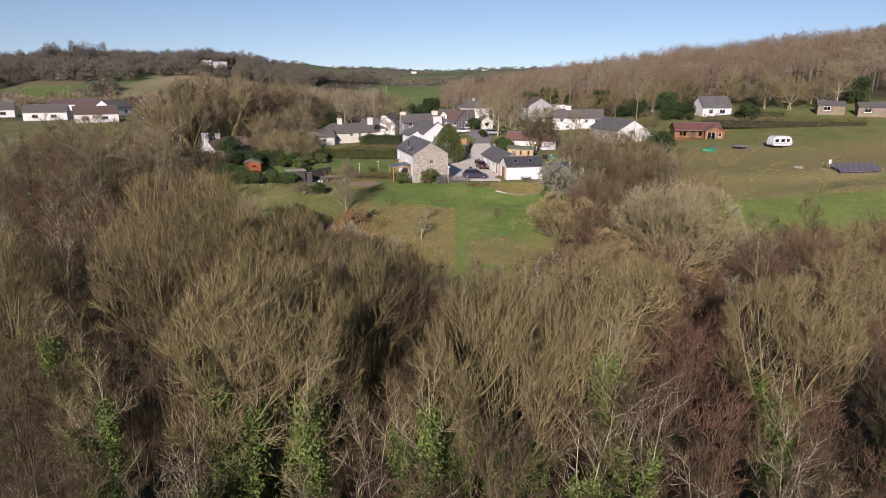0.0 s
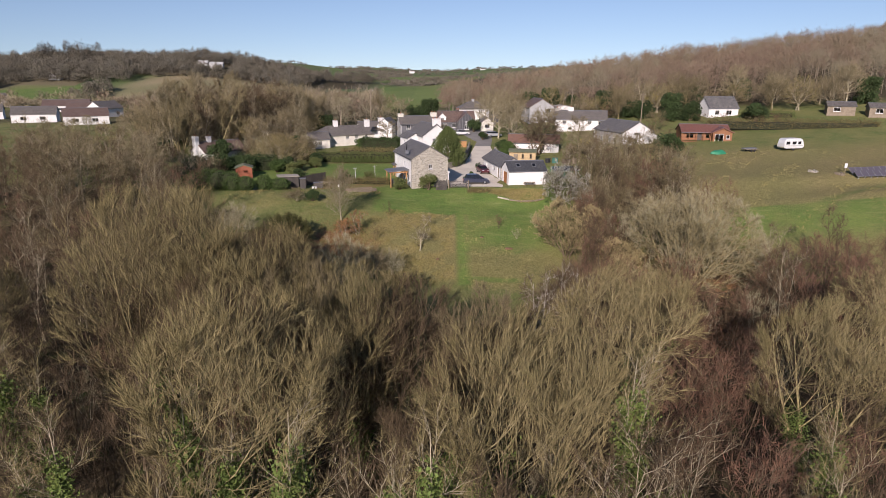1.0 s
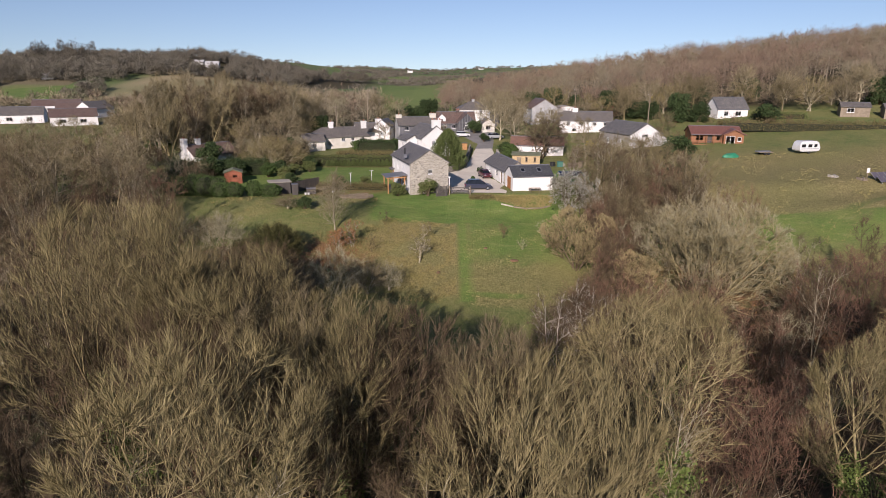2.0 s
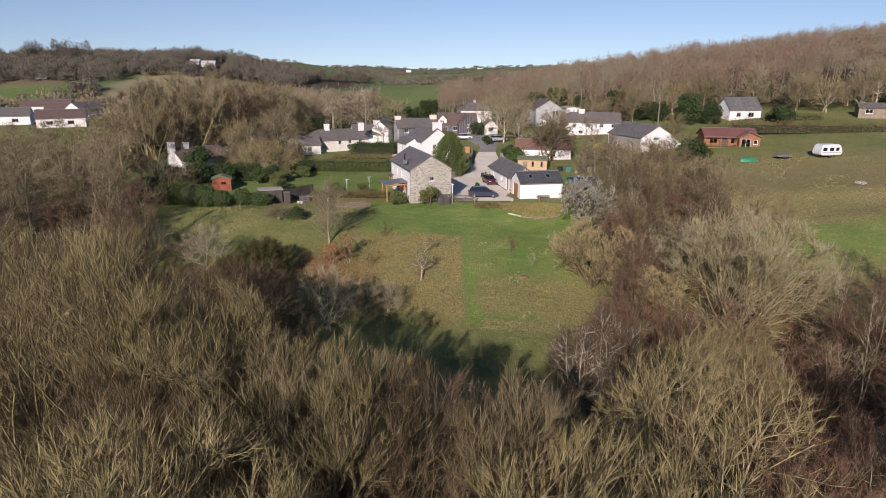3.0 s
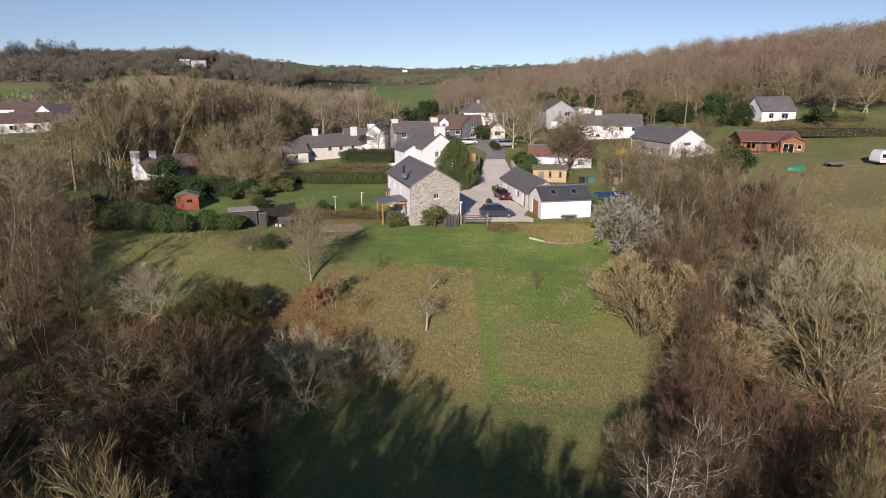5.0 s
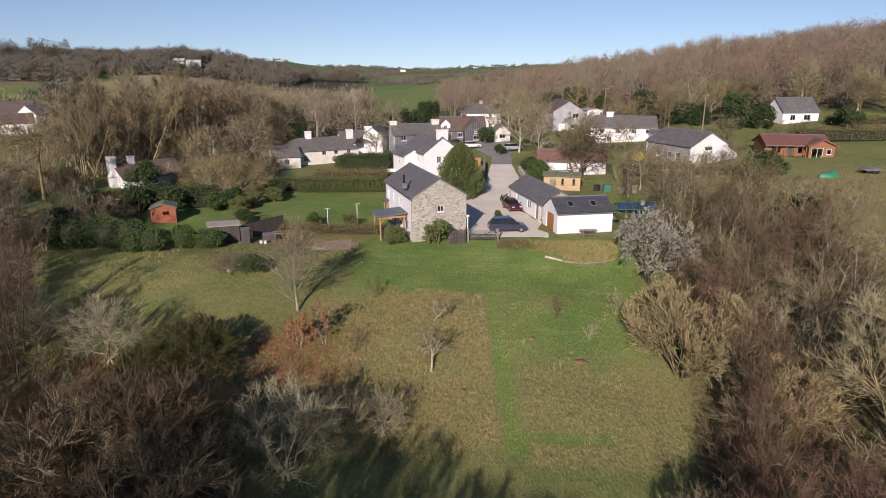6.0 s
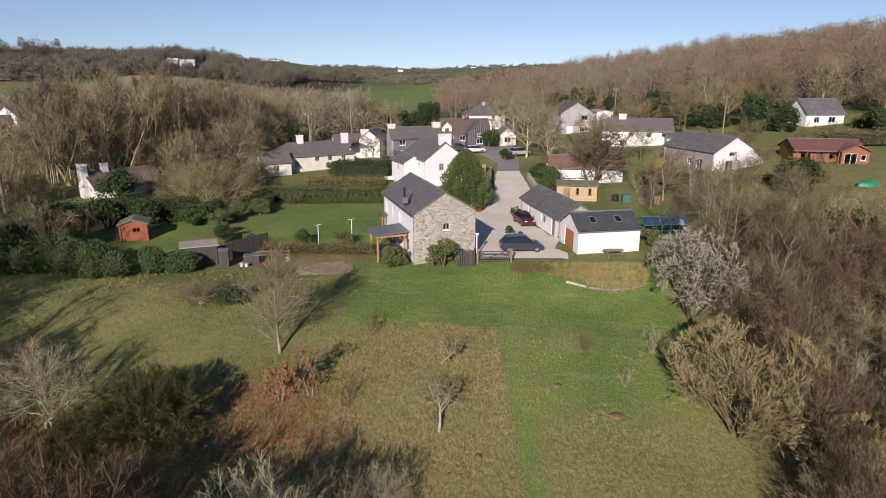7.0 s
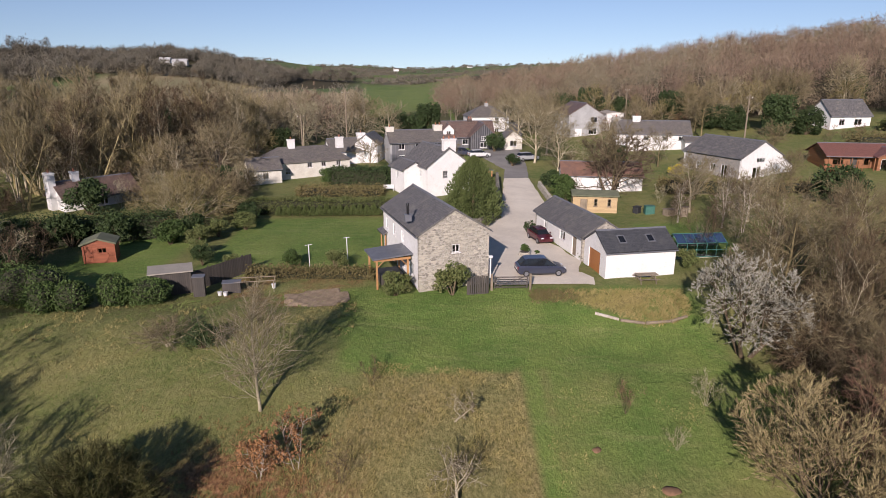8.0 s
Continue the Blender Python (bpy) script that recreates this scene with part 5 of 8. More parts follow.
THICKET = [bare_tree(s, 5.2, 5, 0.42, 4, 4, 7, bk, tw, start=0.2, limb_angle=42, limb_len=0.38, lift=0.06, girth=0.009, twig_len=0.6, twig_wide=0.024, thin=0.012, tips=9)
           for s, tw, bk in ((31, TWIG_BROWN, BARK_DARK), (32, TWIG_GREY, BARK_GREY), (33, TWIG_RED, BARK_DARK))]
ROUND = [fan_tree(41, 13.6, 8.4, BARK_TAN, TWIG_GREY, stems=9, limbs=7, branches=7, sprays=7, twigs=8, fork=0.05, trunk=0.17, low=0.0, splay=1.05, thin=0.018, twig_wide=0.026, twig_len=0.6, angle=42, lift=0.05, bend=0.14)]
IVYTREE = [bare_tree(141, 13.5, 2, 0.12, 11, 7, 8, BARK_GREY, TWIG_TAN, start=0.3, limb_angle=40, limb_len=0.27, lift=0.09, girth=0.012, twig_len=0.8, twig_wide=0.03, fine=True, tips=9, ivy=8000, ivy_leaf=LEAF_IVY, ivy_top=0.82)]
OAK = [bare_tree(s, 10.0, 1, 0.0, 16, 10, 9, bk, tw, start=0.22, limb_angle=62, limb_len=0.52, lift=0.05, girth=0.022, twig_len=0.8, twig_wide=wd, thin=0.02, tips=14)
       for s, tw, wd, bk in ((51, TWIG_OLIVE, 0.06, BARK_GREY), (52, TWIG_HAZE, 0.06, BARK_OLIVE), (53, TWIG_GREY, 0.05, BARK_GREY), (54, TWIG_HAZE, 0.028, BARK_OLIVE), (55, TWIG_OLIVE, 0.028, BARK_OLIVE))]
POPLAR = [bare_tree(s, 15.0, 3, 0.12, 13, 7, 8, BARK_GREY, tw, start=0.2, limb_angle=36, limb_len=0.26, lift=0.11, girth=0.011, twig_len=0.9, twig_wide=0.07, thin=0.03, tips=10) for s, tw in ((61, TWIG_OLIVE), (62, TWIG_BROWN))]
BIRCH = [bare_tree(71, 11.5, 2, 0.10, 18, 8, 12, BARK_BIRCH, TWIG_BROWN, start=0.22, limb_angle=54, limb_len=0.25, lift=0.02, girth=0.010, twig_len=0.7, twig_wide=0.02, fine=True, tips=16)]
GOLD = [fan_tree(81, 8.2, 5.6, BARK_DARK, TWIG_GOLD, stems=6, limbs=7, branches=6, sprays=7, twigs=20, fork=0.06, trunk=0.12, low=0.05, splay=0.7, thin=0.012, twig_wide=0.034, twig_len=0.32, angle=42, lift=0.06, bend=0.15)]
SILVER = [fan_tree(91, 8.4, 4.1, BARK_DARK, TWIG_SILVER, stems=3, limbs=8, branches=7, sprays=6, twigs=22, fork=0.18, trunk=0.2, low=0.08, splay=0.55, thin=0.012, twig_wide=0.032, twig_len=0.30, angle=48, lift=0.03, bend=0.2)]
APPLE = [fan_tree(sd, 4.9, 2.3, BARK_GREY, TWIG_DARK, stems=1, limbs=8, branches=5, sprays=4, twigs=8, fork=0.32, trunk=0.15, low=0.24, splay=0.7, thin=0.013, twig_wide=0.014, twig_len=0.34, angle=56, lift=0.02, bend=0.3) for sd in (101, 103)]
LAWN_TREE = [bare_tree(108, 8.2, 1, 0.0, 44, 8, 9, BARK_GREY, TWIG_HAZE, start=0.14, limb_angle=46, limb_len=0.46, lift=0.05, girth=0.014, twig_len=0.5, twig_wide=0.017, fine=True, tips=16, dome=0.85, bend=0.05, limb_girth=0.3)]

VALLEYTREE = [fan_tree(sd, 16.0, rr, BARK_TAN, tw, stems=st, limbs=7, branches=5, sprays=5, twigs=7, fork=0.24, trunk=0.26, low=0.2, splay=0.3, thin=0.034, twig_wide=0.055, twig_len=0.9, angle=an, lift=0.08, bend=0.13)
              for sd, rr, st, an, tw in ((161, 5.2, 2, 40, TWIG_OLIVE), (162, 4.4, 3, 34, TWIG_HAZE))]
SPREAD = fan_tree(151, 8.6, 6.0, BARK_DARK, TWIG_DARK, stems=3, limbs=7, branches=6, sprays=5, twigs=6, fork=0.16, trunk=0.24, low=0.1, splay=0.7, thin=0.03, twig_wide=0.035, twig_len=0.6, angle=48, lift=0.03, bend=0.18)
DENSE = [fan_tree(111, 13.2, 3.3, BARK_OLIVE, TWIG_HAZE, stems=3, limbs=7, branches=6, sprays=5, twigs=14, fork=0.2, trunk=0.15, low=0.2, splay=0.22, thin=0.011, twig_wide=0.015),
         fan_tree(112, 13.0, 3.4, BARK_DARK, TWIG_BROWN, stems=4, limbs=6, branches=6, sprays=5, twigs=14, fork=0.2, trunk=0.13, low=0.2, splay=0.24, thin=0.011, twig_wide=0.016)]
DARKBUSH = [dome_tree(113, 5.6, 3.4, 76, 30, 62, BARK_DARK, TWIG_HAZE, 0.6, 0.03, 0.06, 0.1, 0.08, 0.012, stems=4), dome_tree(114, 5.2, 3.3, 76, 30, 62, BARK_DARK, TWIG_BROWN, 0.6, 0.03, 0.06, 0.1, 0.08, 0.012, stems=4)]
PALEBUSH = [dome_tree(115, 4.2, 2.6, 60, 34, 80, BARK_GREY, TWIG_HAZE, 0.5, 0.02, 0.06, 0.08, 0.1, 0.012, stems=4), dome_tree(116, 5.0, 2.6, 60, 34, 80, BARK_GREY, TWIG_GREY, 0.5, 0.02, 0.08, 0.09, 0.14, 0.012, stems=3)]
LIGHTBUSH = [dome_tree(125, 4.4, 2.9, 40, 22, 30, BARK_DARK, tw, 0.65, 0.045, 0.06, 0.08, 0.08, 0.016, stems=2) for tw in (TWIG_BROWN, TWIG_HAZE)]
DOME = [dome_tree(121, 10.5, 5.2, 66, 20, 32, BARK_GREY, TWIG_HAZE, 1.0, 0.07, 0.2, 0.22, 0.2, 0.03), dome_tree(122, 9.0, 5.0, 66, 20, 32, BARK_GREY, TWIG_TAN, 0.95, 0.065, 0.14, 0.2, 0.14, 0.03, stems=3),
        dome_tree(123, 12.0, 5.0, 66, 20, 32, BARK_GREY, TWIG_OLIVE, 1.05, 0.075, 0.26, 0.24, 0.26, 0.03)]
TANDOME = dome_tree(124, 6.4, 6.2, 130, 40, 90, BARK_GREY, TWIG_TAN, 0.7, 0.032, 0.06, 0.15, 0.06, 0.022, stems=6)
SAPLING = [bare_tree(s, h, st, 0.22, 9, 5, 5, BARK_PALE, TWIG_BROWN, start=0.2, limb_angle=50, limb_len=0.38, lift=0.05, girth=0.011, twig_len=0.3, twig_wide=0.012, thin=0.008, tips=13, dead=13, dead_leaf=LEAF_TAWNY) for s, h, st in ((131, 3.4, 2), (132, 2.7, 3))]

rng = np.random.default_rng(5)
TALL_L, SLIM_L, THICK_L = "tall bare many-stemmed tree with lichen-grey twigs", "slender bare tree with dark twigs in the wood", "bare twiggy understorey shrub"

# key trees of the near wood: kind, x, y, turn, size
for k, (kind, x, y, rz, s) in enumerate(((0, -11.4, 35.6, 20, 1.08), (1, 4.1, 36.2, 140, 1.08), (2, 12.6, 46.5, 250, 1.05), (3, -25.0, 57.0, 60, 0.96),
                                         (0, 27.0, 45.0, 310, 0.88), (0, -36.0, 47.0, 100, 0.9), (2, 36.0, 52.0, 170, 0.9), (3, -33.5, 64.0, 300, 0.85))):
    plant(TALL[kind], "tree", x, y, rz, s, (TALL_L, "tall bare many-stemmed tree with dark brown twigs")[kind == 3] + (" and ivy-clad stems" if kind < 2 else ""), group="trees of the near wood")
for k, (x, y, rz, s) in enumerate(((-20.5, 48.0, 250, 1.24), (-13.6, 47.0, 90, 1.1), (-6.6, 45.0, 200, 1.0), (20.0, 60.0, 120, 0.74))):
    plant(GIANT, "tree", x, y, rz, s, "very tall broad bare tree with ivy-clad stems", group="trees of the near wood")
for x, y, rz, s in ((-12.4, 32.5, 0, 1.0), (-7.4, 32.0, 80, 0.98), (-1.4, 31.5, 150, 0.92), (0.8, 33.5, 10, 0.85), (11.4, 38.0, 40, 1.0), (-21.0, 33.0, 200, 0.8), (20.5, 34.0, 250, 0.85), (-27.0, 40.0, 20, 0.85)):
    plant(IVYTREE[0], "tree", x, y, rz, s, "bare tree with its trunk thickly wrapped in green ivy", group="ivy-clad trees of the near wood")
keys = np.array([(-11.4, 35.6), (4.1, 36.2), (12.6, 46.5), (-25, 57), (-20.5, 48), (-13.6, 47), (-6.6, 45), (20, 60), (27, 45), (-36, 47), (36, 52), (-33.5, 64), (-12.4, 32.5), (-7.4, 32), (-1.4, 31.5), (0.8, 33.5), (11.4, 38)])

# slender trees and understorey through the wood, on a jittered grid
back = {}
rng2 = np.random.default_rng(6)
for gy in np.arange(21, 112, 3.6):
    for gx in np.arange(-75, 76, 3.6):
        x, y = gx + rng.uniform(-1.5, 1.5), gy + rng.uniform(-1.5, 1.5)
        pick, turn, size, gap = rng.uniform(), rng.uniform(0, 360), rng.uniform(0.72, 1.08), rng.uniform()
        if abs(x) > 0.75 * y + 6 or float(wooded(x, y)) < 0.6 or y > 84 and (x > -12 and x < 19):
            continue
        if np.min(np.hypot(*(keys - (x, y)).T)) < 2.6:
            continue
        if 22 < x < 40 and 70 < y < 88 or (y > 86 and gap < 0.35) or (-32 < x < -6 and 62 < y < 86) and gap < 0.45:
            continue
        if -14 < x < 9 and y > 44:
            continue
        if gap > 0.42 and not (y > 62 and -34 < x < -4):
            kind = (1 if pick < 0.75 else 0) if (10 < x < 34 and 30 < y < 50) else (0 if pick < 0.45 else 4 if pick < 0.6 else 2 if pick < 0.66 else 3 if pick < 0.85 else 1)
            if y < 42 and rng2.uniform() < 0.3:
                kind = 3
            if x < -17 and y < 62:
                kind = 0
            if x > 17 and 46 < y < 78 and pick < 0.8:
                kind = 1
            if y > 58 or abs(x) > 34:
                back.setdefault(4 if kind == 3 else kind, []).append((x, y, radians(turn), size))
            else:
                plant(SLIM[kind], "tree", x, y, turn, size, SLIM_L, group="slender trees of the wood")
        else:
            plant(THICKET[int(pick * 3)], "shrub", x, y, turn, size * 1.1, THICK_L, "shrub", group="shrubs of the wood")

for kind, spots in back.items():
    grove("back_wood", "slender bare trees deeper in the wood", SLIM[kind], spots)

for k, (x, y, s) in enumerate(((-15.0, 44.5, 0.85), (7.5, 47.5, 0.80), (-6.5, 43.0, 0.85), (-22.5, 49.5, 0.8), (1.0, 45.0, 0.82))):
    plant(TALL[3], "tree", x, y, 51 * k, s, "tall bare many-stemmed tree with dark brown twigs", group="trees of the near wood")
for k, (x, y, s) in enumerate(((-19.5, 51.5, 1.1), (-17, 49.0, 1.1), (-14.2, 52.2, 1.05), (-12.0, 49.2, 1.08), (-9.2, 51.5, 1.0), (-6.8, 48.6, 1.08), (-4.4, 51.0, 1.0), (-1.8, 48.4, 1.06), (0.8, 51.0, 0.98), (3.2, 48.6, 1.0), (-10.4, 44.4, 1.15), (-3.0, 44.8, 1.15), (5.8, 50.5, 0.85), (-16, 44.6, 1.1), (2.6, 44.5, 1.1))):
    plant(DENSE[k % 2], "tree", x, y, 63 * k, s * (1.02 if y < 47 else 0.84), "dense bare tree with fine grey-brown twigs at the wood's edge", group="dense trees at the wood's edge")
for k, (x, y, s) in enumerate(((-17, 70, 1.3), (-20, 73.5, 1.5), (-23.5, 71, 1.4), (-19.6, 77.6, 1.1), (-15.5, 74.5, 0.7), (-22, 66.5, 1.0), (-16.5, 65.5, 0.9),
                               (23.5, 94, 1.0), (26, 99, 1.05), (22.5, 100, 0.9), (29, 95, 1.0), (25.5, 105, 1.0), (29.5, 106, 1.0), (32, 103, 0.95), (28, 113, 0.9), (33, 92, 1.0), (36, 98, 0.95), (24, 89, 0.9), (31, 88, 0.9), (37, 108, 0.9), (23.5, 112, 0.8), (18.5, 66, 0.9), (21.5, 70, 0.95), (25, 67, 1.0), (17.5, 73, 0.8), (28, 71.5, 0.9), (22.5, 75.5, 0.75), (33, 69, 0.9), (37, 73, 0.9))):
    plant(DARKBUSH[k % 2], "shrub", x, y, 71 * k, s, "dense dark brown bare shrub below the field", "shrub", group="dark shrubs below the field")
for k, (x, y, s) in enumerate(((-52, 87, 1.15), (-45, 93, 1.1), (-59, 96, 1.15), (-38.5, 83, 0.9), (-48, 80, 1.0), (-66, 108, 1.1), (-56, 104, 1.05))):
    plant(OAK[4 if k % 3 else 3], "tree", x, y, 47 * k, s, "broad spreading bare tree with fine tan twigs", group="broad trees at the garden's edge")

# single trees of the field and its edges
plant(ROUND[0], "tree", 30.0, 79.0, 30, 1.0, "broad round-headed bare willow with pale grey twigs", group="")
plant(GOLD[0], "tree", 17.0, 89.3, 10, 0.98, "golden-brown bushy willow with catkins beside the meadow")
plant(GOLD[0], "tree", 21.8, 83.0, 120, 0.72, "golden-brown bushy willow with catkins beside the meadow")
for x, y, rz, s in ((9.1, 61.8, 0, 0.92), (11.4, 62.8, 120, 0.92), (13.6, 64.4, 230, 0.86)):
    plant(BIRCH[0], "birch_tree", x, y, rz, s, "slim pale-stemmed bare birch at the wood's edge", group="birches at the wood's edge")
for x, y, s, k in ((11.5, 71.5, 0.85, 0), (14.8, 73.0, 0.95, 1), (15.8, 68.0, 0.9, 0), (16.5, 77.0, 0.85, 1), (18.0, 80.5, 0.8, 0), (13.4, 63.0, 0.8, 1)):
    plant(DARKBUSH[k], "shrub", x, y, 80 * k + 30 * x, s, "brown bare shrub around the birches", "shrub", group="shrubs around the birches")
plant(SILVER[0], "tree", 19.2, 103.6, 0, 1.0, "leaning tree with silvery lichen-covered twigs")
plant(DARKBUSH[0], "shrub", 23.4, 101.5, 140, 1.15, "brown bare shrub beside the silvery tree", "shrub")
plant(SPREAD, "tree", 20.4, 146.6, 0, 1.0, "dark wide-spreading bare tree in front of the barn")
plant(LAWN_TREE[0], "tree", -15.6, 94.8, 0, 1.0, "bare young tree with a pale straight trunk in grass")
plant(APPLE[0], "apple_tree", -3.7, 88.1, 0, 1.0, "gnarled leaning bare apple tree in rough meadow")
plant(APPLE[1], "apple_tree", -3.6, 95.2, 40, 0.6, "small bare fruit tree in rough meadow")
plant(THICKET[2], "shrub", 7.9, 96.6, 0, 0.42, "small bare reddish shrub in the grass", "shrub")
plant(THICKET[0], "shrub", -8.9, 97.8, 0, 0.40, "small bare upright shrub in the meadow", "shrub")
plant(THICKET[0], "shrub", -10.0, 90.0, 90, 0.45, "small bare upright shrub in the meadow", "shrub")
for x, y, s, k in ((-9.4, 79.6, 0.95, 0), (-7.0, 81.0, 0.7, 1), (-12.6, 76.4, 1.32, 1), (-16.0, 77.5, 0.9, 0), (-35, 89, 1.0, 1), (-39, 91, 1.0, 0), (-20.5, 80.5, 0.85, 0), (-28.5, 87.0, 1.1, 1), (-31.5, 90.5, 0.8, 0)):
    plant(PALEBUSH[k], "shrub", x, y, 50 * x, s, "pale bare many-stemmed shrub at the field's edge", "shrub", group="shrubs at the field's edge")
for k, (x, y) in enumerate(((10.3, 93.6), (13.7, 97.6))):
    plant(THICKET[1], "shrub", x, y, 50 * x, 0.3 + 0.15 * k, "small pale bare shrub in the field", "shrub", group="small shrubs in the field")
plant(PALEBUSH[0], "shrub", -23.4, 100.6, 0, 0.95, "sprawling grey-twigged shrub in the rough grass", "shrub", squash=0.5)
plant(SAPLING[0], "beech_sapling", -12.6, 90.6, 0, 1.0, "young beech that holds its tawny dead leaves", group="tawny saplings")
plant(SAPLING[1], "beech_sapling", -14.5, 89.8, 70, 1.0, "young beech that holds its tawny dead leaves", group="tawny saplings")
for x, y, s, k in ((24, 108, 1.0, 3), (28, 103, 0.95, 3), (26, 114, 0.9, 3), (33, 98, 1.0, 3), (31, 110, 1.0, 3), (24.5, 96, 0.8, 3), (38, 104, 0.9, 4), (27, 90, 0.8, 4), (35, 116, 0.8, 3), (22, 92, 0.65, 4)):
    plant(OAK[k], "tree", x, y, 70 * x, s, "spreading bare tree in the field hedge", group="trees of the field hedge")

# trees among the gardens and houses
for x, y, rz, s, kind in ((13.6, 170.5, 0, 1.0, 0), (16.5, 164.0, 30, 0.8, 0), (47, 148, 30, 0.45, 1), (52, 163, 30, 0.6, 1), (33, 163, 10, 0.6, 1), (26, 172, 50, 0.7, 0), (17, 178, 20, 0.8, 0), (-2, 165, 70, 0.5, 1), (-15, 164, 20, 0.6, 1), (48, 182, 70, 0.9, 1), (70, 192, 20, 1.0, 1), (90, 182, 40, 0.9, 1), (21.5, 148.6, 90, 0.95, 1), (-60, 132, 40, 1.2, 1), (-66, 120, 80, 0.9, 1), (-57, 118, 200, 1.0, 0), (-52, 110, 10, 1.0, 0), (-62, 106, 70, 0.9, 1),
                          (-48, 104, 150, 0.9, 0), (-70, 98, 30, 0.9, 2), (-54, 96, 220, 1.0, 0), (-39, 160, 33, 0.9, 0), (-30, 185, 10, 1.0, 2), (-44, 190, 50, 1.1, 1), (-58, 168, 90, 1.1, 0),
                          (-68, 155, 10, 1.2, 1), (-78, 140, 70, 0.9, 0), (-14, 196, 0, 0.9, 0), (14, 196, 10, 1.0, 0), (20, 186, 60, 0.8, 0), (31, 143, 20, 0.6, 1), (28, 137, 70, 0.65, 0), (50, 190, 20, 1.0, 1), (58, 196, 60, 1.0, 0),
                          (12, 202, 60, 0.8, 2), (-20, 205, 60, 1.0, 1), (-35, 205, 60, 1.1, 0), (-62, 190, 20, 1.1, 0), (-80, 170, 20, 0.9, 1), (33, 132, 60, 0.6, 2), (39, 137, 10, 0.55, 1)):
    s *= 0.5 if x < -0.46 * y and y > 115 else 1.0
    plant(OAK[kind], "tree", x, y, rz, s, "spreading bare garden tree with fine twigs", group="bare trees among the houses")
for x, y, rz, s in ((-47, 158, 0, 1.0), (-52, 162, 40, 1.05), (-43, 166, 80, 0.9), (-57, 152, 120, 0.95), (-62, 146, 10, 1.05), (-38, 172, 60, 0.9), (-66, 178, 60, 1.1), (-49, 182, 10, 1.0), (-72, 130, 60, 0.8), (-66, 138, 90, 0.8), (-58, 160, 20, 0.95), (-53, 170, 70, 1.0), (-70, 150, 30, 0.9), (-61, 170, 30, 1.0), (-47, 172, 50, 0.9), (-75, 160, 50, 0.95), (-55, 146, 50, 0.75), (-42, 178, 80, 0.95), (-64, 154, 10, 0.9)):
    s *= 0.4 if x < -0.45 * y else 1.0
    plant(POPLAR[int(x) % 2], "tree", x, y, rz, s, "tall upright bare tree behind the gardens", group="tall bare trees behind the gardens")


for k, (x, y, s) in enumerate(((-58.0, 141.0, 0.86), (-62.0, 151.0, 1.0), (-50.0, 158.0, 1.0), (-56.0, 169.0, 1.02), (-66.0, 163.0, 1.0), (-45.0, 171.0, 0.9), (-72.0, 178.0, 1.1), (-61.0, 186.0, 1.05), (-40.0, 184.0, 0.9), (-53.0, 149.0, 0.85), (-69.0, 148.0, 0.72))):
    plant(VALLEYTREE[k % 2], "tree", x, y, 67 * k, s, "tall bare tree with pale stems on the valley side", group="tall pale-stemmed trees of the valley side")
r7 = np.random.default_rng(67)
grove("garden_shrubs", "bare brown shrubs around the white cottage", LIGHTBUSH[0], [(r7.uniform(-84, -56), r7.uniform(122, 144), r7.uniform(0, 6), r7.uniform(0.5, 0.9)) for _ in range(26)], "shrub")
grove("garden_shrubs", "pale bare shrubs behind the cottage gardens", LIGHTBUSH[1], [(r7.uniform(-48, -30), r7.uniform(142, 156), r7.uniform(0, 6), r7.uniform(0.6, 1.0)) for _ in range(18)], "shrub")
plant(TANDOME, "shrub", -34.5, 133.5, 0, 1.0, "huge rounded bare shrub with tan twigs behind the hut", "shrub")
# round-headed trees that close the valley side behind the gardens
r6 = np.random.default_rng(66)
rows6 = {}
for gy in np.arange(128, 200, 8.0):
    for gx in np.arange(-104, -34, 8.0):
        x, y, k, rz, s = gx + r6.uniform(-3, 3), gy + r6.uniform(-3, 3), int(r6.integers(0, 3)), r6.uniform(0, 6.28), r6.uniform(0.7, 1.08)
        if x > -44 and y < 150 or -62 < x < -40 and y < 150 or abs(x) > 0.72 * (y - 20) + 12:
            continue
        s *= 0.45 if x < -0.46 * y else 1.0
        rows6.setdefault(k, []).append((x, y, rz, s))
for k, spots in rows6.items():
    grove("valley_trees", "round-headed bare trees of the valley side", DOME[k], spots)
# ---- far woods and hedgerows ----
FAR_BROWN = leafy("far brown crowns", (0.215, 0.15, 0.108), (0.10, 0.07, 0.052), (0.235, 0.185, 0.12), 0.8, patch=0.16)
FAR_TAN = leafy("far tan crowns", (0.27, 0.215, 0.135), (0.12, 0.096, 0.064), (0.17, 0.13, 0.09), 0.8, patch=0.16)
FAR_GREY = leafy("far grey-brown crowns", (0.15, 0.136, 0.108), (0.085, 0.076, 0.06), (0.155, 0.135, 0.09), 0.8, patch=0.16)
VALLEY_TAN = leafy("valley tan crowns", (0.31, 0.26, 0.165), (0.19, 0.155, 0.10), (0.23, 0.18, 0.125), 0.8, patch=0.2)
VALLEY_GREY = leafy("valley grey-olive crowns", (0.25, 0.215, 0.15), (0.15, 0.125, 0.09), (0.21, 0.19, 0.11), 0.8, patch=0.2)
FAR_DUSK = leafy("far dark crowns", (0.155, 0.142, 0.115), (0.088, 0.08, 0.066), (0.15, 0.14, 0.095), 0.8, patch=0.16)
FAR_TRUNK = leafy("far pale trunks", (0.34, 0.295, 0.225), (0.15, 0.12, 0.09), (0.20, 0.165, 0.12), 0.8)


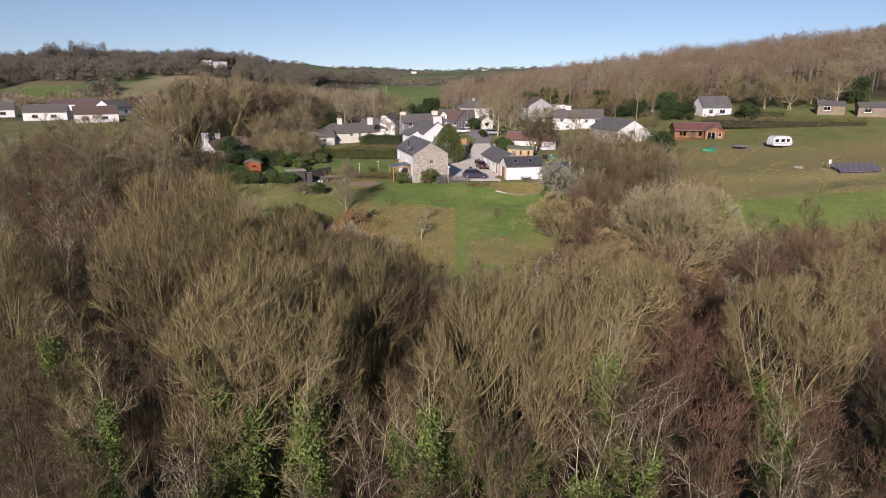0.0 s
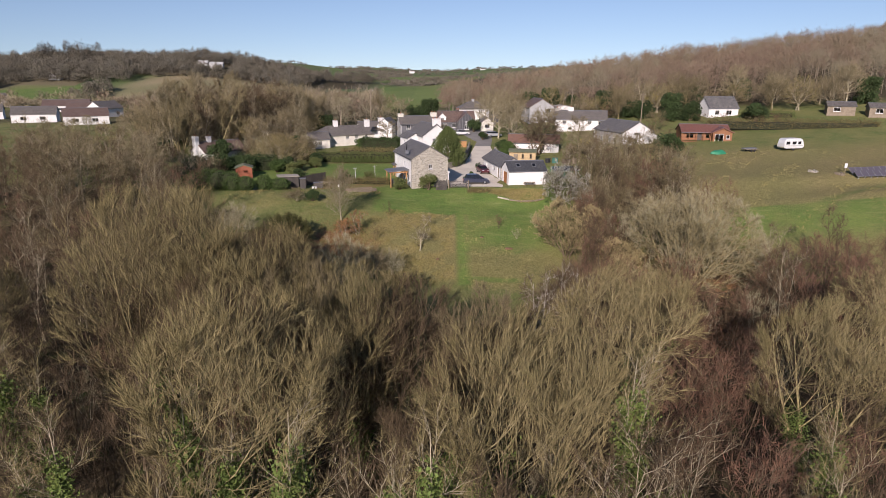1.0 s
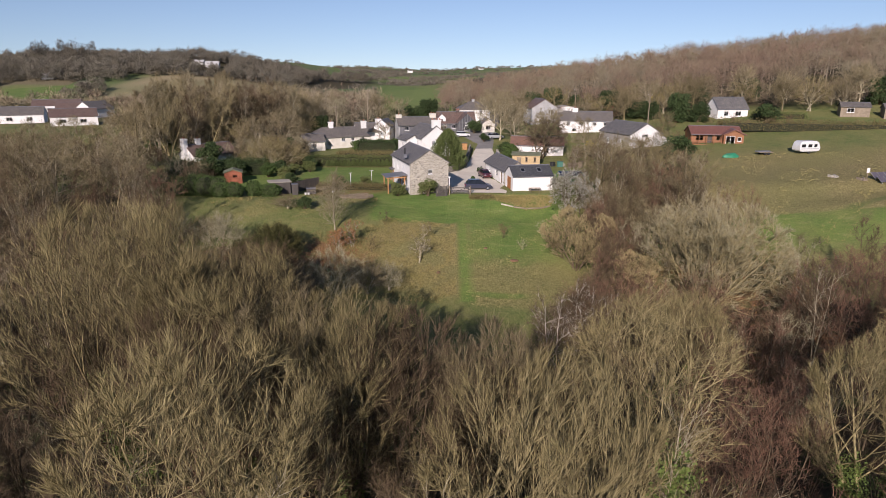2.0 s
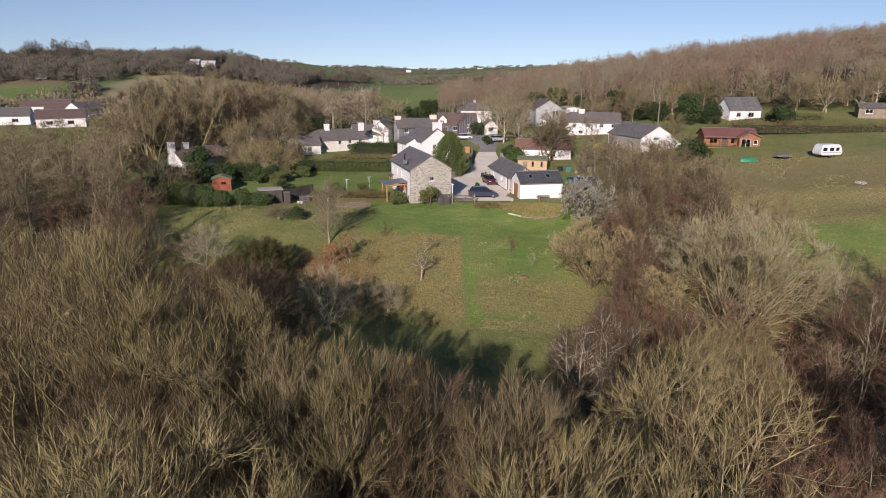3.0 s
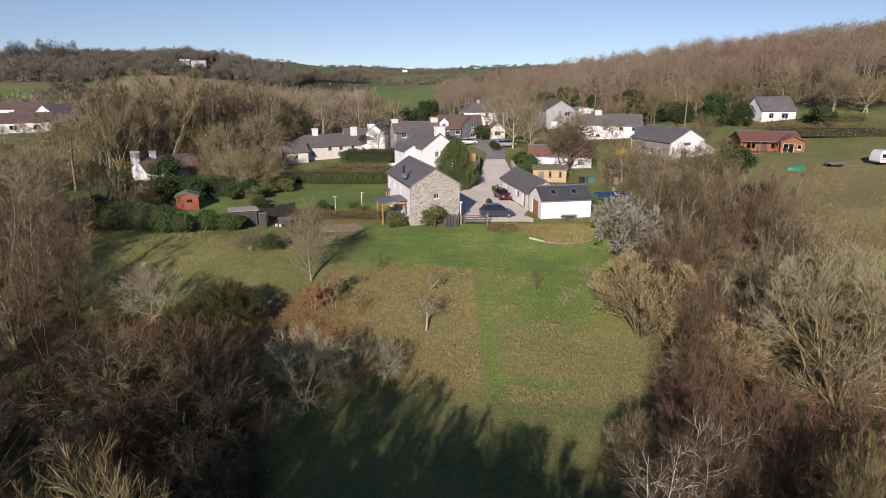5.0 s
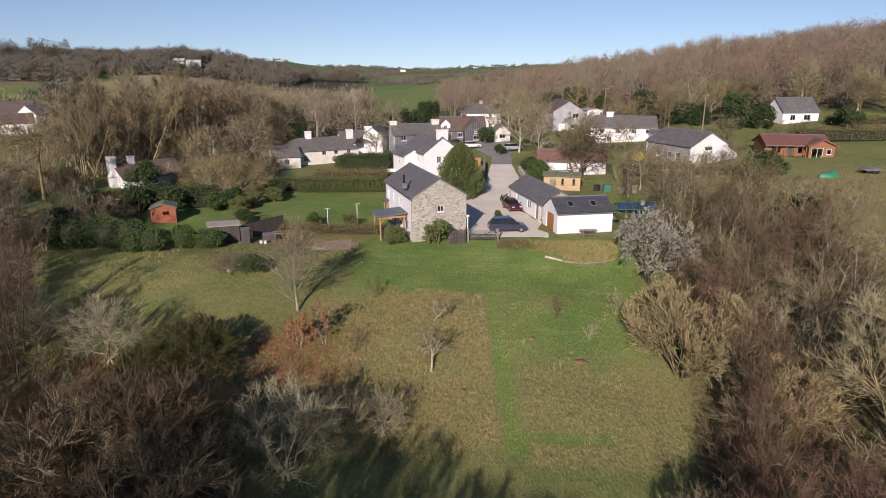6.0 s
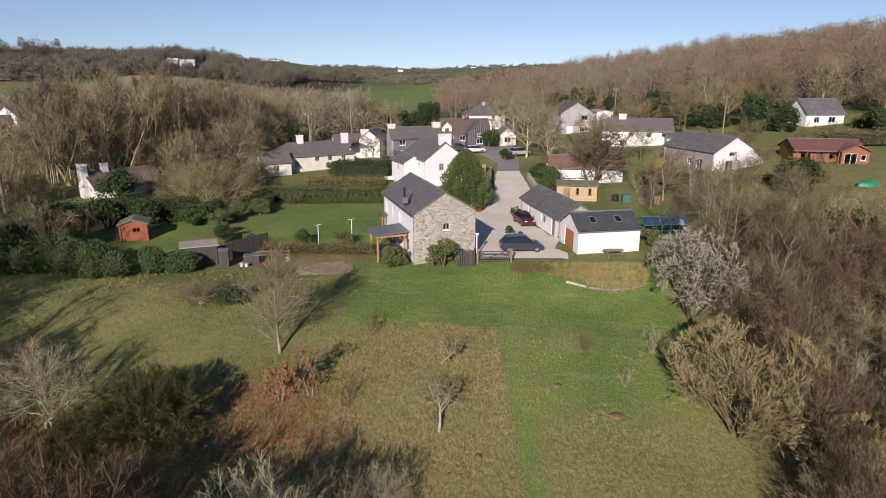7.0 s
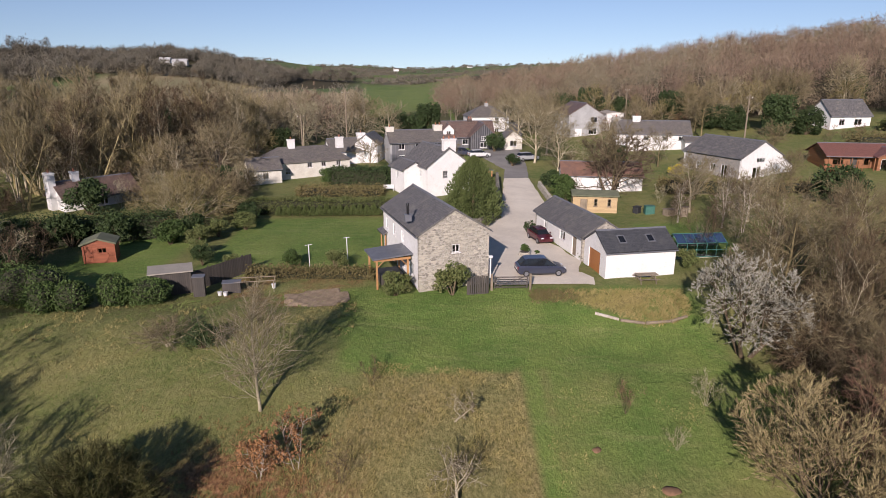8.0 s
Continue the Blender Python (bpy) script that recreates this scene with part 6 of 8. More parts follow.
def scatter(seed, x0, x1, y0, y1, gap, keep):
    """Jittered points over a rectangle where keep(x, y) holds."""
    r = np.random.default_rng(seed)
    X, Y = np.meshgrid(np.arange(x0, x1, gap), np.arange(y0, y1, gap))
    x, y = X.ravel() + r.uniform(-0.5, 0.5, X.size) * gap, Y.ravel() + r.uniform(-0.5, 0.5, X.size) * gap
    k = keep(x, y, r)
    return x[k], y[k]


def far_wood(name, label, seed, x, y, h, r, n, wide, long, material, trunk_wide=0.25, rise=0.5, stems=2):
    """Many distant bare trees in one piece: crowns of fine twigs on trunks."""
    rg = np.random.default_rng(seed)
    t = len(x)
    z = ground(x, y) - 0.3
    H, R = h * rg.uniform(0.55, 1.25, t), r * rg.uniform(0.65, 1.45, t)
    o = rg.normal(size=(t, n, 3))
    o /= np.linalg.norm(o, axis=2)[..., None]
    o[..., 2] = np.where(o[..., 2] < -0.55, -o[..., 2], o[..., 2])
    f = rg.uniform(0.35, 1.0, (t, n, 1)) ** 0.6
    lump = 1 + 0.22 * np.sin(4 * o[..., 0:1] + seed + x[:, None, None]) * np.sin(5 * o[..., 1:2] + y[:, None, None])
    half = (H * rise)[:, None]
    ctr = np.stack([x, y, z + H * (1 - rise)], 1)[:, None]
    at = ctr + o * f * lump * np.stack([np.repeat(R[:, None], n, 1), np.repeat(R[:, None], n, 1), np.repeat(half, n, 1)], -1)
    way = o * np.array([0.8, 0.8, 0.6]) + np.array([0, 0, 0.25]) + rg.normal(0, 0.42, o.shape)
    way /= np.linalg.norm(way, axis=2)[..., None]
    g = Growth()
    m = t * n
    g.slivers(at.reshape(-1, 3) - way.reshape(-1, 3) * long * 0.5, way.reshape(-1, 3), long * rg.uniform(0.6, 1.3, m), wide * rg.uniform(0.6, 1.3, m), rg)
    ob = tagged(new(name), label, "woodland", kind="stuff")
    part_mesh("crown", g.mesh("crown", material), ob)
    if trunk_wide:
        b = Growth()
        for k in range(stems):
            a = rg.uniform(0, 2 * np.pi, t)
            lean = np.stack([np.cos(a) * 0.12 * k, np.sin(a) * 0.12 * k, np.ones(t)], 1)
            lean /= np.linalg.norm(lean, axis=1)[:, None]
            b.slivers(np.stack([x, y, z], 1), lean, H * rg.uniform(0.7, 0.98, t), trunk_wide * (1 if k == 0 else 0.6), rg)
        part_mesh("trunk", b.mesh("trunk", FAR_TRUNK), ob)
    return ob


def on_hill(x, y, r):
    edge = np.interp(x, (0, 14, 22, 40, 60, 84, 100, 140, 200, 320), (236, 222, 216, 208, 207, 205, 192, 190, 200, 220))
    return (y > edge + 8 * wobble(x, y, 13)) & (wobble(x, y, 17, 4) > -0.62) & (x < 0.66 * y + 20)


hx, hy = scatter(3, 2, 300, 188, 420, 6.1, on_hill)
pick = np.sin(hx * 0.05 + 2 * np.sin(hy * 0.04)) + np.random.default_rng(9).normal(0, 0.5, len(hx))
near_h = hy < 262
for nm, lab, sel, n, mt, sd in (("hill_wood", "brown bare broadleaf wood that covers the hillside", pick < 0.15, 150, FAR_BROWN, 1), ("hill_wood", "tan bare trees scattered through the hillside wood", (pick >= 0.15) & (pick < 0.75), 150, FAR_TAN, 2), ("hill_wood", "grey-olive bare trees scattered through the hillside wood", pick >= 0.75, 150, VALLEY_GREY, 3)):
    s1 = sel & near_h
    s2 = sel & ~near_h
    far_wood(nm, lab, sd, hx[s1], hy[s1], 11.0, 3.7, 400, 0.11, 1.0, mt, 0.24, 0.46)
    far_wood(nm, lab, sd + 10, hx[s2], hy[s2], 11.5, 3.9, 220, 0.18, 1.2, mt, 0.24, 0.46)


# larger round trees and scrub where the wood meets the gardens
r9 = np.random.default_rng(90)
edge_rows = {}
for x in np.arange(14, 118, 3.6):
    e = float(np.interp(x, (0, 14, 22, 40, 60, 84, 100, 140), (236, 222, 216, 208, 207, 205, 192, 190)))
    y = e + r9.uniform(-13, 8)
    if not (70 < x < 84 and y < 196):
        edge_rows.setdefault(int(r9.integers(0, 3)), []).append((x + r9.uniform(-2, 2), y, r9.uniform(0, 6), r9.uniform(0.6, 1.05)))
for k, spots in edge_rows.items():
    grove("hill_edge_trees", "broad bare trees along the hillside wood's edge", DOME[k], spots)
ex, ey = scatter(12, 6, 120, 186, 216, 4.2, lambda x, y, r: (y > np.interp(x, (0, 14, 22, 40, 60, 84, 100, 140), (226, 212, 208, 204, 201, 199, 186, 184))))
far_wood("hill_scrub", "low bare scrub under the wood's edge", 13, ex, ey, 3.6, 2.6, 130, 0.09, 0.9, FAR_TAN, 0, 0.5)


def in_valley(x, y, r):
    a = (x < -20 + 8 * wobble(x, y, 30)) & (x > -120) & (y < 430) & (y > 196 + np.where(x < -75, -20, 0))
    b = (x <= -120) & (y > 300) & (y < 352 + 8 * wobble(x, y, 50))
    c = (x <= -128) & (y >= 548 + 10 * wobble(x, y, 60, 1)) & (y < 690) & ~((x > -244) & (x < -192) & (y > 575) & (y < 636)) | (x < -238 - 0.2 * (y - 430)) & (y > 430) & (y < 600) & (wobble(x, y, 40, 3) > -0.75) & ~((x > -342) & (x < -252) & (y < 510))
    a = a & (x < -0.105 * (y - 30) - 3)
    d = (x > -130) & (x < -70) & (y > 660) & (y < 730) & (wobble(x, y, 45, 1) > -0.1)
    e = (x <= -118) & (y >= 225) & (y < 330) & (wobble(x, y, 14, 2) > 0.25)
    inside = (np.abs(x) < 0.80 * y + 15) & ~((x < -0.47 * y) & (y < 330))
    return (a | b | c | d | e) & inside


vx, vy = scatter(4, -420, 14, 180, 690, 8.2, in_valley)
vp = np.random.default_rng(10).uniform(size=len(vx))
for nm, lab, mt, lo, hi, sd in (("valley_wood", "grey-brown bare trees of the valley woods", VALLEY_GREY, 0, 0.4, 5), ("valley_wood", "tan bare trees of the valley woods", VALLEY_TAN, 0.4, 0.75, 6), ("valley_wood", "brown bare trees of the valley woods", FAR_BROWN, 0.75, 1, 7)):
    sel = (vp >= lo) & (vp < hi)
    s1, s2, s3 = sel & (vy < 300), sel & (vy >= 300) & (vy < 420), sel & (vy >= 420)
    far_wood(nm, lab, sd + 40, vx[s3], vy[s3], 11.0, 5.6, 480, 0.48, 1.3, (FAR_GREY, FAR_DUSK, FAR_GREY)[sd - 5], 0, 0.6)
    far_wood(nm, lab, sd, vx[s1], vy[s1], 10.0, 4.9, 300, 0.19, 1.35, mt, 0.2, 0.58, 1)
    far_wood(nm, lab, sd + 20, vx[s2], vy[s2], 9.0, 5.6, 190, 0.36, 2.0, mt, 0, 0.58)

rx = np.random.default_rng(40)
far_wood("ridge_trees", "tall dark round trees on the left ridge", 41, rx.uniform(-372, -318, 16), rx.uniform(585, 640, 16), 19.0, 8.0, 300, 0.5, 2.6, FAR_GREY, 0, 0.55)
far_wood("ridge_trees", "round trees beside the hill farm", 42, rx.uniform(-285, -190, 22), rx.uniform(668, 700, 22), 13.0, 7.0, 220, 0.5, 2.6, FAR_GREY, 0, 0.55)
# field hedges and the trees on the skyline
r8 = np.random.default_rng(8)
lines = []
for x0, y0, x1, y1, k in ((-40, 600, 70, 640, 14), (-260, 700, 60, 760, 34), (-420, 900, 240, 960, 50), (-90, 760, -60, 1200, 40), (120, 800, 200, 1500, 50), (-600, 1250, 500, 1320, 120), (-300, 1330, -340, 1900, 40),
                          (-900, 1650, 900, 1700, 150), (-60, 620, 40, 900, 40), (-500, 1000, -700, 1500, 50)):
    f = r8.uniform(0, 1, k)
    lines.append(np.stack([x0 + (x1 - x0) * f + r8.normal(0, 3, k), y0 + (y1 - y0) * f + r8.normal(0, 4, k)], 1))
hl = np.concatenate(lines)
far_wood("field_hedge", "dark bare hedgerows between distant fields", 31, hl[:, 0], hl[:, 1], 5.0, 6.5, 60, 0.8, 2.6, FAR_GREY, 0, 0.5)
sx = r8.uniform(-1300, 900, 330)
far_wood("skyline_trees", "small distant trees along the skyline", 32, sx, 1950 + r8.uniform(-60, 260, 330), 8.0, 7.0, 40, 1.6, 3.2, FAR_GREY, 0, 0.5)
for k in range(3):
    fx, fy = r8.uniform(-620, 240), r8.uniform(1500, 1880)
    house("far_farmhouse", "tiny pale farmhouse near the skyline", fx, fy, r8.uniform(-100, -60), 8, 11, 4, 3, RENDER, GREYTILE, base=gz(fx, fy), group="far farmhouses", category="house", gutter=False, ridge=False)

# ---- hedges, bushes and evergreens ----
def hedge(name, label, x0, y0, x1, y1, wide, high, leaf, leaves, size=0.13, category="hedge", group="", seed=1, ragged=0.12):
    """A clipped hedge: a near-black core that stands in for its inner shade, and a skin of leaves."""
    rg = np.random.default_rng(seed)
    d = Vector((x1 - x0, y1 - y0))
    L = d.length
    ang = math.degrees(math.atan2(d.y, d.x))
    cx, cy = (x0 + x1) / 2, (y0 + y1) / 2
    ob = thing(name, cx, cy, gz(cx, cy), ang, label, category, group)
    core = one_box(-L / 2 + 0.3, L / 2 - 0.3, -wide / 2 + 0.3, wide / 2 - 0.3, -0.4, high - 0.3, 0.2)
    part("inside", core, HEDGESHADE, ob)
    f = rg.uniform(0, 1, leaves)
    u, v, w = rg.uniform(-0.5, 0.5, (3, leaves))
    side = rg.uniform(0, 1, leaves)
    x, y, z = u * L, v * wide, (w + 0.5) * high
    top = side < 0.38
    front = (side >= 0.38) & (side < 0.86)
    z = np.where(top, high, z)
    y = np.where(front, np.sign(v) * wide / 2, y)
    x = np.where(~top & ~front, np.sign(u) * L / 2, x)
    lump = 0.95 + 0.07 * np.sin(2.2 * x + seed) * np.sin(2.9 * z + 1.3 * y)
    at = np.stack([x, y * lump, z * (0.94 + 0.06 * np.sin(1.7 * x + seed))], 1) + rg.normal(0, ragged, (leaves, 3))
    at[:, 2] = np.maximum(at[:, 2], 0.0)
    g = Growth()
    g.leaves(at, size, rg, 0.5)
    part_mesh("leaves", g.mesh("leaves", leaf), ob)
    return ob


def laurel(label, x0, y0, x1, y1, wide, high, leaves, seed):
    """A row of rounded laurel lumps grown together: near-black cores that stand in for inner shade, and a skin of
    leaves.
    """
    rg = np.random.default_rng(seed)
    cx, cy = (x0 + x1) / 2, (y0 + y1) / 2
    ob = thing("laurel_hedge", cx, cy, gz(cx, cy), 0, label, "hedge", "laurels below the hut")
    n = max(2, int(math.hypot(x1 - x0, y1 - y0) / 1.5) + 1)
    core, g = bmesh.new(), Growth()
    for k in range(n):
        f = k / (n - 1)
        px, py = x0 + (x1 - x0) * f + rg.uniform(-0.3, 0.3), y0 + (y1 - y0) * f + rg.uniform(-0.4, 0.4)
        hh, rr = high * rg.uniform(0.82, 1.08), wide / 2 * rg.uniform(0.85, 1.15)
        c = np.array([px - cx, py - cy, gz(px, py) - gz(cx, cy) + hh * 0.46])
        half = np.array([rr * 1.05, rr, hh * 0.54])
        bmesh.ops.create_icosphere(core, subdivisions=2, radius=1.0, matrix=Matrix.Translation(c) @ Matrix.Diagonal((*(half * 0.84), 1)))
        m = leaves // n
        o = rg.normal(size=(m, 3))
        o /= np.linalg.norm(o, axis=1)[:, None]
        lump = 1 + 0.10 * np.sin(5 * o[:, 0] + k) * np.sin(6 * o[:, 1] + 2 * k) + 0.07 * np.sin(11 * o[:, 2] + 7 * o[:, 0])
        at = c + o * half * (lump * rg.uniform(0.84, 1.03, m))[:, None]
        at = at[at[:, 2] > c[2] - hh * 0.48]
        g.leaves(at, 0.095, rg, 0.5)
    part("inside", core, HEDGESHADE, ob)
    part_mesh("leaves", g.mesh("leaves", LEAF_LAUREL), ob)
    return ob


laurel("tall rounded dark green laurel below the hut", -44.0, 108.2, -36.6, 108.6, 3.6, 3.2, 14000, 2)
laurel("low rounded block of clipped laurel", -34.8, 106.3, -33.0, 106.5, 2.6, 2.3, 5500, 3)
laurel("rounded dark laurel beside the boarded shed", -30.8, 108.0, -28.2, 108.6, 2.9, 2.4, 7500, 4)
hedge("hedge", "tall dark evergreen hedge behind the red hut", -50, 124, -34.5, 129.5, 3.0, 2.5, LEAF_DARK, 15000, 0.12, seed=5, ragged=0.45)
hedge("hedge", "long brown clipped hedge behind the lawn", -31.5, 139.6, -9.6, 139.0, 1.8, 2.0, LEAF_HEDGE, 12000, 0.11, seed=6)
hedge("hedge", "dark green clipped hedge in front of the cottage", -20.6, 157.4, -11.4, 156.8, 2.4, 2.6, LEAF_DARK, 4500, 0.15, seed=7, ragged=0.2)
hedge("hedge", "brown bramble hedge along the cottage garden", -24, 150.5, -12, 150.0, 4.0, 0.9, LEAF_SCRUB, 4200, 0.15, seed=8, ragged=0.3)
hedge("hedge", "brown field hedge below the chalets", 66, 164, 104, 158.5, 3.0, 1.7, LEAF_SCRUB, 7000, 0.17, seed=9, ragged=0.5)
hedge("hedge", "green hedge beside the far white house", 80, 177.5, 92, 174.0, 2.0, 1.5, LEAF_HEDGE, 2500, 0.18, seed=10, ragged=0.25)
hedge("hedge", "brown scrubby border along the garden fence", -21.5, 114.8, -10.4, 114.4, 1.3, 0.8, LEAF_SCRUB, 6000, 0.10, seed=12, ragged=0.25)
hedge("hedge", "brown hedge at the paddock's edge", 28, 147.0, 52, 143.5, 3.2, 1.4, LEAF_SCRUB, 6000, 0.16, seed=11, ragged=0.4)
row_conifer = conifer(201, 1.25, 0.42, 500, 0.22, LEAF_CYPRESS, BARK_DARK)
for k in range(17):
    plant(row_conifer, "dwarf_conifer", -24.2 + k * 0.86, 137.6, 40 * k, 0.9 + 0.2 * ((k * 7) % 5) / 5, "small clipped golden-green conifer at the lawn's end", "conifer", group="row of dwarf conifers")
plant(conifer(202, 7.6, 3.1, 17000, 0.3, LEAF_CYPRESS, BARK_DARK, 0.62), "cypress_tree", 0.2, 134.6, 0, 1.0, "broad rounded golden-green cypress beside the courtyard")
BUSH = [leafy_bush(210, 1.5, 1.5, 2.2, 3000, 0.10, LEAF_DARK, BARK_DARK), leafy_bush(211, 1.5, 1.5, 2.0, 3000, 0.10, LEAF_LAUREL, BARK_DARK), leafy_bush(212, 1.6, 1.4, 2.0, 3000, 0.10, LEAF_HEDGE, BARK_DARK)]
BROOM = dome_tree(218, 3.9, 2.9, 170, 50, 130, BARK_DARK, LEAF_OLIVE, 0.42, 0.026, 0.06, 0.08, 0.06, 0.012, stems=4)
HOLLY = [leafy_bush(213, 4.6, 4.3, 8.5, 6500, 0.26, LEAF_DARK, BARK_DARK, 46, stem=0.08, clump=0.72), leafy_bush(214, 4.8, 4.5, 7.6, 6000, 0.25, LEAF_DARK, BARK_DARK, 42, stem=0.08, clump=0.72)]
GORSE = leafy_bush(215, 2.4, 2.2, 2.8, 1800, 0.28, LEAF_YELLOW, BARK_DARK, 12)
for x, y, s, k, lab in ((-8.0, 110.5, 1.0, 2, "rounded olive bush at the house corner"), (-3.1, 110.6, 1.25, 2, "tall olive-brown bush against the stone gable"), (-20.9, 100.2, 0.85, 0, "dark sprawling evergreen shrub in the rough grass"),
                        (-18.4, 117.8, 0.85, 1, "round green shrub in the flower border"),
                        (-14.2, 117.3, 0.85, 2, "round olive shrub in the flower border"), (-33.0, 125.5, 1.3, 1, "round green camellia at the lawn's edge"), (-29.8, 124.8, 1.0, 2, "round olive shrub at the lawn's edge"),
                        (13.4, 143.2, 1.3, 1, "green shrub beside the gravel lane"), (12.6, 136.2, 0.7, 2, "brown-green shrub beside the gravel lane"), (14.0, 147.6, 1.5, 1, "green bush beside the gravel lane"), (13.2, 152.5, 1.2, 0, "dark bush beside the lane"),
                        (80.5, 171.0, 2.2, 0, "dark round bush in the sloping paddock"), (9.4, 168.5, 1.0, 0, "dark clipped bush beside the lane"), (7.6, 182.6, 1.6, 0, "clipped dark bush in front of the gabled house"),
                        (46.5, 136.0, 2.4, 0, "dark evergreen bush on the paddock bank"), (38.0, 112.0, 2.2, 0, "dark evergreen in the field hedge"), (-21.0, 158.5, 1.2, 1, "green bush beside the cottage door"), (-35.0, 152.0, 1.8, 0, "dark evergreen bush by the cottage"),
                        (19.6, 117.0, 0.9, 2, "olive shrub beside the garage"), (6.0, 121.5, 0.2, 1, "tiny green plant in a stone trough"), (10.2, 119.8, 0.35, 2, "small shrub against the outbuilding wall"), (-29.0, 112.5, 0.5, 1, "low plant beside the shed"), (-43.0, 124.5, 1.7, 0, "dark rounded evergreen behind the hut"), (-39.0, 126.0, 1.5, 0, "dark rounded evergreen behind the hut"), (-47.5, 122.5, 1.6, 0, "dark rounded evergreen behind the hut"), (-48.5, 139.0, 2.1, 0, "dark evergreen bush against the white cottage"), (-28.4, 121.0, 0.8, 2, "brown-olive shrub between the lawns"), (-28.8, 128.5, 0.9, 2, "brown-olive shrub between the lawns"), (-44, 117.5, 1.4, 0, "dark evergreen bush beside the laurel"), (-42.5, 115.0, 1.3, 0, "dark evergreen bush beside the laurel"), (-46.5, 113.5, 1.5, 0, "dark evergreen bush beside the laurel"), (-27.2, 118.4, 0.9, 0, "dark evergreen shrub between the lawns"), (-26.6, 131.5, 1.0, 2, "brown-olive shrub between the lawns"), (-27.4, 135.0, 1.1, 0, "dark evergreen shrub at the lawn's corner"), (-31.6, 128.6, 1.2, 0, "dark evergreen shrub under the tan bush"), (-24.0, 117.2, 0.7, 2, "brown-olive shrub beside the board fence")):
    plant(BUSH[k], "bush", x, y, x * 40, s, lab, "bush")
for x, y, s, k in ((62, 181, 0.9, 0), (66.5, 178.5, 0.75, 1), (57, 188, 0.7, 1), (-10, 203, 0.9, 1), (-5.5, 206, 0.95, 0), (-14, 207, 0.8, 1), (34, 214, 1.0, 0), (28, 217, 0.9, 0), (41, 212, 0.8, 1), (48, 199, 0.9, 0),
                   (54, 192, 0.7, 1), (-59, 186, 1.1, 0), (-75, 190, 1.2, 0), (-70, 165, 1.0, 0), (-34, 182, 0.7, 0), (92, 205, 0.8, 0), (118, 185, 0.9, 0), (77, 206, 0.9, 1), (26, 163, 0.5, 0)):
    plant(HOLLY[k], "holly_tree", x, y, x * 50, s, "dense dark evergreen tree among bare ones", "tree", group="evergreens among the bare trees")
for x, y, s in ((-21.4, 86.0, 1.12), (-24.6, 84.6, 0.8)):
    plant(BROOM, "broom_bush", x, y, 40 * x, s, "dark olive broom bush at the field's edge", "bush", group="broom bushes")
for x, y, s in ((-67, 205, 1.3), (-58, 212, 1.2), (66, 212, 1.2), (-43.5, 168, 0.7), (33.5, 156, 0.6)):
    plant(GORSE, "gorse_bush", x, y, x * 30, s, "gorse bush full of yellow flower", "bush", group="flowering gorse")
for x, y, s, k in ((29, 130, 0.62, 1), (30.5, 128, 0.6, 0), (25, 133, 0.45, 1)):
    plant(BIRCH[0], "birch_tree", x, y, 60 * x, s, "slim pale-stemmed bare birch behind the paddock", "tree", group="birches behind the paddock")

# thickets that fill the hedge banks and the wood's dark edge
rng = np.random.default_rng(77)
for x0, x1, y0, y1, n, s0, kinds, lab in ((-33, -15, 64, 80, 8, 0.8, (0, 0, 2), "dark brown bare thicket below the field"), (20, 40, 86, 122, 26, 1.0, (0, 1, 0), "bare brown thicket in the field hedge"), (-60, -38, 92, 118, 26, 1.0, (0, 0, 1), "bare brown thicket at the garden's edge"),
                                          (24, 50, 124, 146, 24, 0.6, (0, 1), "low bare scrub below the barn"), (-60, -30, 140, 152, 12, 0.85, (0, 1), "bare shrubs behind the cottage garden"), 
                                          (-46, -30, 152, 176, 12, 0.9, (0, 1), "bare shrubs behind the cottage garden"), (40, 66, 64, 76, 18, 0.85, (0, 2), "bare brown thicket below the slope"), (44, 60, 158, 172, 12, 0.5, (0, 2), "bare shrubs behind the barn"), (14, 32, 158, 172, 16, 0.5, (0, 1), "bare shrubs between the cottages"), (30, 56, 184, 198, 14, 0.7, (0, 2), "bare shrubs behind the houses"), (-12, 2, 160, 170, 10, 0.4, (0, 1), "bare shrubs between the cottages"), (66, 92, 160, 176, 12, 0.5, (0, 2), "bare scrub in the paddock hedge")):
    groups = {}
    for _ in range(n):
        x, y = rng.uniform(x0, x1), rng.uniform(y0, y1)
        groups.setdefault(kinds[rng.integers(len(kinds))], []).append((x, y, rng.uniform(0, 6.283), s0 * rng.uniform(0.7, 1.15)))
    for kind, spots in groups.items():
        grove("thicket", lab, THICKET[kind], spots, "thicket")
# ---- cars ----
def paint(name, c, rough=0.3):
    m, n, l, b = nodes_of(name)
    v = coords(n, l)
    l.new(blend(n, l, spread(n, l, noise_tex(n, l, v, 6), 0.4, 0.7), c, [k * 0.8 + 0.01 for k in c]), b.inputs["Base Color"])
    b.inputs["Roughness"].default_value, b.inputs["Metallic"].default_value = rough, 0.25
    b.inputs["Coat Weight"].default_value = 0.6
    return m


BLUEPAINT, MAROON, SILVERPAINT, WHITEPAINT = paint("dark blue car paint", (0.05, 0.056, 0.085)), paint("maroon car paint", (0.09, 0.012, 0.018)), paint("silver car paint", (0.42, 0.43, 0.44)), paint("white gloss paint", (0.78, 0.78, 0.76), 0.4)
TYRE = surface("tyre rubber", (0.02, 0.02, 0.02), (0.03, 0.03, 0.03), 8, 40, 0.9, 0.003)
RIM = surface("alloy rim", (0.5, 0.5, 0.52), (0.4, 0.4, 0.42), 8, 30, 0.35, 0.0, 0.8)
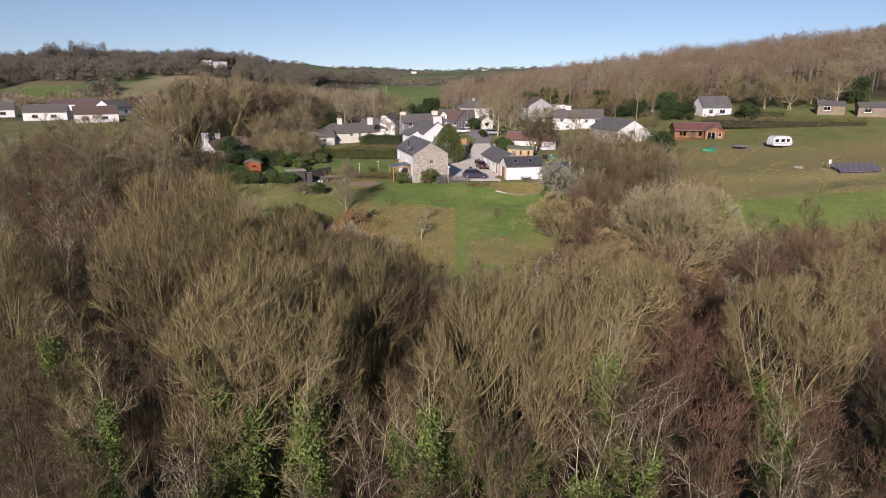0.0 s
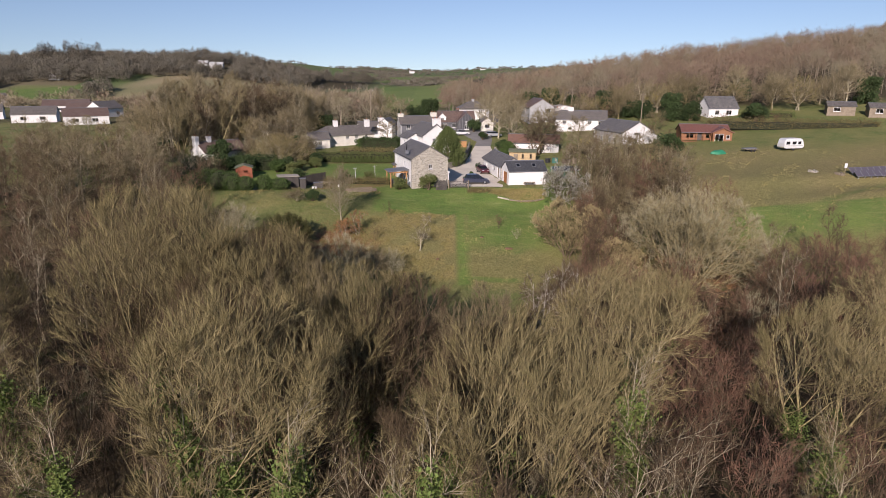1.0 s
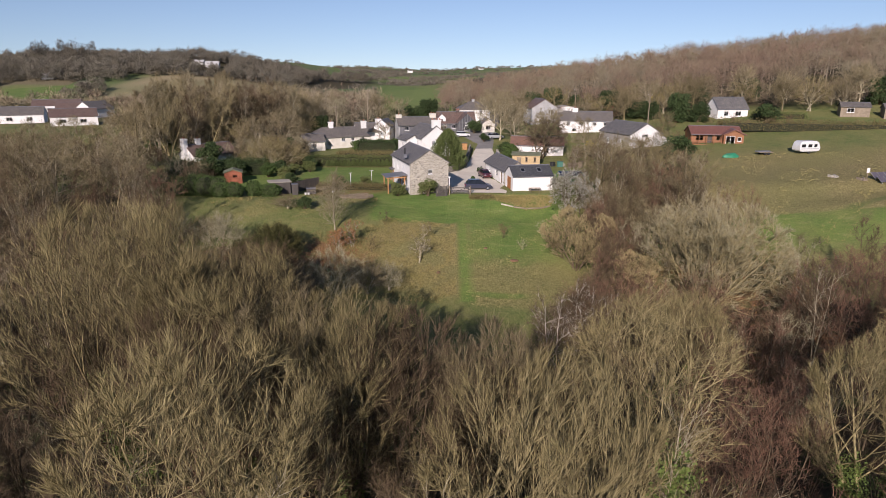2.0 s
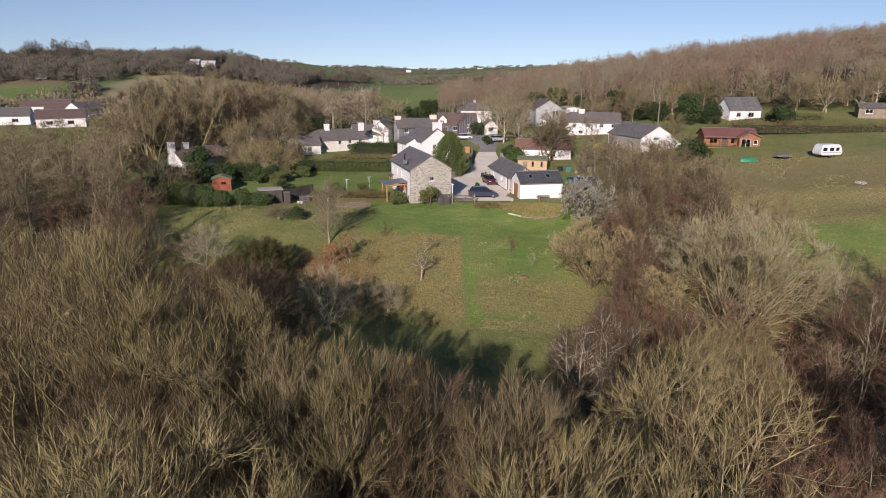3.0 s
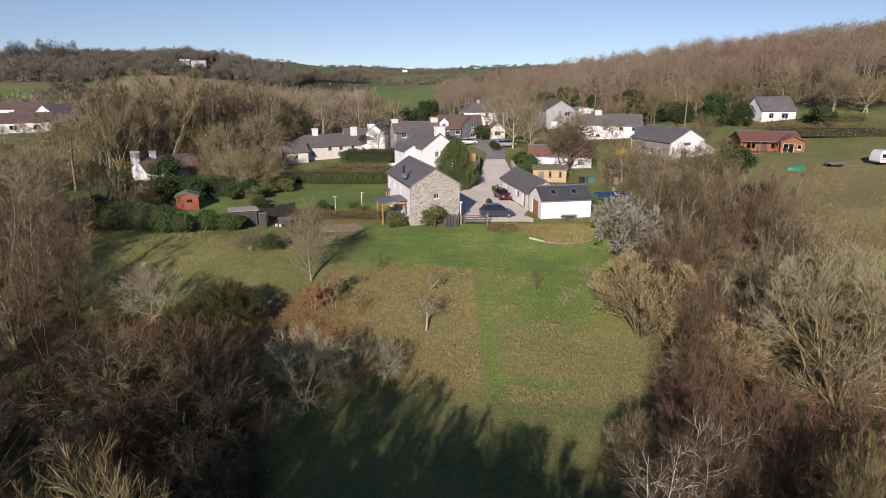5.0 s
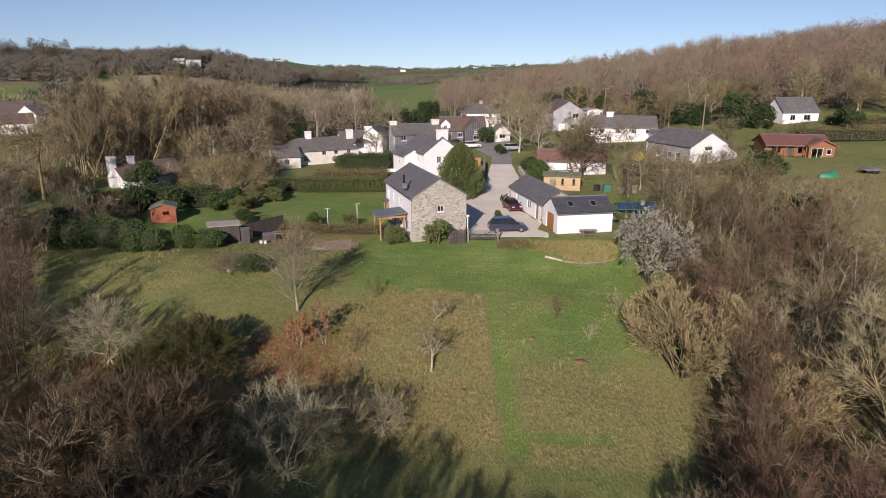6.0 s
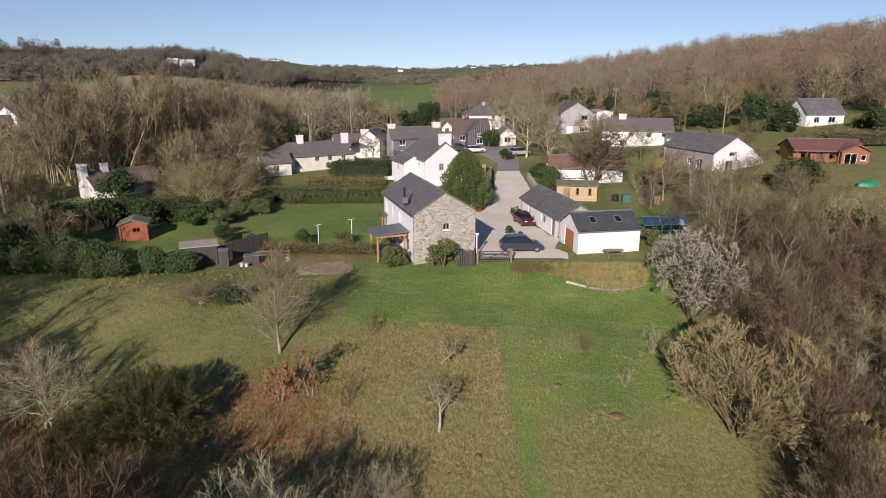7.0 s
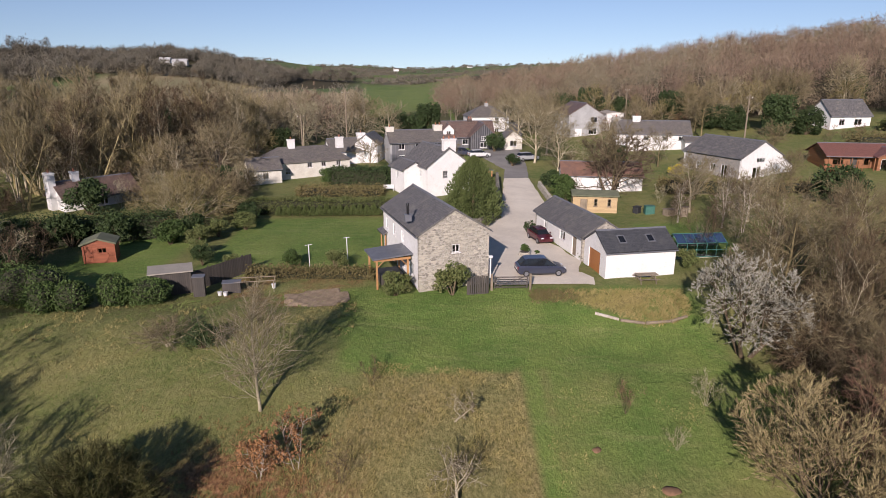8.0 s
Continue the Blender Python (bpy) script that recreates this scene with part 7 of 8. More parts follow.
DARKGLASS = surface("tinted car glass", (0.012, 0.014, 0.018), (0.02, 0.022, 0.026), 2, 10, 0.08, 0.0)
REDLAMP = surface("red lamp lens", (0.45, 0.02, 0.02), (0.35, 0.02, 0.02), 6, 20, 0.2, 0.0)
CLEARLAMP = surface("clear lamp lens", (0.75, 0.77, 0.8), (0.65, 0.67, 0.7), 6, 20, 0.15, 0.0)
PLASTIC = surface("black plastic", (0.025, 0.025, 0.027), (0.035, 0.035, 0.037), 6, 20, 0.6, 0.0)


def loft(stations):
    """A closed skin through cross-sections: (x, [(y, z), ...]) rings of equal length."""
    bm = bmesh.new()
    rings = [[bm.verts.new((x, y, z)) for y, z in ring] for x, ring in stations]
    k = len(rings[0])
    for a, b in zip(rings, rings[1:]):
        for i in range(k):
            bm.faces.new((a[i], a[(i + 1) % k], b[(i + 1) % k], b[i]))
    bm.faces.new(rings[0][::-1])
    bm.faces.new(rings[-1])
    bmesh.ops.recalc_face_normals(bm, faces=bm.faces)
    return bm


def section(w, z0, z1, shoulder=0.12):
    return [(-w * 0.94, z0), (-w, z0 + 0.22), (-w, z1 - shoulder), (-w * 0.9, z1), (w * 0.9, z1), (w, z1 - shoulder), (w, z0 + 0.22), (w * 0.94, z0)]


def car(name, label, x, y, rz, material, length=4.35, width=1.78, height=1.5, group="", lift=0.07):
    ob = thing(name, x, y, gz(x, y) + lift, rz, label, "car", group)
    h, w = length / 2, width / 2
    st = ((-h, 0.80, 0.42, 0.92), (-h + 0.12, 0.95, 0.27, 1.0), (-h + 0.75, 1.0, 0.22, 1.02), (-0.6, 1.0, 0.22, 0.98), (0.55, 1.0, 0.22, 0.95), (h - 0.95, 0.99, 0.22, 0.93), (h - 0.28, 0.92, 0.25, 0.78), (h - 0.04, 0.78, 0.34, 0.62))
    body = part("body", loft([(xx, section(w * f, a, b)) for xx, f, a, b in st]), material, ob, smooth=False)
    top = height
    cab = ((-h + 0.22, 0.80, 0.98, 1.02), (-h + 0.62, 0.80, 0.98, top - 0.10), (-h + 1.0, 0.79, 0.97, top - 0.03), (0.1, 0.78, 0.95, top - 0.02), (0.45, 0.78, 0.94, top - 0.09), (h - 0.98, 0.82, 0.90, 0.95))
    part("cabin_glass", loft([(xx, [(-w * f - 0.06, a), (-w * f, a + 0.05), (-w * f * 0.86, b - 0.03), (-w * f * 0.7, b), (w * f * 0.7, b), (w * f * 0.86, b - 0.03), (w * f, a + 0.05), (w * f + 0.06, a)]) for xx, f, a, b in cab]), DARKGLASS, ob)
    part("roof", loft([(xx, [(-w * 0.66, b), (-w * 0.6, b + 0.045), (w * 0.6, b + 0.045), (w * 0.66, b)]) for xx, b in ((-h + 0.68, top - 0.10), (-h + 1.0, top - 0.035), (0.1, top - 0.025), (0.38, top - 0.075))]), material, ob)
    for sx in (-1, 1):
        for xx in (-h + 0.78, h - 0.82):
            wh = part("wheel", one_rod((xx, sx * (w - 0.2), 0.31), (xx, sx * (w + 0.01), 0.31), 0.31, sides=20), TYRE, ob)
            part("rim", one_rod((xx, sx * (w - 0.05), 0.31), (xx, sx * (w + 0.018), 0.31), 0.20, 0.19, 14), RIM, wh)
        part("headlight", one_box(h - 0.42, h - 0.10, sx * w * 0.60 - 0.17, sx * w * 0.60 + 0.17, 0.60, 0.76, 0.04), CLEARLAMP, ob)
        part("tail_light", one_box(-h - 0.012, -h + 0.16, sx * w * 0.70 - 0.12, sx * w * 0.70 + 0.12, 0.66, 0.92, 0.03), REDLAMP, ob)
        part("door_mirror", one_box(0.48, 0.62, sx * (w + 0.10) - 0.09, sx * (w + 0.10) + 0.09, 0.93, 1.05, 0.03), material, ob)
        part("sill", one_box(-h + 1.1, h - 1.15, sx * (w - 0.005) - 0.02, sx * (w - 0.005) + 0.02, 0.24, 0.34, 0.01), PLASTIC, ob)
    part("bumper", one_box(-h - 0.02, -h + 0.1, -w * 0.8, w * 0.8, 0.36, 0.54, 0.03), PLASTIC, ob)
    part("number_plate", one_box(-h - 0.028, -h - 0.01, -0.26, 0.26, 0.60, 0.71), WHITEPAINT, ob)
    return ob


car("car", "dark blue estate car parked on the gravel courtyard", 5.25, 115.2, 4, BLUEPAINT, 4.6, 1.86, 1.66)
car("car", "maroon hatchback parked beside the outbuilding", 7.1, 126.3, -76, MAROON, 4.0, 1.7, 1.42)
car("car", "silver car parked at the lane's bend", 12.6, 172.5, 20, SILVERPAINT, 4.2, 1.75, 1.5)
car("car", "dark car parked outside the brown-roofed house", 1.2, 179.5, 5, BLUEPAINT, 4.2, 1.75, 1.5)
car("car", "white car parked outside the brown-roofed house", 4.2, 176.8, 15, WHITEPAINT, 4.2, 1.75, 1.45)

# ---- around the stone house ----
flue = thing("flue", -7.0, 114.0, 7.45, 18, "black metal stove flue with a lead base on the slate roof", "flue")
part("base", one_box(-0.3, 0.3, -0.3, 0.3, -0.5, 0.12, 0.03), LEAD, flue)
part("pipe", one_rod((0, 0, 0.1), (0, 0, 0.95), 0.10, sides=10), BLACKIRON, flue)
part("cowl", one_rod((0, 0, 0.93), (0, 0, 1.12), 0.15, 0.11, 10), BLACKIRON, flue)

pergola = thing("pergola", -8.75, 113.7, gz(-8.75, 113.7), 18, "pine pergola with a flat lead roof beside the house", "pergola")
for px in (-1.45, 1.35):
    for py in (-1.5, 1.5):
        part("post", one_box(px - 0.08, px + 0.08, py - 0.08, py + 0.08, -0.3, 2.35, 0.01), PINEWOOD, pergola)
for py in (-1.5, 1.5):
    part("beam", one_box(-1.7, 1.6, py - 0.06, py + 0.06, 2.352, 2.56, 0.01), PINEWOOD, pergola)
for px in (-1.45, 1.35):
    part("beam", one_box(px - 0.06, px + 0.06, -1.438, 1.438, 2.36, 2.55, 0.01), PINEWOOD, pergola)
part("roof", prism(bmesh.new(), [(-1.85, 2.565), (1.75, 2.80), (1.75, 2.92), (-1.85, 2.68)], -1.8, 1.8), LEAD, pergola)
for px, py, qx, qy in ((-1.45, -1.5, -0.85, -1.5), (1.35, -1.5, 0.75, -1.5)):
    part("brace", one_rod((px, py, 1.75), (qx, qy, 2.36), 0.045, sides=4), PINEWOOD, pergola)
tub = thing("hot_tub", -8.75, 113.7, gz(-8.75, 113.7), 18, "dark covered hot tub under the pergola", "hot tub")
part("tub", one_box(-1.0, 1.0, -1.0, 1.0, -0.1, 0.85, 0.12), DARKWOOD, tub)
part("cover", one_box(-1.06, 1.06, -1.06, 1.06, 0.852, 0.98, 0.04), PLASTIC, tub)

porch = thing("porch", -9.2, 122.6, gz(-9.2, 122.6), 18, "small slate-roofed porch on the garden wall of the house", "porch")
for py in (-0.9, 0.9):
    part("post", one_box(-0.75, -0.62, py - 0.06, py + 0.06, -0.2, 2.1, 0.01), PINEWOOD, porch)
part("roof", prism(bmesh.new(), [(-1.05, 2.10), (0.55, 2.75), (0.55, 2.86), (-1.05, 2.21)], -1.2, 1.2), SLATE, porch)

gate = thing("field_gate", 2.05, 111.6, gz(2.05, 111.6), 1, "dark weathered five-bar wooden gate at the field's top", "gate")
for k in range(5):
    part("bar", one_box(-1.45, 1.45, -0.025, 0.025, 0.18 + 0.23 * k, 0.27 + 0.23 * k, 0.005), DARKWOOD, gate)
for gx in (-1.42, 1.42):
    part("upright", one_box(gx - 0.05, gx + 0.05, -0.035, 0.035, 0.1, 1.28, 0.005), DARKWOOD, gate)
for gx in (-1.7, 1.7):
    part("gate_post", one_box(gx - 0.1, gx + 0.1, -0.1, 0.1, -0.4, 1.45, 0.02), POSTWOOD, gate)
part("brace", one_rod((-1.4, 0.0, 0.2), (1.3, 0.0, 1.2), 0.035, sides=4), DARKWOOD, gate)
fence = thing("fence_panel", -0.9, 110.95, gz(-0.9, 110.95), 6, "short dark board fence against the gable", "fence")
for k in range(9):
    part("board", one_box(-0.85 + 0.19 * k, -0.69 + 0.19 * k, -0.015, 0.015, -0.15, 1.62 - 0.05 * (k % 3), 0.004), DARKWOOD, fence)
for gx in (-0.9, 0.9):
    part("post", one_box(gx - 0.06, gx + 0.06, 0.02, 0.12, -0.3, 1.75, 0.01), DARKWOOD, fence)
post = thing("downpipe", 0.35, 112.95, gz(0.35, 112.95), 18, "white downpipe at the house corner", "downpipe")
part("pipe", one_rod((0, 0, -0.1), (0, 0, 2.4), 0.07, sides=8), PLASTER, post)
part("hopper", one_box(-0.16, 0.16, -0.14, 0.14, 2.38, 2.62, 0.03), PLASTER, post)

# roadside walls by the cypress and up the lane
def stone_wall(name, label, pts, high, thick=0.5, material=DRYSTONE):
    """A wall along points, its top uneven, that follows the land."""
    bm = bmesh.new()
    P = []
    for (x0, y0), (x1, y1) in zip(pts, pts[1:]):
        n = max(2, int(math.hypot(x1 - x0, y1 - y0) / 0.7))
        P += [(x0 + (x1 - x0) * k / n, y0 + (y1 - y0) * k / n) for k in range(n)]
    P.append(pts[-1])
    rows = []
    for i, (x, y) in enumerate(P):
        a, b = P[max(0, i - 1)], P[min(len(P) - 1, i + 1)]
        d = Vector((b[0] - a[0], b[1] - a[1])).normalized()
        nx, ny, z = -d.y * thick / 2, d.x * thick / 2, gz(x, y)
        hh = high + 0.08 * math.sin(i * 2.7) + 0.05 * math.sin(i * 5.1)
        rows.append([bm.verts.new(c) for c in ((x + nx * 1.15, y + ny * 1.15, z - 0.4), (x + nx * 0.85, y + ny * 0.85, z + hh), (x - nx * 0.85, y - ny * 0.85, z + hh), (x - nx * 1.15, y - ny * 1.15, z - 0.4))])
    for a, b in zip(rows, rows[1:]):
        for k in range(3):
            bm.faces.new((a[k], a[k + 1], b[k + 1], b[k]))
    bm.faces.new(rows[0])
    bm.faces.new(rows[-1][::-1])
    bmesh.ops.recalc_face_normals(bm, faces=bm.faces)
    me = bpy.data.meshes.new(name)
    bm.to_mesh(me)
    bm.free()
    me.materials.append(material)
    return tagged(new(name, me), label, "wall")


stone_wall("garden_wall", "dark dry-stone wall around the cypress", ((-1.5, 130.0), (0.8, 131.6), (2.6, 134.2), (3.8, 138.0), (4.3, 143.0)), 1.15)
stone_wall("garden_wall", "dry-stone wall beside the gravel lane", ((4.3, 143.4), (4.9, 150.0), (5.6, 158.0)), 1.3)
stone_wall("garden_wall", "low pale stone wall beside the lane", ((11.5, 141.5), (11.5, 147.0), (11.5, 153.0)), 0.8, material=STONE)
shelter = thing("log_store", 4.0, 158.6, gz(4.0, 158.6), 10, "small brown log store at the lane wall", "log store")
part("body", one_box(-0.8, 0.8, -0.6, 0.6, -0.1, 1.5, 0.02), PINEWOOD, shelter)
part("roof", one_box(-1.0, 1.0, -0.8, 0.8, 1.502, 1.6, 0.02), GREENFELT, shelter)

trough = thing("stone_trough", 4.6, 120.9, gz(4.6, 120.9) + 0.05, 0, "round stone planter on the gravel with small plants", "planter")
part("ring", one_rod((0, 0, -0.05), (0, 0, 0.38), 0.62, 0.55, 14), STONE, trough)
part("soil", one_rod((0, 0, 0.38), (0, 0, 0.42), 0.48, 0.46, 12), DARKROOM, trough)
plant(BUSH[1], "potted_plant", 4.6, 120.9, 0, 0.42, "small green shrub in the stone planter", "plant", sink=-0.4)
ball = plant(leafy_bush(220, 0.75, 0.75, 1.5, 900, 0.09, LEAF_DARK, BARK_DARK, 10, stem=0.3), "topiary", 6.4, 129.2, 0, 1.0, "dark clipped round topiary beside the maroon car", "shrub")

# rooflights on the garage, picnic table, log edging
for gy in (-1.5, 1.35):
    rl = new("rooflight")
    s_ang = math.degrees(math.atan(1.35 / 2.4))
    rl.matrix_basis = pose(13.9, 116.7, 1.5, 0, 0, -80) @ pose(1.25, gy, 2.5 + 1.35 * (1 - 1.25 / 2.4) + 0.20, 0, s_ang, 0)
    tagged(rl, "grey-framed rooflight in the garage roof", "rooflight", "rooflights of the garage")
    bm = box(bmesh.new(), -0.5, -0.42, -0.36, 0.36, -0.06, 0.08)
    box(bm, 0.42, 0.5, -0.36, 0.36, -0.06, 0.08)
    box(bm, -0.42, 0.42, -0.36, -0.29, -0.06, 0.08)
    box(bm, -0.42, 0.42, 0.29, 0.36, -0.06, 0.08)
    part("frame", bm, LEAD, rl)
    part("pane", one_box(-0.42, 0.42, -0.29, 0.29, 0.0, 0.02), DARKGLASS, rl)

table = thing("picnic_table", 14.5, 113.1, gz(14.5, 113.1), 4, "weathered brown picnic table beside the garage", "table")
for k in range(5):
    part("top_board", one_box(-1.0, 1.0, -0.40 + 0.165 * k, -0.25 + 0.165 * k, 0.72, 0.76, 0.005), POSTWOOD, table)
for sy in (-0.78, 0.62):
    part("bench_board", one_box(-1.0, 1.0, sy, sy + 0.17, 0.43, 0.47, 0.005), POSTWOOD, table)
for gx in (-0.7, 0.7):
    for sy in (-1, 1):
        part("leg", one_rod((gx, sy * 0.68, -0.05), (gx, sy * 0.25, 0.73), 0.045, sides=4), POSTWOOD, table)
    part("cross_bar", one_box(gx - 0.04, gx + 0.04, -0.75, 0.75, 0.34, 0.43, 0.005), POSTWOOD, table)
for k, (x0, y0, x1, y1) in enumerate(((8.6, 107.9, 10.4, 107.2), (10.5, 107.1, 12.4, 106.8), (12.5, 106.8, 14.6, 107.1), (14.7, 107.1, 16.2, 107.7))):
    lg = thing("edging_log", (x0 + x1) / 2, (y0 + y1) / 2, gz((x0 + x1) / 2, (y0 + y1) / 2), 0, "weathered log edging at the foot of the bank", "log", "edging logs")
    z0, z1 = gz(x0, y0) - lg.location.z, gz(x1, y1) - lg.location.z
    part("log", one_rod((x0 - lg.location.x, y0 - lg.location.y, z0 + 0.1), (x1 - lg.location.x, y1 - lg.location.y, z1 + 0.1), 0.14, 0.12, 8), BARK_PALE if k == 0 else POSTWOOD, lg)

# greenhouse
gh = thing("greenhouse", 22.3, 121.2, gz(22.3, 121.2), 4, "green-framed glass greenhouse beside the paddock", "greenhouse")
GREENPAINT = surface("green frame paint", (0.05, 0.17, 0.13), (0.04, 0.13, 0.10), 4, 20, 0.5, 0.0)
for k in range(6):
    gx = -2.6 + 1.04 * k
    bm = bmesh.new()
    for sy in (-1, 1):
        box(bm, gx - 0.03, gx + 0.03, sy * 1.25 - 0.03, sy * 1.25 + 0.03, 0, 1.5)
        rod(bm, (gx, sy * 1.25, 1.5), (gx, 0, 2.2), 0.03, sides=4)
    part("rib", bm, GREENPAINT, gh)
for yy, zz in ((-1.25, 1.5), (1.25, 1.5), (0, 2.2), (-1.25, 0.08), (1.25, 0.08), (-1.25, 0.8)):
    part("rail", one_box(-2.63, 2.63, yy - 0.035, yy + 0.035, zz - 0.03, zz + 0.04), GREENPAINT, gh)
for k in range(5):
    x0 = -2.56 + 1.04 * k
    for sy in (-1, 1):
        p = part("pane", one_box(x0, x0 + 0.96, sy * 1.25 - 0.004, sy * 1.25 + 0.004, 0.13, 1.46), GLASS, gh)
        bm = bmesh.new()
        q = [bm.verts.new(c) for c in ((x0, sy * 1.22, 1.535), (x0 + 0.96, sy * 1.22, 1.535), (x0 + 0.96, 0.03 * sy, 2.2), (x0, 0.03 * sy, 2.2))]
        bm.faces.new(q)
        bmesh.ops.solidify(bm, geom=bm.faces, thickness=0.006)
        part("pane", bm, GLASS, gh)
part("base", one_box(-2.7, 2.7, -1.32, 1.32, -0.3, 0.04), STONE, gh)
part("bench", one_box(-2.4, 2.4, 0.5, 1.1, 0.75, 0.8), POSTWOOD, gh)

# scrap heap behind the paddock
for k, (x, y, w, d, h, mt, lab) in enumerate(((23.0, 137.4, 1.2, 0.8, 1.0, GREENPAINT, "green compost bin"), (25.3, 136.4, 1.6, 1.0, 0.7, POSTWOOD, "pile of pale boards"), (21.6, 138.0, 0.9, 0.7, 0.8, PLASTIC, "black plastic crate"), (26.8, 135.6, 1.0, 0.8, 1.1, POSTWOOD, "weathered timber pen"))):
    c = thing("garden_store", x, y, gz(x, y), 20 * k, lab + " at the paddock's edge", "storage")
    part("body", one_box(-w / 2, w / 2, -d / 2, d / 2, -0.1, h, 0.06), mt, c)
    part("lid", one_box(-w / 2 - 0.05, w / 2 + 0.05, -d / 2 - 0.05, d / 2 + 0.05, h + 0.003, h + 0.08, 0.03), mt, c)

# ---- left garden: red hut, dark shed, fences, washing line ----
house("garden_hut", "red-brown boarded garden hut with a felt roof", -37.7, 120.2, 17, 2.9, 2.3, 1.85, 0.5, SHEDWOOD, GREENFELT, base=gz(-37.7, 120.2), category="hut", windows=(("s", 0.3, 0.95, 0.8, 0.55, 1, 0), ("w", 0, 0.95, 0.6, 0.6, 0, 0)),
      doors=(("s", -0.9, 0.75, 1.7, SHEDWOOD),), frame_mat=SHEDWOOD, gutter=False, ridge=False, over=0.18)
shed = thing("dark_shed", -27.4, 111.6, gz(-27.4, 111.6), 22, "dark boarded shed with a flat pale felt roof", "shed")
for nm, b in (("wall", (-1.6, 1.6, -1.1, -1.04)), ("wall", (-1.6, 1.6, 1.04, 1.1)), ("wall", (-1.6, -1.54, -1.04, 1.04)), ("wall", (1.54, 1.6, -1.04, 1.04))):
    part(nm, one_box(*b, -0.3, 1.95), DARKWOOD, shed)
part("roof", prism(bmesh.new(), [(-1.8, 2.0), (1.8, 1.94), (1.8, 2.05), (-1.8, 2.11)], -1.3, 1.3), PALEFELT, shed)
def board_fence(x0, y0, x1, y1, high, label):
    L = math.hypot(x1 - x0, y1 - y0)
    f = thing("board_fence", x0, y0, gz(x0, y0), math.degrees(math.atan2(y1 - y0, x1 - x0)), label, "fence")
    n = int(L / 0.17)
    for k in range(n):
        xx = L * k / n
        zz = gz(x0 + (x1 - x0) * k / n, y0 + (y1 - y0) * k / n) - f.location.z
        part("board", one_box(xx, xx + 0.155, -0.012, 0.012, zz - 0.1, zz + high - 0.02 * (k % 3), 0.0), DARKWOOD, f)
    for k in range(int(L / 1.8) + 1):
        xx = min(L, 1.8 * k)
        zz = gz(x0 + (x1 - x0) * xx / L, y0 + (y1 - y0) * xx / L) - f.location.z
        part("post", one_box(xx - 0.05, xx + 0.05, 0.014, 0.11, zz - 0.3, zz + high + 0.08, 0.01), DARKWOOD, f)
    return f


SOIL = surface("bare soil", (0.36, 0.27, 0.175), (0.24, 0.175, 0.11), 1.4, 12, 0.95, 0.05)
board_fence(-25.7, 111.4, -21.8, 116.4, 1.75, "dark close-boarded fence beside the shed")
for x, y, w, d, h, lab in ((-24.6, 110.4, 0.95, 0.8, 1.75, "tall dark boarded garden store"), (-22.2, 111.4, 1.5, 0.9, 0.9, "dark low timber cold frame")):
    c = thing("garden_store", x, y, gz(x, y), 12, lab, "storage")
    part("body", one_box(-w / 2, w / 2, -d / 2, d / 2, -0.15, h, 0.02), DARKWOOD, c)
    part("lid", one_box(-w / 2 - 0.05, w / 2 + 0.05, -d / 2 - 0.05, d / 2 + 0.05, h + 0.003, h + 0.06, 0.015), LEAD, c)
for x, y in ((-22.9, 110.3), (-22.4, 110.2), (-18.8, 112.2)):
    c = thing("bucket", x, y, gz(x, y), 0, "white plastic bucket by the vegetable beds", "bucket", "white buckets")
    part("pail", one_rod((0, 0, -0.02), (0, 0, 0.36), 0.15, 0.19, 12), WHITEPAINT, c)
    part("rim", one_rod((0, 0, 0.355), (0, 0, 0.39), 0.205, 0.205, 12), WHITEPAINT, c)
for k, (x, y, w, mt, lab) in enumerate(((-27.6, 113.6, 0.34, TERRACOTTA, "terracotta pot behind the dark shed"), (-26.9, 113.9, 0.26, WHITEPAINT, "white plastic pot behind the dark shed"), (-26.3, 114.3, 0.38, TERRACOTTA, "large terracotta pot behind the dark shed"), (-28.3, 113.4, 0.24, WHITEPAINT, "white plastic pot behind the dark shed"), (-25.6, 114.6, 0.3, PLASTIC, "black plastic tub behind the dark shed"))):
    c = thing("garden_pot", x, y, gz(x, y), 0, lab, "pot", "pots behind the shed")
    part("pot", one_rod((0, 0, -0.02), (0, 0, w * 1.5), w * 0.7, w, 12), mt, c)
    part("soil", one_rod((0, 0, w * 1.5), (0, 0, w * 1.5 + 0.03), w * 0.86, w * 0.8, 12), SOIL, c)
frame_ = thing("vegetable_frame", -20.3, 111.9, gz(-20.3, 111.9), 8, "pale wooden frame over the vegetable beds", "garden frame")
for gx in (-1.6, 0, 1.6):
    for gy in (-0.6, 0.6):
        part("stake", one_box(gx - 0.03, gx + 0.03, gy - 0.03, gy + 0.03, -0.2, 0.9, 0.004), POSTWOOD, frame_)
for gy in (-0.6, 0.6):
    part("rail", one_box(-1.7, 1.7, gy - 0.03, gy + 0.03, 0.902, 0.96, 0.004), POSTWOOD, frame_)
bed = thing("soil_bed", -14.6, 109.7, gz(-14.6, 109.7), 12, "bare brown dug vegetable bed", "garden bed")
bm = bmesh.new()
bmesh.ops.create_grid(bm, x_segments=14, y_segments=8, size=1.0)
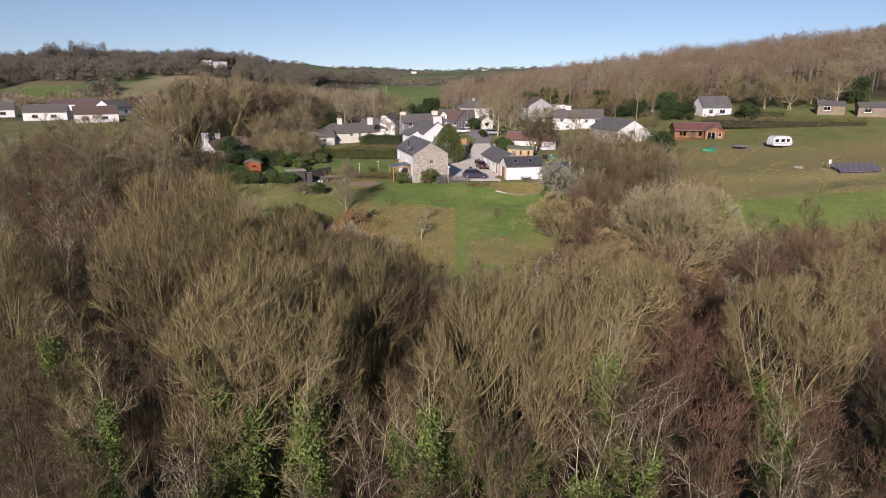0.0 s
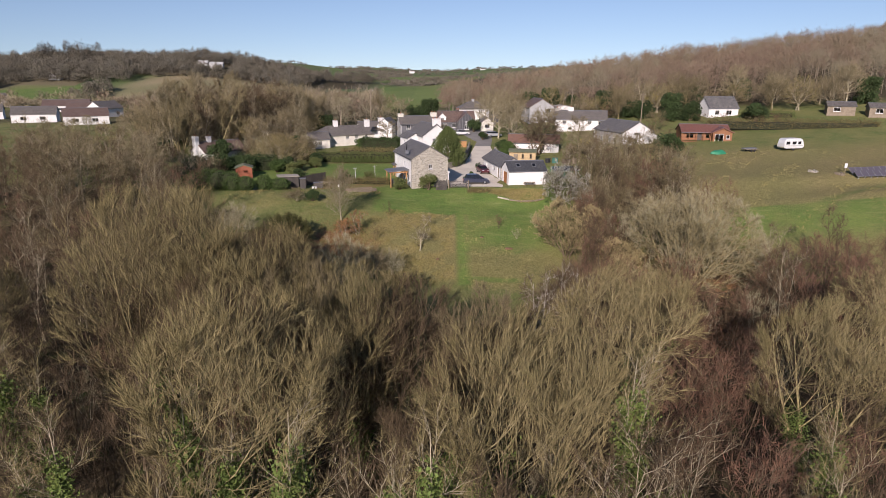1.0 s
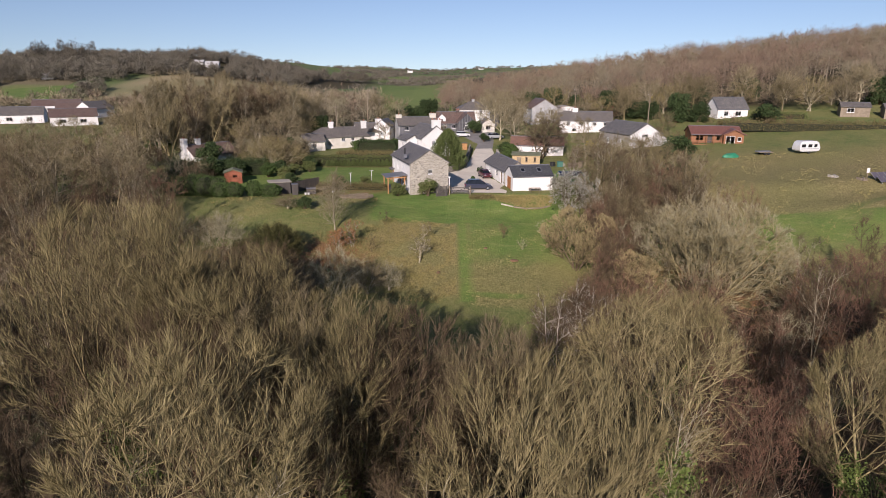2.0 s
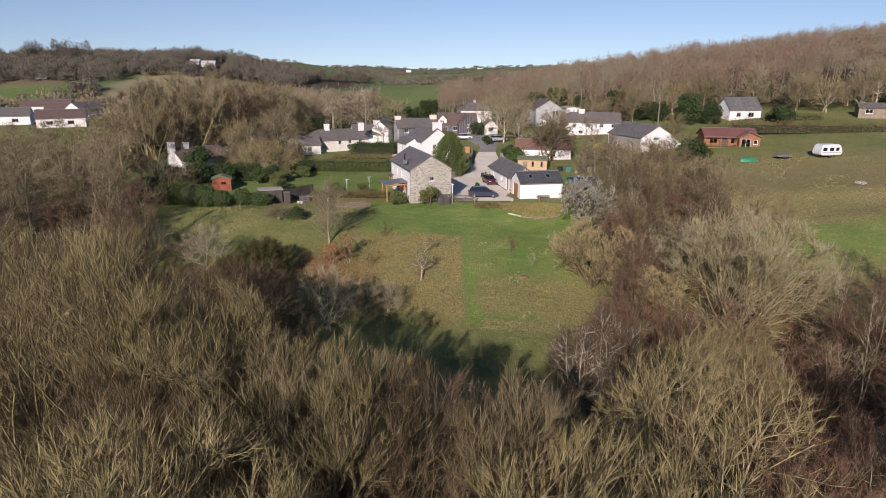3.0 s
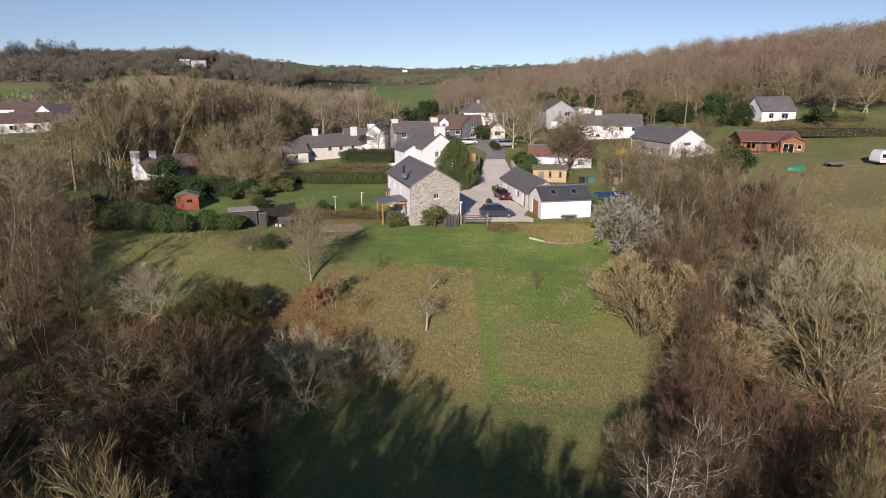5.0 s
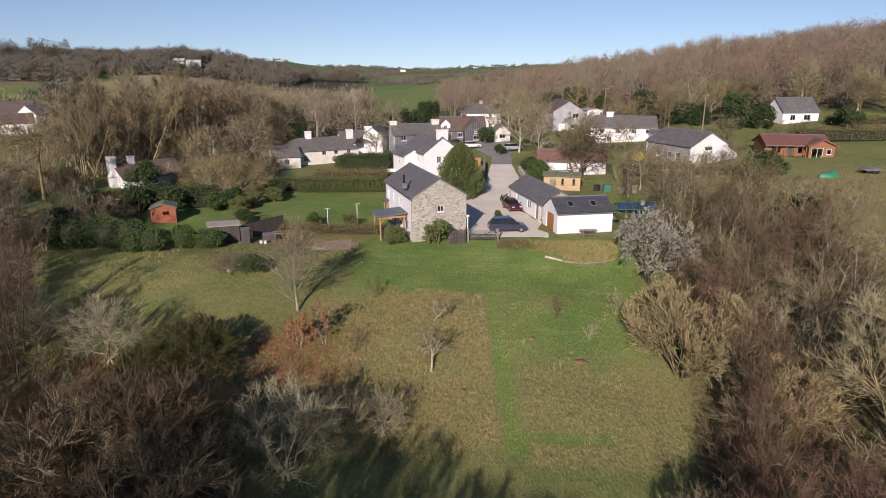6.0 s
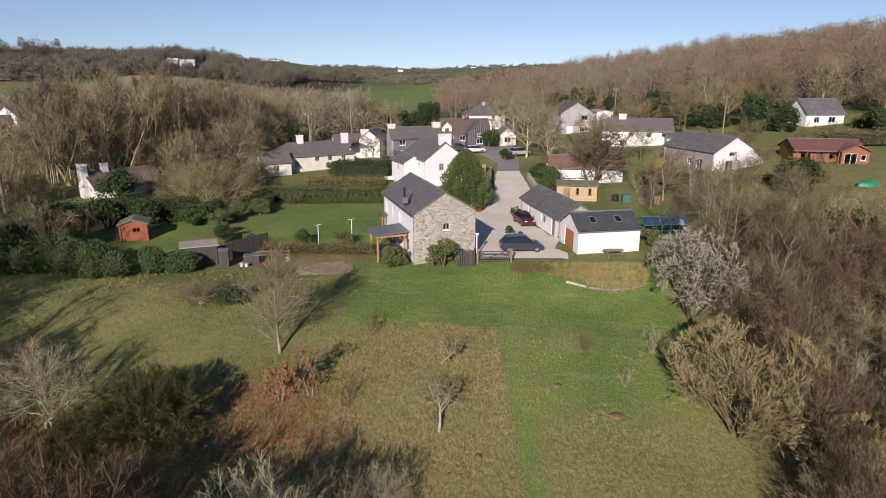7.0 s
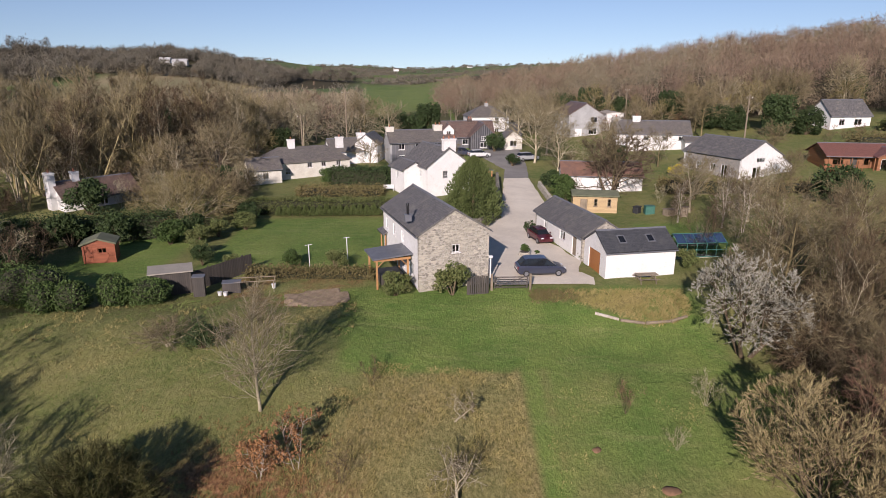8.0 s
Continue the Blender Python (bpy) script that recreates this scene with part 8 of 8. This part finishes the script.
for v in bm.verts:
    px, py = v.co.x * 2.7, v.co.y * 1.9
    e = math.hypot(v.co.x * 0.85, v.co.y * 0.85) + 0.13 * math.sin(4.3 * v.co.x + 2.9 * v.co.y) + 0.08 * math.sin(9 * v.co.y - 5 * v.co.x)
    c12, s12 = math.cos(radians(12)), math.sin(radians(12))
    v.co = (px, py, gz(-14.6 + px * c12 - py * s12, 109.7 + px * s12 + py * c12) - bed.location.z + (0.06 if e < 0.95 else -0.15) + 0.05 * math.sin(5 * px) * math.cos(4 * py))
part("earth", bm, SOIL, bed)
for x, y in ((-16.6, 117.4), (-13.3, 119.9)):
    c = thing("washing_line_post", x, y, gz(x, y), 30, "pale green washing line post on the lawn", "post", "washing line posts")
    part("pole", one_rod((0, 0, -0.2), (0, 0, 2.3), 0.045, sides=8), PLASTER, c)
    part("cross_arm", one_rod((-0.35, 0, 2.27), (0.35, 0, 2.27), 0.03, sides=6), PLASTER, c)
seat = thing("garden_bench", -11.2, 151.8, gz(-11.2, 151.8), 10, "white garden bench on the terrace", "bench")
part("seat", one_box(-0.8, 0.8, -0.22, 0.22, 0.42, 0.47, 0.01), WHITEPAINT, seat)
part("backrest", one_box(-0.8, 0.8, 0.2, 0.25, 0.472, 0.95, 0.01), WHITEPAINT, seat)
for gx in (-0.7, 0.7):
    part("leg", one_box(gx - 0.04, gx + 0.04, -0.2, 0.2, -0.05, 0.419, 0.01), WHITEPAINT, seat)

# ---- poles ----
for x, y, h, lab in ((-21.6, 186.0, 12.5, "wooden utility pole behind the cottage"), (-29.5, 181.0, 8.5, "shorter wooden utility pole behind the cottage"), (50.5, 170.0, 9.5, "wooden utility pole behind the barn"), (38.0, 199.0, 9.0, "wooden utility pole behind the long house"), (-38.0, 158.5, 7.0, "wooden pole at the cottage's drive")):
    pl = thing("utility_pole", x, y, gz(x, y), 20, lab, "utility pole", "utility poles")
    part("pole", one_rod((0, 0, -0.5), (0, 0, h), 0.15, 0.11, 8), POSTWOOD, pl)
    part("cross_arm", one_box(-0.7, 0.7, -0.06, 0.06, h - 0.55, h - 0.42, 0.01), POSTWOOD, pl)
    for gx in (-0.6, 0.6):
        part("insulator", one_rod((gx, 0, h - 0.421), (gx, 0, h - 0.25), 0.05, 0.04, 8), PLASTER, pl)

# ---- the sloping paddock ----
cv = thing("caravan", 73.6, 139.6, gz(73.6, 139.6), 12, "white touring caravan in the sloping paddock", "caravan")
part("body", loft([(xx, [(-1.05, a), (-1.1, a + 0.3), (-1.08, b - 0.25), (-0.95, b), (0.95, b), (1.08, b - 0.25), (1.1, a + 0.3), (1.05, a)]) for xx, a, b in ((-2.35, 0.75, 1.5), (-2.15, 0.5, 2.25), (-1.6, 0.45, 2.52), (1.5, 0.45, 2.52), (2.1, 0.5, 2.2), (2.45, 0.8, 1.45))]), WHITEPAINT, cv)
part("stripe", one_box(-2.1, 2.1, -1.112, -1.10, 0.95, 1.05), SILVERPAINT, cv)
for gx, gw in ((-1.5, 0.9), (0.0, 0.9), (1.3, 0.7)):
    part("window", one_box(gx - gw / 2, gx + gw / 2, -1.118, -1.08, 1.3, 1.9, 0.01), DARKGLASS, cv)
for sy in (-1, 1):
    part("wheel", one_rod((0, sy * 0.85, 0.3), (0, sy * 1.05, 0.3), 0.31, sides=16), TYRE, cv)
part("tow_bar", one_rod((2.3, 0, 0.5), (3.4, 0, 0.45), 0.05, sides=6), BLACKIRON, cv)
tp = thing("tarpaulin", 58.2, 139.0, gz(58.2, 139.0), 8, "heap under a bright green tarpaulin", "tarpaulin")
bm = bmesh.new()
bmesh.ops.create_icosphere(bm, subdivisions=3, radius=1.0)
for v in bm.verts:
    k = 1 + 0.12 * math.sin(5 * v.co.x) * math.cos(4 * v.co.y)
    v.co = (v.co.x * 1.7 * k, v.co.y * 1.0 * k, max(-0.05, v.co.z * 0.85 * k))
part("sheet", bm, surface("green tarpaulin", (0.03, 0.26, 0.13), (0.02, 0.20, 0.10), 2, 12, 0.5, 0.03), tp)
tr = thing("flat_trailer", 65.4, 140.0, gz(65.4, 140.0), 14, "low flat trailer loaded with grey boards", "trailer")
part("bed", one_box(-1.6, 1.6, -0.8, 0.8, 0.45, 0.56, 0.01), POSTWOOD, tr)
part("load", one_box(-1.9, 1.3, -0.5, 0.5, 0.562, 0.78, 0.03), LEAD, tr)
for gx in (-0.4, 0.4):
    for sy in (-1, 1):
        part("wheel", one_rod((gx, sy * 0.75, 0.25), (gx, sy * 0.9, 0.25), 0.26, sides=14), TYRE, tr)
PVCELL = surface("solar cells", (0.13, 0.115, 0.135), (0.10, 0.09, 0.11), 1.2, 10, 0.45, 0.0)
for k in range(7):
    for j in range(2):
        x, y = 71.6 + 1.08 * k, 113.0 + 1.7 * j
        sp = new("solar_panel")
        sp.matrix_basis = pose(x, y, gz(x, y) + 0.75, 0, 0, -4) @ pose(0, 0, 0, 28, 0, 0)
        tagged(sp, "tilted ground-mounted solar panel on the slope", "solar panel", "solar panels")
        part("frame", box(box(bmesh.new(), -0.51, 0.51, -0.82, 0.82, -0.03, 0.0), -0.05, 0.05, -0.6, -0.5, -1.2, -0.03), SILVERPAINT, sp)
        for a in range(2):
            for b in range(3):
                part("cell", one_box(-0.49 + 0.49 * a, -0.01 + 0.49 * a, -0.80 + 0.535 * b, -0.275 + 0.535 * b, 0.002, 0.014), PVCELL, sp)
for x, y, s, lab in ((69.6, 114.6, 1.0, "brown heap of timber beside the solar panels"), (66.5, 117.5, 0.8, "pale stone heap in the paddock")):
    hp = thing("heap", x, y, gz(x, y), 30, lab, "heap")
    for k in range(7):
        part("piece", one_box(-0.7 + 0.1 * k, 0.5 + 0.07 * k, -0.5 + 0.14 * k, -0.34 + 0.14 * k, -0.05, 0.25 + 0.08 * (k % 4), 0.02, pose(0, 0, 0, 0, 0, 13 * k)), POSTWOOD if s == 1 else STONE, hp)
sign = thing("notice_board", 71.0, 115.8, gz(71.0, 115.8), 0, "white board on a post beside the solar panels", "board")
part("board", one_box(-0.25, 0.25, -0.02, 0.02, 0.9, 1.7, 0.01), WHITEPAINT, sign)
part("post", one_box(-0.05, 0.05, 0.022, 0.1, -0.2, 1.6, 0.01), POSTWOOD, sign)

# verandah of the log cabin
house("cabin_wing", "gabled log wing of the cabin with glazed doors", 64.4, 153.3, -9, 4.2, 3.6, 2.4, 0.95, CABINWOOD, REDTILE, windows=(("s", -0.7, 0.1, 1.9, 1.9, 1, 0), ("s", 1.2, 0.9, 0.8, 0.9, 0, 0)),
      base=5.1, over=0.45, verge=0.5, category="wing", gutter=False)
ver = thing("verandah", 58.5, 153.1, 5.1, -9, "timber verandah deck in front of the cabin", "verandah")
part("deck", one_box(-3.3, 3.3, -0.9, 0.9, -0.5, 0.12, 0.02), CABINWOOD, ver)
for k in range(5):
    part("post", one_box(-3.2 + 1.6 * k - 0.06, -3.2 + 1.6 * k + 0.06, -0.85, -0.73, 0.122, 2.15, 0.01), CABINWOOD, ver)
part("rail", one_box(-3.2, 3.2, -0.82, -0.76, 0.95, 1.03, 0.005), CABINWOOD, ver)

RED_EARTH = surface("red-brown earth", (0.25, 0.14, 0.08), (0.17, 0.10, 0.055), 3, 14, 0.95, 0.04)
for k, (x, y, w) in enumerate(((8.9, 90.6, 0.6), (5.2, 93.4, 0.35), (-1.2, 86.4, 0.35))):
    mh = thing("molehill", x, y, gz(x, y), 40 * k, "low mound of fresh red-brown earth in the grass", "molehill", "molehills in the field")
    bm = bmesh.new()
    bmesh.ops.create_icosphere(bm, subdivisions=2, radius=1.0)
    for v in bm.verts:
        q = 1 + 0.22 * math.sin(4 * v.co.x + k) * math.cos(5 * v.co.y)
        v.co = (v.co.x * w * q, v.co.y * w * 0.7 * q, max(-0.1, v.co.z * 0.16 * q))
    part("earth", bm, RED_EARTH, mh, smooth=True)

# ---- rough grass, bracken and leaf litter ----
def tufts(name, label, seed, x, y, blades, high, wide, material, flop=0.9):
    rg = np.random.default_rng(seed)
    n = len(x)
    z = ground(x, y) + 0.07 * wobble(x, y, 2.1, 3) - 0.06
    at = np.repeat(np.stack([x, y, z], 1), blades, 0) + rg.normal(0, 0.09, (n * blades, 3)) * np.array([1, 1, 0])
    way = rg.normal(0, flop * 0.6, (n * blades, 3)) * np.array([1, 1, 0.2]) + np.array([0.25, 0.1, 0.8])
    way /= np.linalg.norm(way, axis=1)[:, None]
    g = Growth()
    g.slivers(at, way, high * rg.uniform(0.5, 1.3, n * blades), wide, rg)
    return tagged(new(name, g.mesh(name, material)), label, "grass", kind="stuff")


rg = np.random.default_rng(21)
n = 5200
mx, my = rg.uniform(-13.5, 1.0, n), rg.uniform(79, 100.3, n)
keep = (wobble(mx, my, 2.5, 9) + 0.7 * wobble(mx, my, 0.9, 3) > -0.3) & (mx > -13.5 + 0.3 * (my - 90))
tufts("meadow_grass", "tussocks of dry tan grass in the rough meadow", 22, mx[keep], my[keep], 7, 0.30, 0.05, GRASS_DRY)
sx_, sy_ = rg.uniform(2.2, 15, 2600), rg.uniform(79, 99, 2600)
keep = (wobble(sx_, sy_, 3.5, 4) + 0.6 * wobble(sx_, sy_, 1.1, 6) < -0.1) & (sx_ < 9 + 0.3 * (sy_ - 79))
tufts("field_grass", "tufts of dry and green grass on the sloping field", 23, sx_[keep], sy_[keep], 6, 0.2, 0.045, GRASS_DRY)
lx_, ly_ = rg.uniform(-44, -11, 4200), rg.uniform(82, 112, 4200)
keep = (np.asarray(wooded(lx_, ly_)) < 0.4) & (wobble(lx_, ly_, 4, 7) + 0.4 * wobble(lx_, ly_, 1.3, 2) > 0.3)
tufts("rough_grass", "rough tufts of olive grass below the garden", 24, lx_[keep], ly_[keep], 6, 0.26, 0.05, GRASS_DRY)
tufts("rough_grass", "rough tufts of green grass below the garden", 25, lx_[~keep], ly_[~keep], 6, 0.22, 0.05, GRASS_GREEN)
bx_, by_ = rg.uniform(3.6, 17, 1900), rg.uniform(106.4, 111.4, 1900)
keep = by_ > 0.2 + np.interp(bx_, (3.5, 7, 12, 15, 17.5), (110.0, 109.0, 106.8, 107.0, 109.0)) + 0.5 * wobble(bx_, by_, 2.2, 5) + rg.normal(0, 0.25, 1900)
bx_, by_ = bx_[keep], by_[keep]
red = bx_ + rg.normal(0, 1.2, len(bx_)) < 7.5
tufts("bank_scrub", "reddish dead stems on the bank below the garage", 36, bx_[red], by_[red], 8, 0.4, 0.045, LEAF_SCRUB)
bx_, by_ = bx_[~red], by_[~red]
tufts("bank_grass", "long dry grass on the bank below the garage", 26, bx_, by_, 9, 0.42, 0.04, GRASS_DRY)
kx, ky = rg.normal(-14.2, 2.2, 700), rg.normal(88.6, 2.6, 700)
tufts("bracken", "rusty bracken and dead leaves under the saplings", 27, kx, ky, 8, 0.3, 0.06, LEAF_BRACKEN)
kx, ky = rg.uniform(-33, -23, 800), rg.uniform(72, 88, 800)
tufts("bracken", "rusty dead bracken at the wood's edge", 28, kx, ky, 9, 0.55, 0.08, LEAF_BRACKEN)
kx, ky = rg.uniform(22, 44, 900), rg.uniform(70, 100, 900)
tufts("bracken", "rusty dead bracken along the field hedge", 29, kx, ky, 8, 0.55, 0.08, LEAF_BRACKEN)
kx, ky = rg.uniform(36, 80, 3500), rg.uniform(92, 140, 3500)
keep = wobble(kx, ky, 5, 4) > 0.1
tufts("slope_grass", "dry grass tufts on the sloping paddock", 30, kx[keep], ky[keep], 5, 0.28, 0.07, GRASS_DRY)
wx_, wy_ = rg.uniform(-45, 45, 4200), rg.uniform(24, 78, 4200)
keep = np.asarray(wooded(wx_, wy_)) > 0.5
tufts("woodland_litter", "dead stems and brambles on the woodland floor", 31, wx_[keep], wy_[keep], 6, 0.9, 0.05, LITTER)
